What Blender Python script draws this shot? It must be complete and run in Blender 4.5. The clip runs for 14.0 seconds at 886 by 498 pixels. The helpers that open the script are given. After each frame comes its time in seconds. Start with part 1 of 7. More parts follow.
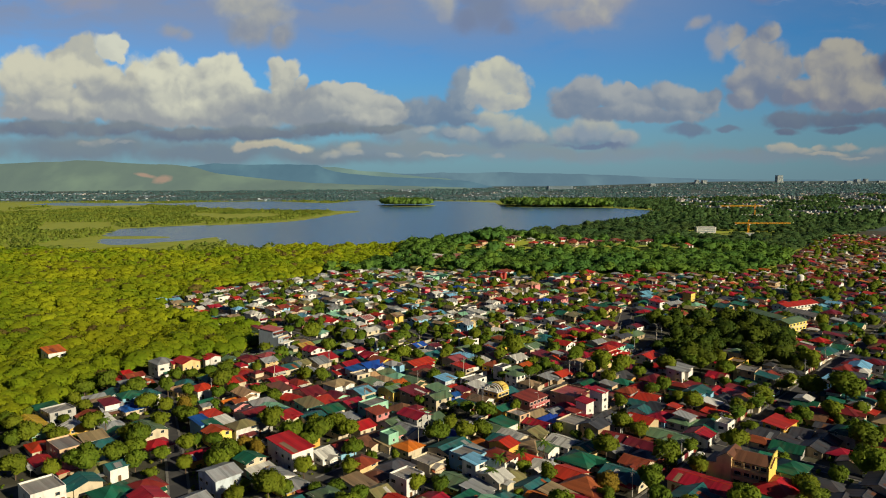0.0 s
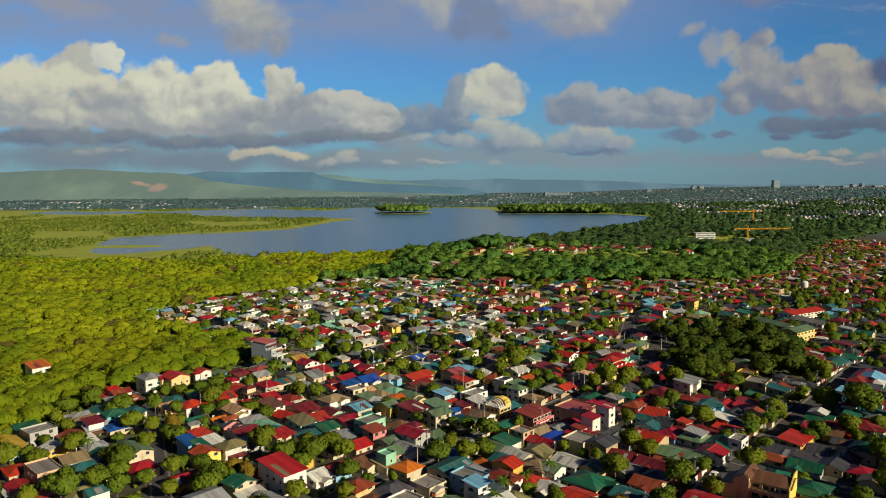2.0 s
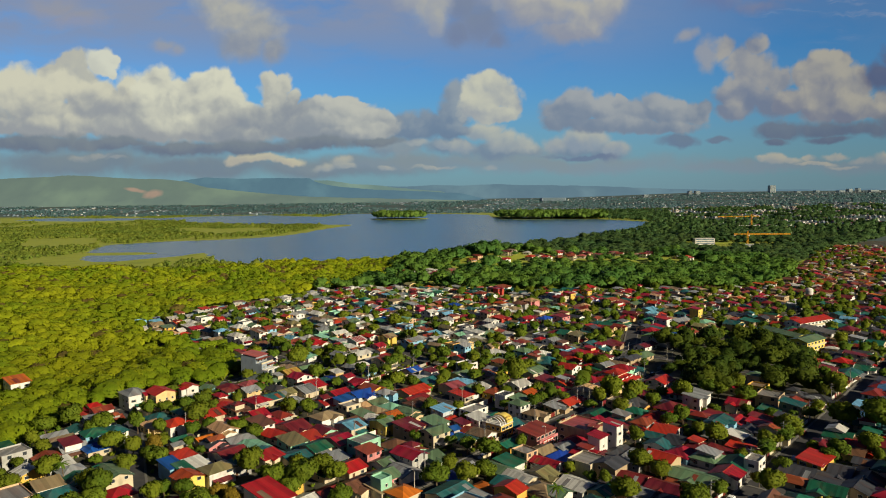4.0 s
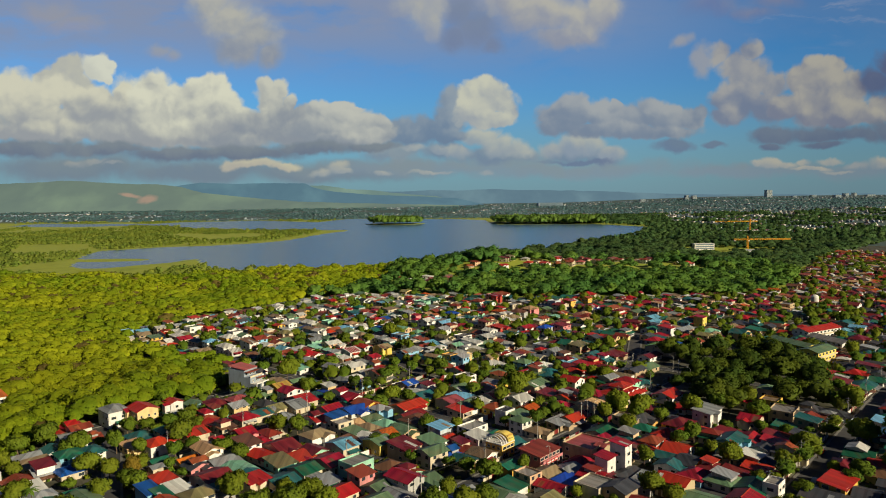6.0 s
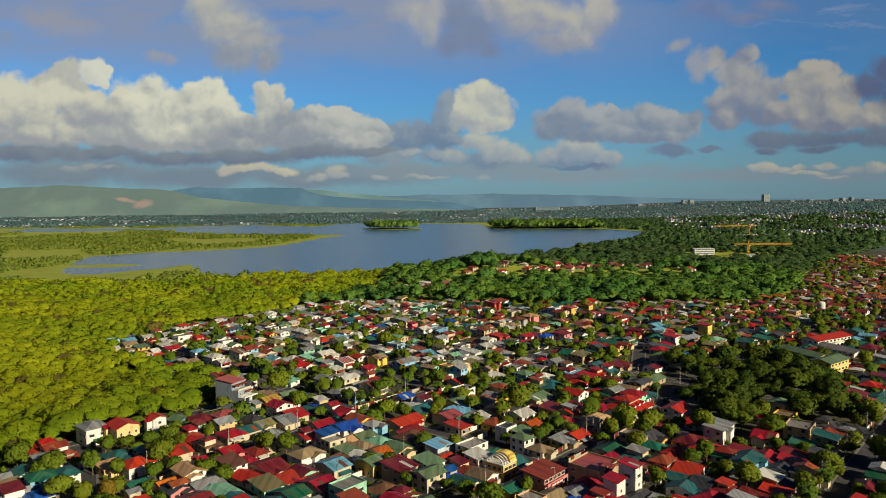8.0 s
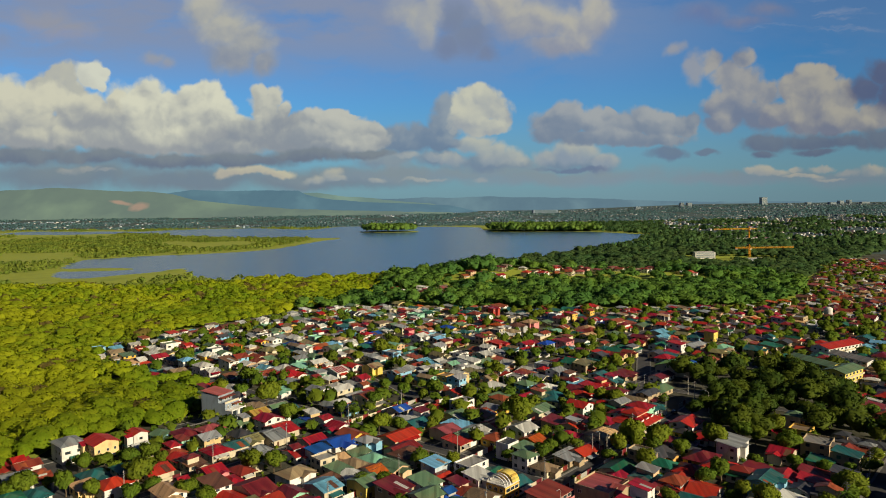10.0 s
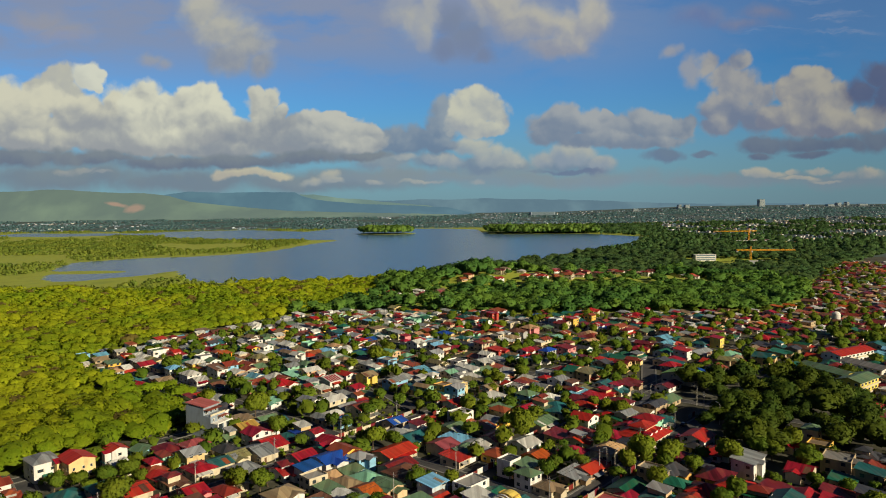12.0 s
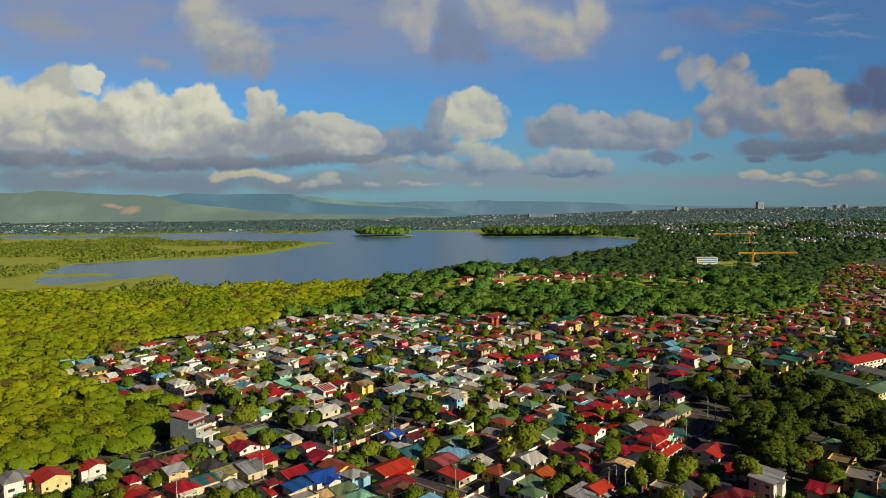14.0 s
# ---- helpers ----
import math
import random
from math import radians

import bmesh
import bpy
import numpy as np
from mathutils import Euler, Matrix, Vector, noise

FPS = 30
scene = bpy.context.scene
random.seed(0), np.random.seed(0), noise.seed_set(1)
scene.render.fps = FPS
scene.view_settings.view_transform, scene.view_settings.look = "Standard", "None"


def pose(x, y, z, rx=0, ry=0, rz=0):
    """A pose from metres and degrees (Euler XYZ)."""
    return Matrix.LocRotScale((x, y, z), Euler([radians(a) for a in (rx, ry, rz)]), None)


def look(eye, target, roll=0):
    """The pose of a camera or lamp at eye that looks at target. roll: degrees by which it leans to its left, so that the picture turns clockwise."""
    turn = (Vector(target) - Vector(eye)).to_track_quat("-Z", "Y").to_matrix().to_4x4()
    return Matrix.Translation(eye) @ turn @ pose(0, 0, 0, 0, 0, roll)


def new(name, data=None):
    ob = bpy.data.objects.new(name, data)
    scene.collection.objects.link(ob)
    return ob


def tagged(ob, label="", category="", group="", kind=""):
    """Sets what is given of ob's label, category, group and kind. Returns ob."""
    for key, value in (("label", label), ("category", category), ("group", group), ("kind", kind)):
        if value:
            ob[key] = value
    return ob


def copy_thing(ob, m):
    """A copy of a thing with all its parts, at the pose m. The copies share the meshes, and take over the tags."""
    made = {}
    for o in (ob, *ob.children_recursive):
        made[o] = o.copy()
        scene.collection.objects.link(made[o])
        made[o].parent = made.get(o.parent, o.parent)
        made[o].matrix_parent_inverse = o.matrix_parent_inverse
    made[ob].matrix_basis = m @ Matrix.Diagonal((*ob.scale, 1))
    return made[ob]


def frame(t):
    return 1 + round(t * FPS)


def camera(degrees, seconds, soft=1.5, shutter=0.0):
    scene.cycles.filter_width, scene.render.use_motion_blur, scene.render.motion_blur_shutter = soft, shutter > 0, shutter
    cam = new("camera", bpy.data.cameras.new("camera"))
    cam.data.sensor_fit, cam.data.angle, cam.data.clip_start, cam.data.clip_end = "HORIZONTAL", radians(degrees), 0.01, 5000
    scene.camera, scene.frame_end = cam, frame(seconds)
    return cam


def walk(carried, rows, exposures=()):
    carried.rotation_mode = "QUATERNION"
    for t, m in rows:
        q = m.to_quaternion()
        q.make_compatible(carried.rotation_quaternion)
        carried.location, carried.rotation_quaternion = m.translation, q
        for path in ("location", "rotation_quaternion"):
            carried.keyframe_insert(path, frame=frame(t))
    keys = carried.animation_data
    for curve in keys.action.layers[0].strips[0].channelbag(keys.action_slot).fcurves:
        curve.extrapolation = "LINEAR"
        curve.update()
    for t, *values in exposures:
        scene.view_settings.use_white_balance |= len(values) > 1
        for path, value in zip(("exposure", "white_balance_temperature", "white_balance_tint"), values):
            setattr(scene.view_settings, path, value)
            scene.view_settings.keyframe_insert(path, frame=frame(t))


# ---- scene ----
cam = camera(65.0, 14.0, soft=1.0)
PATH = [
    (0, (1.983, 3.946, 101.508), (1.609, 23.837, 99.449), -0.198),
    (0.5, (1.681, 6.626, 101.475), (1.332, 26.522, 99.461), -0.286),
    (1, (1.403, 9.608, 101.454), (1.078, 29.509, 99.490), -0.362),
    (1.5, (1.149, 12.836, 101.442), (0.846, 32.742, 99.528), -0.427),
    (2, (0.917, 16.262, 101.439), (0.638, 36.173, 99.571), -0.483),
    (2.5, (0.707, 19.844, 101.441), (0.453, 39.759, 99.618), -0.529),
    (3, (0.518, 23.546, 101.448), (0.290, 43.465, 99.667), -0.567),
    (3.5, (0.350, 27.339, 101.459), (0.148, 47.262, 99.716), -0.599),
    (4, (0.202, 31.199, 101.471), (0.027, 51.126, 99.766), -0.624),
    (4.5, (0.071, 35.107, 101.485), (-0.076, 55.036, 99.815), -0.645),
    (5, (-0.041, 39.047, 101.498), (-0.163, 58.979, 99.864), -0.661),
    (5.5, (-0.138, 43.008, 101.510), (-0.233, 62.943, 99.911), -0.673),
    (6, (-0.220, 46.982, 101.520), (-0.290, 66.921, 99.956), -0.683),
    (6.5, (-0.288, 50.964, 101.527), (-0.334, 70.906, 99.997), -0.689),
    (7, (-0.344, 54.952, 101.531), (-0.368, 74.896, 100.033), -0.694),
    (7.5, (-0.390, 58.945, 101.531), (-0.392, 78.891, 100.064), -0.696),
    (8, (-0.427, 62.944, 101.526), (-0.408, 82.892, 100.087), -0.698),
    (8.5, (-0.457, 66.949, 101.517), (-0.418, 86.899, 100.103), -0.697),
    (9, (-0.482, 70.963, 101.503), (-0.424, 90.914, 100.111), -0.696),
    (9.5, (-0.504, 74.987, 101.484), (-0.426, 94.940, 100.110), -0.694),
    (10, (-0.524, 79.023, 101.460), (-0.427, 98.977, 100.102), -0.690),
    (10.5, (-0.545, 83.071, 101.431), (-0.429, 103.026, 100.087), -0.685),
    (11, (-0.570, 87.129, 101.398), (-0.433, 107.084, 100.066), -0.679),
    (11.5, (-0.600, 91.194, 101.360), (-0.442, 111.150, 100.042), -0.671),
    (12, (-0.638, 95.260, 101.319), (-0.458, 115.216, 100.014), -0.661),
    (12.5, (-0.686, 99.317, 101.274), (-0.486, 119.274, 99.985), -0.649),
    (13, (-0.747, 103.352, 101.227), (-0.528, 123.310, 99.954), -0.634),
    (13.5, (-0.824, 107.349, 101.178), (-0.590, 127.308, 99.920), -0.615),
    (14, (-0.919, 111.287, 101.128), (-0.677, 131.246, 99.880), -0.593),
]
walk(cam, [(t, look(eye, target, roll)) for t, eye, target, roll in PATH])

# ---- world, sun ----
SUN_WAY = Vector((0.80, -0.60, 0.44)).normalized()      # from the ground towards the sun
sun = new("sun", bpy.data.lights.new("sun", "SUN"))
sun.data.energy, sun.data.angle, sun.data.color = 5.15, radians(0.6), (1.0, 0.87, 0.61)
sun.matrix_world = look(SUN_WAY * 100, (0, 0, 0))

world = bpy.data.worlds.new("world")
scene.world = world
world.use_nodes = True
world.cycles.sampling_method, world.cycles.sample_map_resolution = "MANUAL", 512      # a small light map is quick to draw
WN, WL = world.node_tree.nodes, world.node_tree.links
WN.clear()


def wnode(kind, **kw):
    n = WN.new(kind)
    for k, v in kw.items():
        if k == "op":
            n.operation = v
    return n


def wset(n, *vals):
    """Feeds sockets or numbers into the first inputs of a world node."""
    for s, v in zip(n.inputs, vals):
        if hasattr(v, "is_output"):
            WL.new(v, s)
        elif v is not None:
            s.default_value = v
    return n.outputs[0]


def wmath(op, a, b=0.0, c=None, clamp=False):
    n = wnode("ShaderNodeMath", op=op)
    n.use_clamp = clamp
    return wset(n, a, b, c)


def wvec(op, a, b=None):
    n = wnode("ShaderNodeVectorMath", op=op)
    wset(n, a, b)
    return n.outputs["Value"] if op == "LENGTH" else n.outputs[0]


def wmix(f, a, b):
    n = WN.new("ShaderNodeMix")
    n.data_type = "RGBA"
    for s, v in ((n.inputs[0], f), (n.inputs[6], a), (n.inputs[7], b)):
        if hasattr(v, "is_output"):
            WL.new(v, s)
        else:
            s.default_value = v
    return n.outputs[2]


def wnoise(vec, scale, detail, rough=0.55):
    n = WN.new("ShaderNodeTexNoise")
    n.inputs["Scale"].default_value, n.inputs["Detail"].default_value, n.inputs["Roughness"].default_value = scale, detail, rough
    WL.new(vec, n.inputs["Vector"])
    return n


def wsmooth(v, lo, hi):
    n = WN.new("ShaderNodeMapRange")
    n.interpolation_type = "SMOOTHSTEP"
    WL.new(v, n.inputs["Value"])
    n.inputs["From Min"].default_value, n.inputs["From Max"].default_value = lo, hi
    return n.outputs[0]


SKY = 0.1
sky = WN.new("ShaderNodeTexSky")
sky.sky_type, sky.sun_disc = "NISHITA", False
sky.sun_elevation = math.asin(SUN_WAY.z)
sky.sun_rotation = math.atan2(SUN_WAY.x, SUN_WAY.y)
sky.altitude, sky.air_density, sky.dust_density, sky.ozone_density = 200, 1.0, 0.6, 3.0
coord = WN.new("ShaderNodeTexCoord")
sep = WN.new("ShaderNodeSeparateXYZ")
WL.new(coord.outputs["Generated"], sep.inputs[0])
ahead = wmath("MAXIMUM", sep.outputs[1], 0.12)
U = wmath("DIVIDE", sep.outputs[0], ahead)
V = wmath("DIVIDE", sep.outputs[2], ahead)
comb = WN.new("ShaderNodeCombineXYZ")
wset(comb, U, V, 0.0)
P = comb.outputs[0]


def rgb(r, g, b):
    return (r / SKY, g / SKY, b / SKY, 1.0)


# billows: the same noise twice, the second a step towards the sun, gives relief
warp_coarse = wnoise(P, 14.0, 4.0, 0.6)
off = wvec("SUBTRACT", warp_coarse.outputs["Color"], (0.5, 0.5, 0.5))
n_scale = wnode("ShaderNodeVectorMath", op="SCALE")
WL.new(off, n_scale.inputs[0])
n_scale.inputs["Scale"].default_value = 0.034
PW = wvec("ADD", P, n_scale.outputs[0])
fine = wnoise(PW, 26.0, 6.0, 0.55)
P2 = wvec("ADD", PW, (0.006, 0.010, 0.0))
fine2 = wnoise(P2, 26.0, 6.0, 0.55)
mid1 = wnoise(PW, 11.0, 3.0, 0.45)
mid2 = wnoise(wvec("ADD", PW, (0.016, 0.028, 0.0)), 11.0, 3.0, 0.45)
relief = wmath("ADD", wmath("MULTIPLY", wmath("SUBTRACT", fine.outputs[0], fine2.outputs[0]), 0.75),
               wmath("MULTIPLY", wmath("SUBTRACT", mid1.outputs[0], mid2.outputs[0]), 2.0))
puffs = []
for step in (0.0, 1.0):
    puff = WN.new("ShaderNodeTexVoronoi")
    puff.feature = "SMOOTH_F1"
    puff.inputs["Scale"].default_value, puff.inputs["Detail"].default_value, puff.inputs["Roughness"].default_value = 25.0, 2.0, 0.5
    puff.inputs["Smoothness"].default_value = 0.35
    WL.new(wvec("ADD", PW, (0.009 * step, 0.013 * step, 0.0)), puff.inputs["Vector"])
    puffs.append(puff.outputs["Distance"])
relief = wmath("ADD", relief, wmath("MULTIPLY", wmath("SUBTRACT", puffs[1], puffs[0]), 0.55))
edge = wnoise(PW, 26.0, 8.0, 0.62)
ragged = wmath("MULTIPLY", wmath("SUBTRACT", edge.outputs[0], 0.5), 1.5)
ragged = wmath("ADD", ragged, wmath("MULTIPLY", wmath("SUBTRACT", 0.72, puffs[0]), 1.2))

# clear sky, deepened towards the zenith, paler and greyer by the horizon
tint = wnode("ShaderNodeVectorMath", op="MULTIPLY")
WL.new(sky.outputs[0], tint.inputs[0])
tint.inputs[1].default_value = (0.30, 0.76, 1.14)
sky_color = tint.outputs[0]
low = wmath("SUBTRACT", 1.0, wsmooth(V, 0.0, 0.20))
sky_color = wmix(wmath("MULTIPLY", low, 0.75), sky_color, rgb(0.185, 0.30, 0.355))

# high thin veil, streaked
stretch = wnode("ShaderNodeVectorMath", op="MULTIPLY")
WL.new(PW, stretch.inputs[0])
stretch.inputs[1].default_value = (3.0, 11.0, 1.0)
veil = wnoise(stretch.outputs[0], 1.6, 5.0, 0.55)
veil_a = wmath("MULTIPLY", wsmooth(veil.outputs[0], 0.15, 0.56), wsmooth(V, 0.12, 0.26))
sky_color = wmix(wmath("MULTIPLY", wmath("MULTIPLY", veil_a, 0.95), wmath("SUBTRACT", 1.0, wmath("MULTIPLY", wsmooth(U, 0.0, 0.5), 0.75))), sky_color, rgb(0.235, 0.280, 0.395))


# one billow laid over what is there: how far the spot lies inside it, and how the sun from above and the east shades it
BILLOW = bpy.data.node_groups.new("billow", "ShaderNodeTree")
for word, kind in (("Vector", "NodeSocketVector"), ("Middle", "NodeSocketVector"), ("Size", "NodeSocketVector"), ("Frayed", "NodeSocketFloat"), ("Soft", "NodeSocketFloat"),
                   ("Cover", "NodeSocketFloat"), ("Shade", "NodeSocketFloat")):
    BILLOW.interface.new_socket(word, in_out="INPUT", socket_type=kind)
for word in ("Cover", "Shade"):
    BILLOW.interface.new_socket(word, in_out="OUTPUT", socket_type="NodeSocketFloat")


def fill_billow():
    n, l = BILLOW.nodes, BILLOW.links

    def op(kind, what, *feeds):
        q = n.new(kind)
        q.operation = what
        for socket, v in zip(q.inputs, feeds):
            if hasattr(v, "is_output"):
                l.new(v, socket)
            else:
                socket.default_value = v
        return q

    def rise_to(v, lo, hi):
        q = n.new("ShaderNodeMapRange")
        q.interpolation_type = "SMOOTHSTEP"
        l.new(v, q.inputs["Value"])
        q.inputs["From Min"].default_value = lo
        l.new(hi, q.inputs["From Max"])
        return q.outputs[0]

    given = n.new("NodeGroupInput").outputs
    way = op("ShaderNodeVectorMath", "SUBTRACT", given["Vector"], given["Middle"]).outputs[0]
    way = op("ShaderNodeVectorMath", "MULTIPLY", way, given["Size"]).outputs[0]
    far = op("ShaderNodeVectorMath", "LENGTH", way).outputs["Value"]
    inside = op("ShaderNodeMath", "ADD", op("ShaderNodeMath", "SUBTRACT", 1.40, far).outputs[0], given["Frayed"]).outputs[0]
    own = rise_to(inside, 0.0, given["Soft"])
    blend = rise_to(inside, -0.05, op("ShaderNodeMath", "ADD", given["Soft"], 0.35).outputs[0])
    shade = op("ShaderNodeVectorMath", "DOT_PRODUCT", way, (0.50, 0.80, 0.0)).outputs["Value"]
    step = op("ShaderNodeMath", "SUBTRACT", shade, given["Shade"]).outputs[0]
    shade = op("ShaderNodeMath", "MULTIPLY_ADD", step, blend, given["Shade"]).outputs[0]
    cover = op("ShaderNodeMath", "MAXIMUM", own, given["Cover"]).outputs[0]
    back_out = n.new("NodeGroupOutput")
    l.new(cover, back_out.inputs["Cover"])
    l.new(shade, back_out.inputs["Shade"])


fill_billow()


def cloud(base, top, lobes, dark, pale, soft=0.5, cover=1.0, ragged_by=1.0, flat=0.45):
    """One cloud on the sky, billow over billow: base and top as heights, lobes of (across, up, half width, half height), all in thousandths."""
    global sky_color
    here = wnode("ShaderNodeVectorMath", op="MULTIPLY_ADD")          # ties each cloud to the one behind it, so that they are worked out in turn
    here = wset(here, sky_color, (1e-9, 1e-9, 0.0), PW)
    pw_parts = WN.new("ShaderNodeSeparateXYZ")
    WL.new(here, pw_parts.inputs[0])
    frayed = wmath("MULTIPLY_ADD", ragged, 0.46 * ragged_by, wmath("MULTIPLY", pw_parts.outputs[2], 1e-9))
    alpha, lit = 0.0, 0.0
    for x, y, rx, ry in lobes:
        g = WN.new("ShaderNodeGroup")
        g.node_tree = BILLOW
        for socket, v in zip(g.inputs, (here, (x / 1000, y / 1000, 0), (1000 / rx, 1000 / ry, 0), frayed, soft, alpha, lit)):
            if hasattr(v, "is_output"):
                WL.new(v, socket)
            else:
                socket.default_value = v
        alpha, lit = g.outputs
    up = wmath("MULTIPLY_ADD", pw_parts.outputs[1], 1000 / (top - base), -base / (top - base))
    lit = wmath("ADD", wmath("MULTIPLY", lit, 0.36), wmath("MULTIPLY", wsmooth(up, -0.1, 1.0), flat * 1.25))
    lit = wsmooth(wmath("ADD", wmath("MULTIPLY_ADD", relief, 0.85, 0.42 - 0.60 * flat), lit), -0.12, 1.12)
    sky_color = wmix(wmath("MULTIPLY", alpha, cover), sky_color, wmix(lit, rgb(*dark), rgb(0.77 * pale[0], 0.80 * pale[1], 0.80 * pale[2])))


# far grey sheets and small clouds low over the hills
cloud(28, 60, [(-535, 44, 209, 21), (-358, 37, 177, 18), (-173, 35, 186, 16)], (0.17, 0.225, 0.28), (0.25, 0.3, 0.34), 1.0, 0.95, 0.4, 0.45)
cloud(24, 47, [(-11, 40, 243, 14), (191, 33, 211, 13), (427, 28, 196, 11), (590, 26, 114, 13)], (0.21, 0.28, 0.34), (0.29, 0.35, 0.39), 1.1, 0.9, 0.6, 0.45)
cloud(36, 57, [(-305, 46, 13, 7), (-285, 48, 23, 8), (-257, 48, 27, 8), (-229, 45, 19, 6)], (0.42, 0.4, 0.34), (0.68, 0.62, 0.45), 0.7, 0.95, 1.0, 0.45)
cloud(28, 50, [(-176, 37, 18, 6), (-152, 42, 15, 9), (-141, 35, 15, 4), (57, 33, 13, 5), (-86, 33, 15, 4), (-11, 32, 32, 3)], (0.3, 0.34, 0.36), (0.56, 0.54, 0.45), 0.9, 0.85, 1.2, 0.45)
cloud(44, 60, [(-528, 51, 21, 5), (-501, 52, 19, 4), (-478, 48, 18, 3)], (0.3, 0.33, 0.35), (0.5, 0.48, 0.42), 1.0, 0.6, 1.2, 0.45)
cloud(25, 50, [(445, 41, 11, 7), (467, 39, 21, 9), (490, 36, 16, 7), (512, 38, 10, 6), (555, 40, 21, 5), (590, 34, 20, 6), (627, 36, 20, 10), (525, 29, 33, 3), (565, 25, 24, 3)], (0.32, 0.35, 0.36), (0.6, 0.55, 0.45), 0.8, 0.9, 1.2, 0.45)
# grey rows behind, then the cumulus from far to near
cloud(37, 83, [(-67, 61, 48, 11), (-7, 61, 48, 11), (54, 55, 49, 11), (106, 54, 37, 10), (171, 55, 49, 13), (224, 51, 32, 10)], (0.17, 0.235, 0.32), (0.36, 0.4, 0.42), 0.8, 0.9, 1.0, 0.45)
cloud(47, 91, [(44, 78, 21, 14), (63, 77, 16, 16), (76, 67, 23, 13), (21, 60, 24, 9), (106, 62, 21, 13), (-7, 63, 18, 6), (-43, 65, 19, 6)], (0.25, 0.31, 0.37), (0.58, 0.58, 0.5), 0.7, 0.95, 1.0, 0.45)
cloud(41, 81, [(183, 66, 28, 16), (211, 66, 24, 14), (236, 55, 21, 10), (151, 62, 21, 13)], (0.25, 0.31, 0.38), (0.55, 0.54, 0.47), 0.8, 0.9, 1.0, 0.45)
cloud(64, 152, [(14, 131, 21, 21), (7, 108, 24, 24), (-23, 90, 35, 21), (-59, 92, 27, 19), (-41, 79, 42, 13), (1, 81, 32, 13)], (0.15, 0.215, 0.31), (0.36, 0.41, 0.46), 0.6, 0.95, 1.0, 0.45)
cloud(93, 165, [(62, 149, 35, 16), (37, 138, 18, 19), (48, 117, 26, 21), (77, 135, 26, 25), (90, 123, 14, 21), (64, 106, 32, 12)], (0.3, 0.34, 0.38), (0.72, 0.7, 0.56), 0.4, 1.0, 1.0, 0.45)
cloud(73, 134, [(171, 108, 34, 22), (187, 122, 23, 16), (215, 112, 24, 19), (157, 94, 23, 13), (238, 99, 27, 19), (243, 119, 10, 9), (273, 105, 27, 18), (296, 118, 24, 16), (312, 103, 34, 21), (348, 103, 26, 18), (364, 109, 13, 14), (232, 87, 57, 11), (304, 84, 57, 10)], (0.18, 0.23, 0.31), (0.46, 0.47, 0.48), 0.5, 0.96, 1.0, 0.45)
cloud(52, 75, [(329, 64, 28, 9), (386, 66, 16, 4), (191, 45, 49, 4)], (0.14, 0.19, 0.29), (0.2, 0.25, 0.35), 0.8, 0.85, 1.0, 0.45)
cloud(74, 215, [(335, 210, 18, 11), (366, 186, 16, 22), (390, 196, 16, 14)], (0.24, 0.28, 0.38), (0.47, 0.44, 0.43), 1.0, 0.75, 1.3, 0.45)
cloud(73, 210, [(390, 193, 16, 16), (431, 199, 18, 13), (410, 180, 24, 21), (434, 163, 31, 27), (465, 150, 21, 21), (476, 157, 10, 14), (417, 129, 36, 30), (458, 119, 37, 24), (401, 106, 24, 14)], (0.18, 0.22, 0.31), (0.5, 0.475, 0.45), 0.6, 0.96, 1.0, 0.45)
cloud(69, 187, [(547, 171, 18, 16), (525, 171, 18, 14), (507, 154, 21, 22), (538, 146, 37, 30), (575, 139, 26, 30), (523, 118, 45, 24), (484, 118, 24, 18), (570, 110, 49, 19), (626, 119, 28, 18), (593, 105, 36, 13)], (0.2, 0.23, 0.31), (0.57, 0.53, 0.46), 0.45, 1.0, 1.0, 0.45)
cloud(62, 102, [(468, 81, 41, 11), (532, 80, 57, 12), (588, 79, 49, 11), (637, 84, 33, 16), (467, 66, 18, 6), (540, 66, 33, 6)], (0.13, 0.165, 0.25), (0.22, 0.26, 0.34), 0.8, 0.92, 0.8, 0.45)
cloud(121, 196, [(634, 176, 29, 21), (611, 153, 32, 25), (645, 148, 36, 29)], (0.11, 0.135, 0.24), (0.18, 0.2, 0.31), 0.8, 0.92, 1.0, 0.45)
# the long bank over the lake
cloud(52, 159, [(-572, 108, 88, 33), (-468, 105, 96, 32), (-364, 103, 88, 30), (-268, 94, 72, 22), (-172, 91, 88, 19)], (0.27, 0.3, 0.33), (0.44, 0.45, 0.42), 0.7, 1.0, 0.8, 0.45)
cloud(62, 204, [(-536, 179, 32, 20), (-557, 173, 21, 16), (-523, 165, 27, 19)], (0.34, 0.36, 0.38), (0.62, 0.6, 0.5), 0.35, 0.98, 1.0, 0.45)
cloud(77, 205, [(-495, 183, 17, 17), (-483, 185, 17, 16), (-485, 175, 13, 13), (-471, 188, 8, 7), (-479, 169, 7, 12)], (0.46, 0.48, 0.44), (0.8, 0.79, 0.66), 0.45, 1.0, 1.0, 0.45)
cloud(71, 181, [(-606, 145, 53, 32), (-547, 151, 29, 28), (-524, 136, 29, 27), (-571, 116, 56, 27), (-494, 131, 35, 28), (-500, 108, 48, 24), (-604, 94, 56, 16), (-449, 139, 32, 30), (-469, 117, 37, 24), (-544, 94, 56, 16)], (0.3, 0.325, 0.345), (0.78, 0.74, 0.58), 0.5, 1.0, 1.0, 0.66)
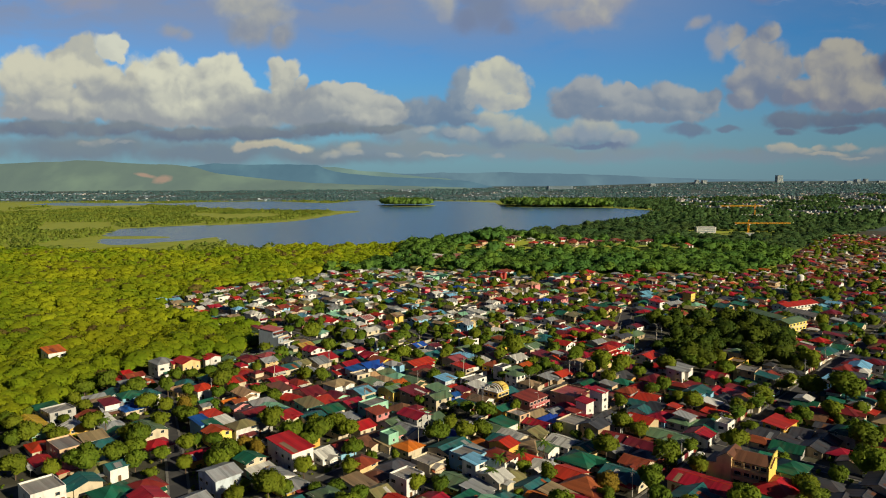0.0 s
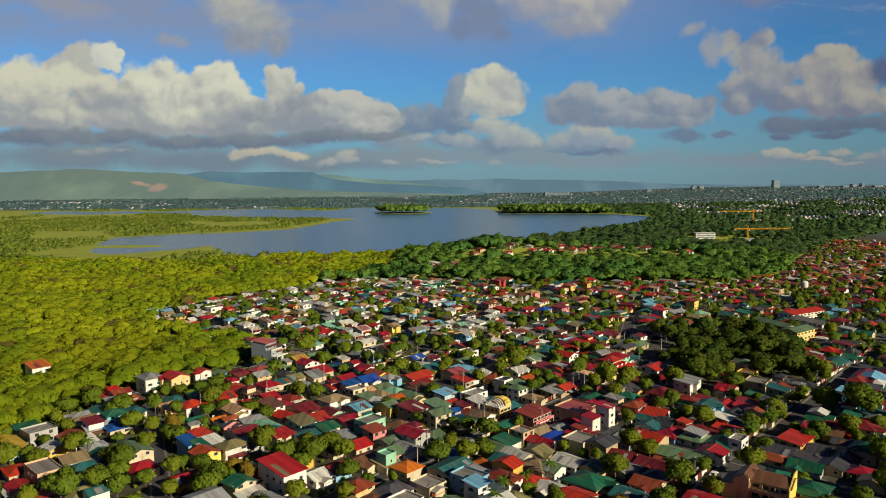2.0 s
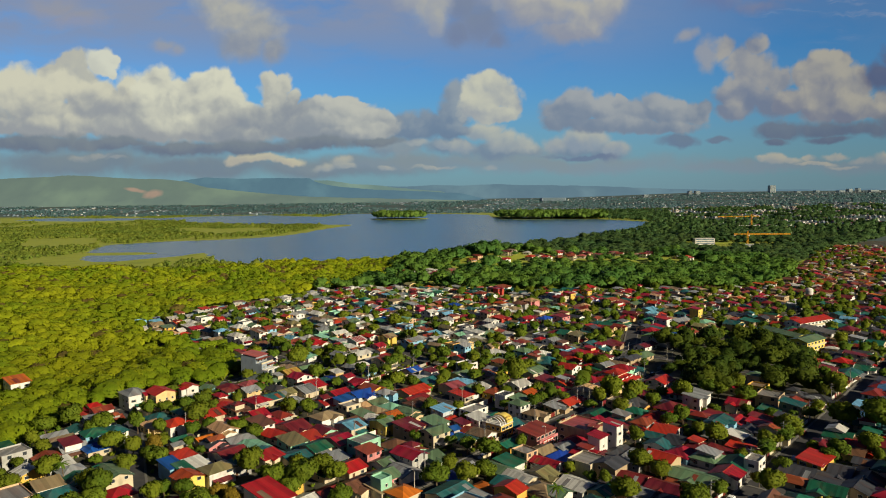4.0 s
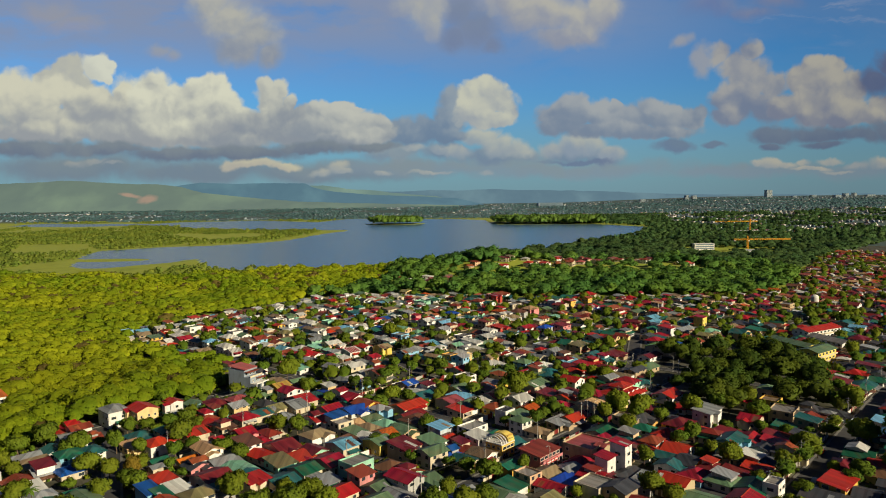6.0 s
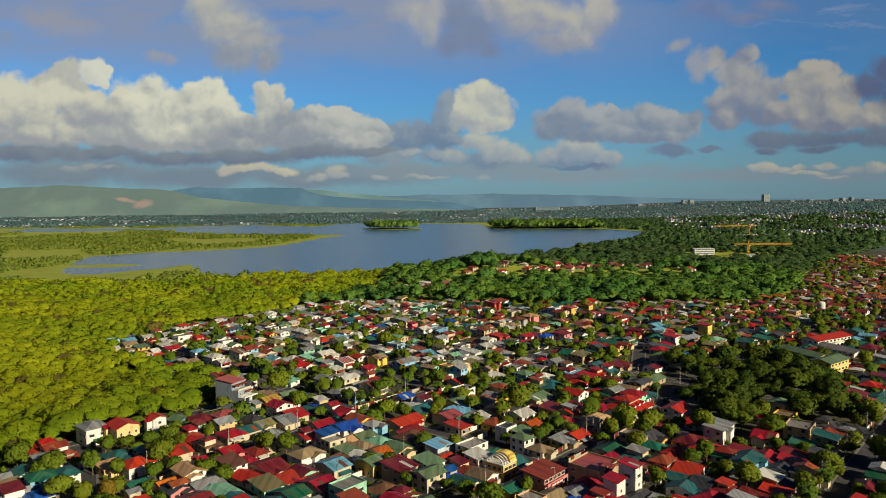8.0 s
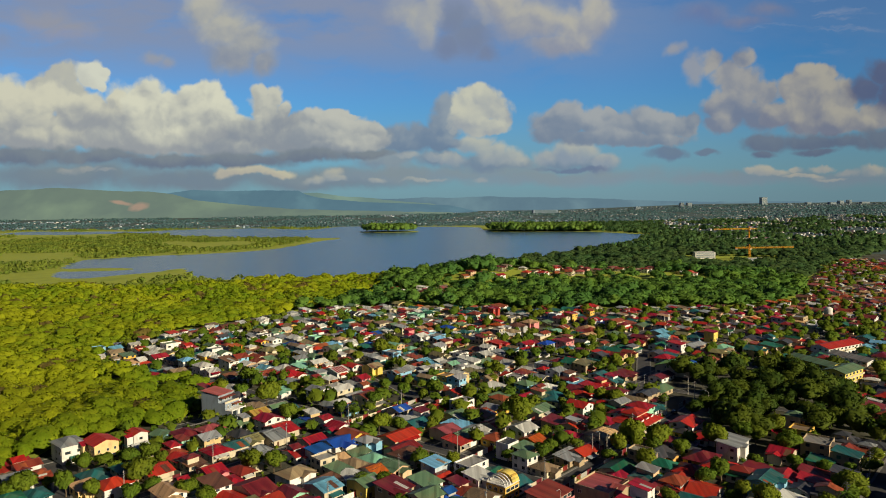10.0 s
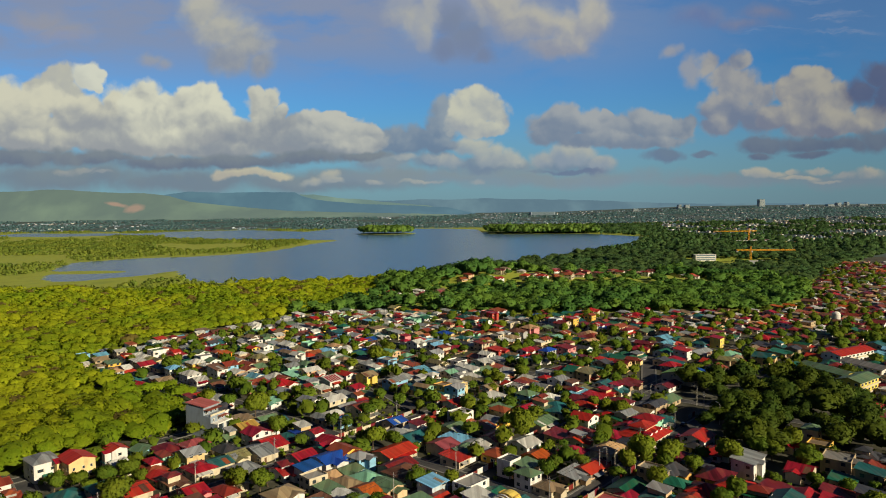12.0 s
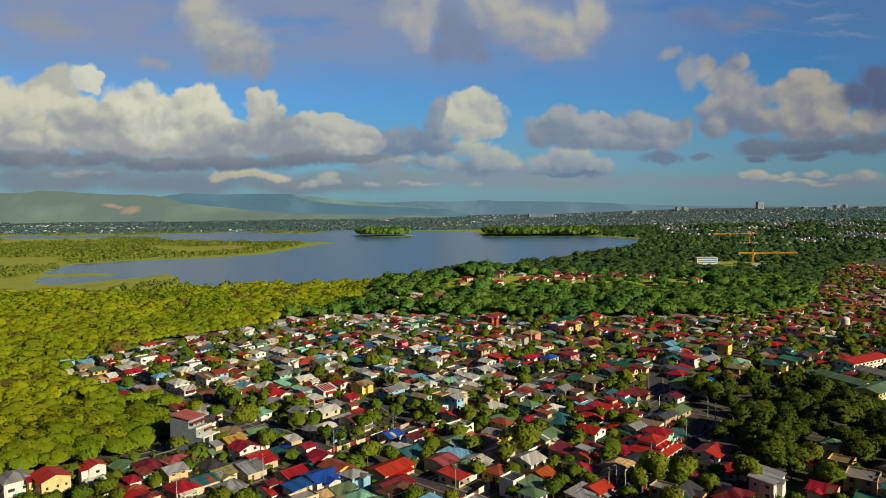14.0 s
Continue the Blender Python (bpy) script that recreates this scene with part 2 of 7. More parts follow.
cloud(68, 177, [(-418, 143, 32, 30), (-391, 132, 35, 28), (-364, 135, 29, 25), (-352, 155, 19, 19), (-336, 160, 21, 16), (-319, 150, 19, 21), (-305, 131, 18, 19), (-347, 123, 42, 27), (-410, 111, 48, 25), (-436, 89, 56, 16), (-372, 92, 53, 19), (-319, 99, 38, 21), (-293, 112, 21, 16)], (0.3, 0.325, 0.345), (0.84, 0.81, 0.64), 0.45, 1.0, 1.0, 0.66)
cloud(70, 170, [(-252, 156, 13, 13), (-231, 154, 12, 16), (-243, 138, 22, 22), (-219, 133, 14, 17), (-230, 116, 32, 22), (-268, 99, 32, 21), (-203, 114, 21, 17), (-207, 93, 40, 18), (-300, 80, 48, 11)], (0.25, 0.285, 0.325), (0.7, 0.68, 0.57), 0.45, 1.0, 1.0, 0.62)
cloud(72, 133, [(-171, 120, 24, 14), (-145, 124, 21, 10), (-126, 121, 14, 6), (-137, 107, 35, 18), (-104, 100, 19, 14), (-172, 94, 40, 16), (-88, 95, 10, 11), (-107, 84, 32, 11), (-148, 78, 48, 9)], (0.24, 0.28, 0.325), (0.64, 0.63, 0.56), 0.45, 1.0, 1.0, 0.6)
cloud(48, 82, [(-598, 70, 96, 12), (-486, 68, 88, 10), (-381, 63, 88, 10), (-285, 64, 88, 10), (-188, 68, 72, 8), (-108, 68, 48, 6)], (0.145, 0.185, 0.25), (0.26, 0.3, 0.34), 0.8, 1.0, 0.4, 0.6)
# loose clouds high up
cloud(224, 275, [(-556, 262, 47, 19), (-521, 246, 51, 17)], (0.28, 0.3, 0.4), (0.4, 0.385, 0.42), 1.2, 0.7, 0.7, 0.45)
cloud(193, 218, [(-400, 208, 19, 11), (-384, 203, 16, 9)], (0.28, 0.31, 0.4), (0.43, 0.42, 0.42), 1.0, 0.75, 1.0, 0.45)
cloud(170, 295, [(-324, 277, 32, 28), (-298, 254, 38, 33), (-264, 227, 35, 30), (-285, 211, 43, 25), (-247, 200, 21, 19)], (0.235, 0.275, 0.35), (0.56, 0.54, 0.48), 0.9, 1.0, 0.6, 0.7)
cloud(183, 269, [(23, 253, 24, 28), (49, 233, 34, 30), (68, 212, 22, 16), (15, 218, 24, 20)], (0.17, 0.22, 0.345), (0.245, 0.295, 0.42), 1.1, 0.9, 0.6, 0.45)
cloud(203, 308, [(-43, 282, 27, 34), (-24, 259, 29, 30), (-5, 277, 18, 36), (-15, 238, 18, 17)], (0.28, 0.32, 0.4), (0.55, 0.53, 0.47), 1.0, 0.95, 0.7, 0.45)
cloud(189, 307, [(95, 276, 40, 31), (139, 255, 51, 34), (193, 247, 45, 34), (223, 259, 34, 36), (171, 221, 56, 19), (72, 284, 24, 20)], (0.255, 0.285, 0.365), (0.56, 0.53, 0.47), 0.9, 1.0, 0.6, 0.7)
cloud(232, 281, [(431, 249, 45, 11), (465, 263, 45, 11), (375, 258, 45, 17)], (0.15, 0.19, 0.36), (0.32, 0.31, 0.41), 1.3, 0.65, 0.6, 0.45)
# thin streaks of ice cloud
lean = WN.new("ShaderNodeMapping")
WL.new(PW, lean.inputs["Vector"])
lean.inputs["Rotation"].default_value, lean.inputs["Scale"].default_value = (0, 0, radians(28)), (9, 62, 1)
wisp = wnoise(lean.outputs[0], 1.0, 4.0, 0.6)
where = WN.new("ShaderNodeMapping")
WL.new(P, where.inputs["Vector"])
where.inputs["Location"].default_value, where.inputs["Scale"].default_value = (-0.53 / 0.14, -0.245 / 0.055, 0), (1 / 0.14, 1 / 0.055, 0)
fade = wsmooth(wmath("SUBTRACT", 1.0, wvec("LENGTH", where.outputs[0])), 0.0, 0.7)
sky_color = wmix(wmath("MULTIPLY", wmath("MULTIPLY", wsmooth(wisp.outputs[0], 0.5, 0.72), fade), 0.6), sky_color, rgb(0.30, 0.36, 0.50))
# overhead and out of sight the sky is clearer and deepens
deep = wnode("ShaderNodeVectorMath", op="MULTIPLY")
WL.new(sky_color, deep.inputs[0])
dim = wmix(wsmooth(V, 0.32, 0.8), (1.0, 1.0, 1.0, 1.0), (0.035, 0.080, 0.18, 1.0))
east_dim = wmath("SUBTRACT", 1.0, wmath("MULTIPLY", wsmooth(U, 0.2, 0.66), 0.20))
side = wnode("ShaderNodeVectorMath", op="SCALE")
WL.new(dim, side.inputs[0])
WL.new(east_dim, side.inputs["Scale"])
WL.new(side.outputs[0], deep.inputs[1])
sky_color = deep.outputs[0]

back = WN.new("ShaderNodeBackground")
back.inputs["Strength"].default_value = SKY * 0.86
WL.new(sky_color, back.inputs["Color"])
WL.new(back.outputs[0], WN.new("ShaderNodeOutputWorld").inputs["Surface"])
scene.view_settings.exposure = 0.22

# ---- materials ----
def material(name, color, rough=0.8, spread=0.25, scale=0.5, grain=6.0, dirt=None, dirt_amount=0.35, metal=0.0, bump=0.15, own=0.18,
             stretch=(1, 1, 1), spec=0.3, sheets=0.0):
    """A worn surface: large patches and fine grain of the same colour, dirt, and a shift of its own on each object."""
    m = bpy.data.materials.new(name)
    m.use_nodes = True
    n, l = m.node_tree.nodes, m.node_tree.links
    b = n["Principled BSDF"]
    b.inputs["Roughness"].default_value, b.inputs["Metallic"].default_value = rough, metal
    b.inputs["Specular IOR Level"].default_value = spec
    tc, mp, info = n.new("ShaderNodeTexCoord"), n.new("ShaderNodeMapping"), n.new("ShaderNodeObjectInfo")
    l.new(tc.outputs["Object"], mp.inputs["Vector"])
    mp.inputs["Scale"].default_value = stretch
    geo, own_no = n.new("ShaderNodeNewGeometry"), n.new("ShaderNodeMath")
    own_no.operation = "FRACT"
    mixed = n.new("ShaderNodeMath")
    l.new(info.outputs["Random"], mixed.inputs[0])
    l.new(geo.outputs["Random Per Island"], mixed.inputs[1])
    l.new(mixed.outputs[0], own_no.inputs[0])
    chance = own_no.outputs[0]
    shift = n.new("ShaderNodeVectorMath")
    shift.operation = "MULTIPLY_ADD"
    l.new(chance, shift.inputs[0])
    shift.inputs[1].default_value = (91, 57, 33)
    l.new(mp.outputs[0], shift.inputs[2])
    big, small = n.new("ShaderNodeTexNoise"), n.new("ShaderNodeTexNoise")
    big.inputs["Scale"].default_value, small.inputs["Scale"].default_value = scale, grain
    big.inputs["Detail"].default_value, small.inputs["Detail"].default_value = 4, 3
    for t in (big, small):
        l.new(shift.outputs[0], t.inputs["Vector"])
    hsv = n.new("ShaderNodeHueSaturation")
    hsv.inputs["Color"].default_value = (*color, 1)
    hue = n.new("ShaderNodeMath")
    hue.operation = "MULTIPLY_ADD"
    l.new(chance, hue.inputs[0])
    hue.inputs[1].default_value, hue.inputs[2].default_value = own * 0.12, 0.5 - own * 0.06
    l.new(hue.outputs[0], hsv.inputs["Hue"])
    val = n.new("ShaderNodeMath")
    val.operation = "MULTIPLY_ADD"
    l.new(chance, val.inputs[0])
    val.inputs[1].default_value, val.inputs[2].default_value = own * 2.4, 1.0 - own * 1.3
    add = n.new("ShaderNodeMath")
    add.operation = "MULTIPLY_ADD"
    l.new(big.outputs[0], add.inputs[0])
    add.inputs[1].default_value = spread * 2
    l.new(val.outputs[0], add.inputs[2])
    add2 = n.new("ShaderNodeMath")
    add2.operation = "MULTIPLY_ADD"
    l.new(small.outputs[0], add2.inputs[0])
    add2.inputs[1].default_value = spread
    l.new(add.outputs[0], add2.inputs[2])
    sub = n.new("ShaderNodeMath")
    sub.operation = "SUBTRACT"
    l.new(add2.outputs[0], sub.inputs[0])
    sub.inputs[1].default_value = spread * 1.5
    value = sub.outputs[0]
    if sheets:
        parts = n.new("ShaderNodeSeparateXYZ")
        l.new(shift.outputs[0], parts.inputs[0])
        cell = n.new("ShaderNodeMath")
        cell.operation = "SNAP"
        l.new(parts.outputs[0], cell.inputs[0])
        cell.inputs[1].default_value = sheets
        dice = n.new("ShaderNodeTexWhiteNoise")
        dice.noise_dimensions = "1D"
        l.new(cell.outputs[0], dice.inputs["W"])
        strip = n.new("ShaderNodeMath")
        strip.operation = "MULTIPLY_ADD"
        l.new(dice.outputs["Value"], strip.inputs[0])
        strip.inputs[1].default_value, strip.inputs[2].default_value = 0.56, -0.28
        both = n.new("ShaderNodeMath")
        both.operation = "ADD"
        l.new(value, both.inputs[0])
        l.new(strip.outputs[0], both.inputs[1])
        value = both.outputs[0]
    l.new(value, hsv.inputs["Value"])
    out = hsv.outputs[0]
    if dirt:
        mix, ramp = n.new("ShaderNodeMix"), n.new("ShaderNodeMapRange")
        mix.data_type = "RGBA"
        l.new(big.outputs[0], ramp.inputs["Value"])
        ramp.inputs["From Min"].default_value, ramp.inputs["From Max"].default_value = 0.48, 0.70
        ramp.inputs["To Max"].default_value = dirt_amount
        l.new(ramp.outputs[0], mix.inputs[0])
        l.new(out, mix.inputs[6])
        mix.inputs[7].default_value = (*dirt, 1)
        out = mix.outputs[2]
    l.new(out, b.inputs["Base Color"])
    if bump:
        bp = n.new("ShaderNodeBump")
        bp.inputs["Strength"].default_value, bp.inputs["Distance"].default_value = bump, 0.1
        l.new(small.outputs[0], bp.inputs["Height"])
        l.new(bp.outputs[0], b.inputs["Normal"])
    return m


RUST, GRIME = (0.16, 0.06, 0.03), (0.10, 0.09, 0.07)
ROOF = {k: material("roof_" + k, c, 0.55, 0.30, 0.35, 3.0, RUST, min(0.8, a * 1.0), 0.0, 0.2, 0.2, (1, 0.45, 1), 0.3, 0.85) for k, c, a in (
    ("red", (0.332, 0.010, 0.014), 0.3), ("maroon", (0.158, 0.014, 0.018), 0.4), ("pink", (0.332, 0.071, 0.071), 0.3), ("orange", (0.436, 0.095, 0.012), 0.2),
    ("rust", (0.253, 0.055, 0.024), 0.6), ("brown", (0.134, 0.060, 0.036), 0.5), ("tan", (0.238, 0.174, 0.103), 0.3), ("peach", (0.412, 0.253, 0.134), 0.15),
    ("green", (0.010, 0.103, 0.060), 0.25), ("teal", (0.016, 0.105, 0.110), 0.25), ("sage", (0.103, 0.174, 0.095), 0.3), ("lime", (0.174, 0.332, 0.024), 0.1),
    ("olive", (0.174, 0.158, 0.071), 0.3), ("blue", (0.010, 0.064, 0.332), 0.1), ("skyblue", (0.127, 0.332, 0.491), 0.2), ("slate", (0.048, 0.052, 0.064), 0.2),
    ("grey", (0.222, 0.238, 0.253), 0.3), ("white", (0.491, 0.491, 0.460), 0.3), ("yellow", (0.491, 0.332, 0.024), 0.2), ("ochre", (0.356, 0.222, 0.048), 0.2),
    ("mint", (0.198, 0.436, 0.301), 0.2), ("concrete", (0.238, 0.229, 0.214), 0.3), ("striped", (0.436, 0.420, 0.396), 0.2))}
WALL = {k: material("wall_" + k, c, 0.85, 0.10, 0.45, 4.0, GRIME, 0.4, 0.0, 0.15, 0.08, (1, 1, 0.5)) for k, c in (
    ("white", (0.74, 0.72, 0.68)), ("cream", (0.58, 0.50, 0.36)), ("buff", (0.68, 0.50, 0.24)), ("peach", (0.62, 0.42, 0.26)), ("tan", (0.42, 0.32, 0.20)),
    ("amber", (0.68, 0.42, 0.08)), ("yellow", (0.72, 0.55, 0.12)), ("ochre", (0.58, 0.33, 0.09)), ("grey", (0.40, 0.40, 0.39)), ("greyblue", (0.28, 0.33, 0.40)),
    ("paleblue", (0.48, 0.56, 0.62)), ("skyblue", (0.22, 0.45, 0.62)), ("mint", (0.30, 0.58, 0.42)), ("pink", (0.62, 0.24, 0.24)), ("orange", (0.70, 0.24, 0.02)),
    ("red", (0.45, 0.05, 0.04)))}
GLASS = material("window_glass", (0.03, 0.04, 0.05), 0.12, 0.2, 2.0, 9.0, bump=0.02, spec=0.6)
FRAME = material("window_frame_paint", (0.62, 0.58, 0.50), 0.5, 0.1, 1.0, 8.0)
DOOR = material("door_wood", (0.12, 0.06, 0.03), 0.6, 0.2, 1.0, 8.0)
BLOCK = material("bare_block", (0.34, 0.32, 0.29), 0.95, 0.18, 0.8, 6.0, GRIME, 0.5)
ASPHALT = material("asphalt", (0.055, 0.055, 0.06), 0.9, 0.25, 0.15, 5.0, (0.12, 0.11, 0.10), 0.4, own=0.05)
KERB = material("kerb_concrete", (0.19, 0.185, 0.175), 0.9, 0.2, 0.6, 5.0, GRIME, 0.5)
STEEL = material("galvanised_steel", (0.42, 0.44, 0.46), 0.45, 0.1, 2.0, 8.0, metal=0.7)
POLE = material("pole_concrete", (0.42, 0.40, 0.37), 0.9, 0.12, 1.0, 8.0)
CABLE = material("black_cable", (0.02, 0.02, 0.02), 0.7, 0.1)
BARK = material("bark", (0.14, 0.10, 0.065), 0.95, 0.3, 1.0, 8.0)
CRANE = material("crane_paint", (0.75, 0.34, 0.02), 0.5, 0.12, 0.5, 4.0)
TANK = material("tank_steel", (0.50, 0.52, 0.55), 0.35, 0.1, 2.0, 8.0, metal=0.8)
TYRE = material("tyre_rubber", (0.02, 0.02, 0.02), 0.9, 0.1)
CAR_PAINT = {k: material("car_paint_" + k, c, 0.25, 0.05, 1.0, 6.0, bump=0.0, spec=0.5) for k, c in (
    ("white", (0.7, 0.7, 0.7)), ("silver", (0.4, 0.41, 0.43)), ("red", (0.4, 0.02, 0.02)), ("black", (0.02, 0.02, 0.025)))}


def leaf_material(name, color, other, odd=None, sheen=0.25):
    """Foliage: two hues mixed clump by clump, an odd one for a few dry or flowering trees, fine leafy grain, and a shift for each tree."""
    m = bpy.data.materials.new(name)
    m.use_nodes = True
    n, l = m.node_tree.nodes, m.node_tree.links
    b = n["Principled BSDF"]
    b.inputs["Roughness"].default_value = 0.75
    b.inputs["Specular IOR Level"].default_value = 0.15
    geo, info, tc, tint = n.new("ShaderNodeNewGeometry"), n.new("ShaderNodeObjectInfo"), n.new("ShaderNodeTexCoord"), n.new("ShaderNodeAttribute")
    tint.attribute_name = "tint"
    nz = n.new("ShaderNodeTexNoise")
    nz.inputs["Scale"].default_value, nz.inputs["Detail"].default_value = 0.35, 3
    l.new(tc.outputs["Object"], nz.inputs["Vector"])
    mix = n.new("ShaderNodeMix")
    mix.data_type = "RGBA"
    mix.inputs[6].default_value, mix.inputs[7].default_value = (*color, 1), (*other, 1)
    fac = n.new("ShaderNodeMath")
    fac.operation = "MULTIPLY_ADD"
    l.new(tint.outputs["Fac"], fac.inputs[0])
    fac.inputs[1].default_value = 1.0
    wob = n.new("ShaderNodeMath")
    wob.operation = "MULTIPLY_ADD"
    l.new(nz.outputs[0], wob.inputs[0])
    wob.inputs[1].default_value, wob.inputs[2].default_value = 0.9, -0.45
    l.new(wob.outputs[0], fac.inputs[2])
    fac.use_clamp = True
    l.new(fac.outputs[0], mix.inputs[0])
    dry, few = n.new("ShaderNodeMix"), n.new("ShaderNodeMapRange")
    dry.data_type = "RGBA"
    l.new(tint.outputs["Fac"], few.inputs["Value"])
    few.inputs["From Min"].default_value, few.inputs["From Max"].default_value = 1.05, 1.3
    l.new(few.outputs[0], dry.inputs[0])
    l.new(mix.outputs[2], dry.inputs[6])
    dry.inputs[7].default_value = (*(odd or other), 1)
    grain = n.new("ShaderNodeTexNoise")
    grain.inputs["Scale"].default_value, grain.inputs["Detail"].default_value = 1.3, 5
    l.new(tc.outputs["Object"], grain.inputs["Vector"])
    bp = n.new("ShaderNodeBump")
    bp.inputs["Strength"].default_value, bp.inputs["Distance"].default_value = 0.45, 0.5
    l.new(grain.outputs[0], bp.inputs["Height"])
    l.new(bp.outputs[0], b.inputs["Normal"])
    hsv = n.new("ShaderNodeHueSaturation")
    l.new(dry.outputs[2], hsv.inputs["Color"])
    v0 = n.new("ShaderNodeMath")
    v0.operation = "MULTIPLY_ADD"
    l.new(grain.outputs[0], v0.inputs[0])
    v0.inputs[1].default_value, v0.inputs[2].default_value = 0.6, 0.52
    v = n.new("ShaderNodeMath")
    v.operation = "MULTIPLY_ADD"
    l.new(geo.outputs["Random Per Island"], v.inputs[0])
    v.inputs[1].default_value = 0.26
    l.new(v0.outputs[0], v.inputs[2])
    v2 = n.new("ShaderNodeMath")
    v2.operation = "MULTIPLY_ADD"
    l.new(info.outputs["Random"], v2.inputs[0])
    v2.inputs[1].default_value = 0.35
    l.new(v.outputs[0], v2.inputs[2])
    l.new(v2.outputs[0], hsv.inputs["Value"])
    l.new(hsv.outputs[0], b.inputs["Base Color"])
    tr = n.new("ShaderNodeBsdfTranslucent")
    l.new(hsv.outputs[0], tr.inputs["Color"])
    ms = n.new("ShaderNodeMixShader")
    ms.inputs[0].default_value = sheen
    l.new(b.outputs[0], ms.inputs[1])
    l.new(tr.outputs[0], ms.inputs[2])
    l.new(ms.outputs[0], n["Material Output"].inputs["Surface"])
    return m


LEAF = leaf_material("foliage_broadleaf", (0.078, 0.140, 0.012), (0.160, 0.188, 0.012), (0.20, 0.105, 0.016))
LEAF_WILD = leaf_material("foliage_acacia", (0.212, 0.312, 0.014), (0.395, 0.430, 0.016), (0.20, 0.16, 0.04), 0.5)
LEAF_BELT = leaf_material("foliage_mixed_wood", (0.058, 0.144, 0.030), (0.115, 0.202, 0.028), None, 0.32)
LEAF_MARSH = leaf_material("foliage_marsh_scrub", (0.165, 0.235, 0.038), (0.25, 0.295, 0.045), None, 0.5)
LEAF_GROVE = leaf_material("foliage_mango", (0.045, 0.085, 0.010), (0.10, 0.130, 0.010))
# distance haze put in as blue: strong in this green, slight in the next
LEAF_HAZE = leaf_material("foliage_far_hazed", (0.080, 0.165, 0.185), (0.105, 0.185, 0.185), None, 0.4)
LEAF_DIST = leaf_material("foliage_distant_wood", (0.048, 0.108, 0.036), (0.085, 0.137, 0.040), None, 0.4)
LEAF_ISLE = leaf_material("foliage_islet", (0.125, 0.235, 0.045), (0.195, 0.295, 0.045), None, 0.35)

# ---- plan of the place ----
GRID = radians(48.0)                                    # the streets' bearing
E1, E2 = Vector((math.cos(GRID), math.sin(GRID), 0)), Vector((-math.sin(GRID), math.cos(GRID), 0))


def plan(r, s):
    return E1.x * r + E2.x * s, E1.y * r + E2.y * s


def along(x, y):
    return E1.x * x + E1.y * y, E2.x * x + E2.y * y


def interp(v, *pairs):
    return np.interp(v, pairs[0::2], pairs[1::2])


def wood_edge(y):
    """How far west the houses reach."""
    return interp(y, 199, -213, 303, -180, 357, -165, 406, -123, 464, -136, 492, -207, 558, -244, 601, -225, 647, -199, 724, -148, 797, -74)


def town_end(x):
    """How far north the houses reach."""
    return interp(x, -204, 652, -147, 724, -40, 748, 67, 719, 294, 713, 350, 753, 547, 1067, 809, 1339, 982, 1596)


def near_shore(x):
    return interp(x, -668, 1375, -645, 1285, -605, 1180, -560, 1085, -527, 1052, -494, 1055, -474, 1097, -442, 1117, -427, 1166, -414, 1200, -398, 1168, -370, 1108, -342, 1055, -300, 1015,
                  -177, 990, -52, 1020, 24, 1105, 103, 1150, 148, 1247, 232, 1350, 350, 1589, 445, 1668, 600, 2100)


def far_shore(x):
    return interp(x, -668, 1412, -631, 1438, -598, 1482, -544, 1493, -494, 1515, -449, 1555, -400, 1597, -358, 1682, -336, 1850, -310, 1980, -288, 2035, -280, 3080, -100, 2960, 34, 2929, 150, 2780,
                  164, 2390, 250, 2335, 318, 2323, 481, 2319, 578, 2136, 620, 2100)


def blob(x, y, cx, cy, rx, ry):
    return 1 - np.hypot((x - cx) / rx, (y - cy) / ry)


def wet(x, y):
    """Above nought where the lake lies, in metres from the shore, roughly."""
    wob = (14 * np.sin(x * 0.021 + 1.3) * np.sin(y * 0.017) + 7 * np.sin(x * 0.057 + y * 0.043)) * np.clip((y - 900) / 1500, 0.2, 0.7)
    main = np.minimum(np.minimum(y - near_shore(x), far_shore(x) - y), np.minimum(x + 670, 622 - x)) + wob
    back_arm = np.minimum(np.minimum(y - interp(x, -1700, 2700, -1469, 2590, -1330, 2550, -1160, 2620, -909, 2440, -877, 2365, -633, 2165, -393, 2142, -285, 2080),
                                     interp(x, -1667, 2926, -1505, 2880, -1146, 2790, -1093, 2925, -879, 2985, -769, 3003, -497, 2760, -427, 3085, -270, 3085) - y), np.minimum(x + 1680, -270 - x)) + wob
    w = np.maximum(main, back_arm)
    for cx, cy, rx, ry in ((-175, 2500, 101, 85), (-560, 1190, 62, 24), (165, 1305, 24, 45)):
        w = np.minimum(w, -blob(x, y, cx, cy, rx, ry) * min(rx, ry))
    return w


def rise(x, y):
    """The land's height: flat near by, gently up towards the far city."""
    east = np.clip((x - 800) / 1000, 0, 1)
    h = (1 - east) * interp(y, 3200, 0, 3600, 8, 4100, 18, 4850, 36) + east * interp(y, 2000, 0, 3000, 12, 4000, 36, 4850, 64)
    h = h + 9 * blob(x, y, 500, 1350, 190, 120).clip(0) + 10 * np.clip(1 - ((y - 960) / 85) ** 2, 0, 1) * np.clip(1 - np.abs((x - 150) / 230) ** 3, 0, 1)
    return h + 14 * blob(x, y, 62, 1040, 110, 110).clip(0)


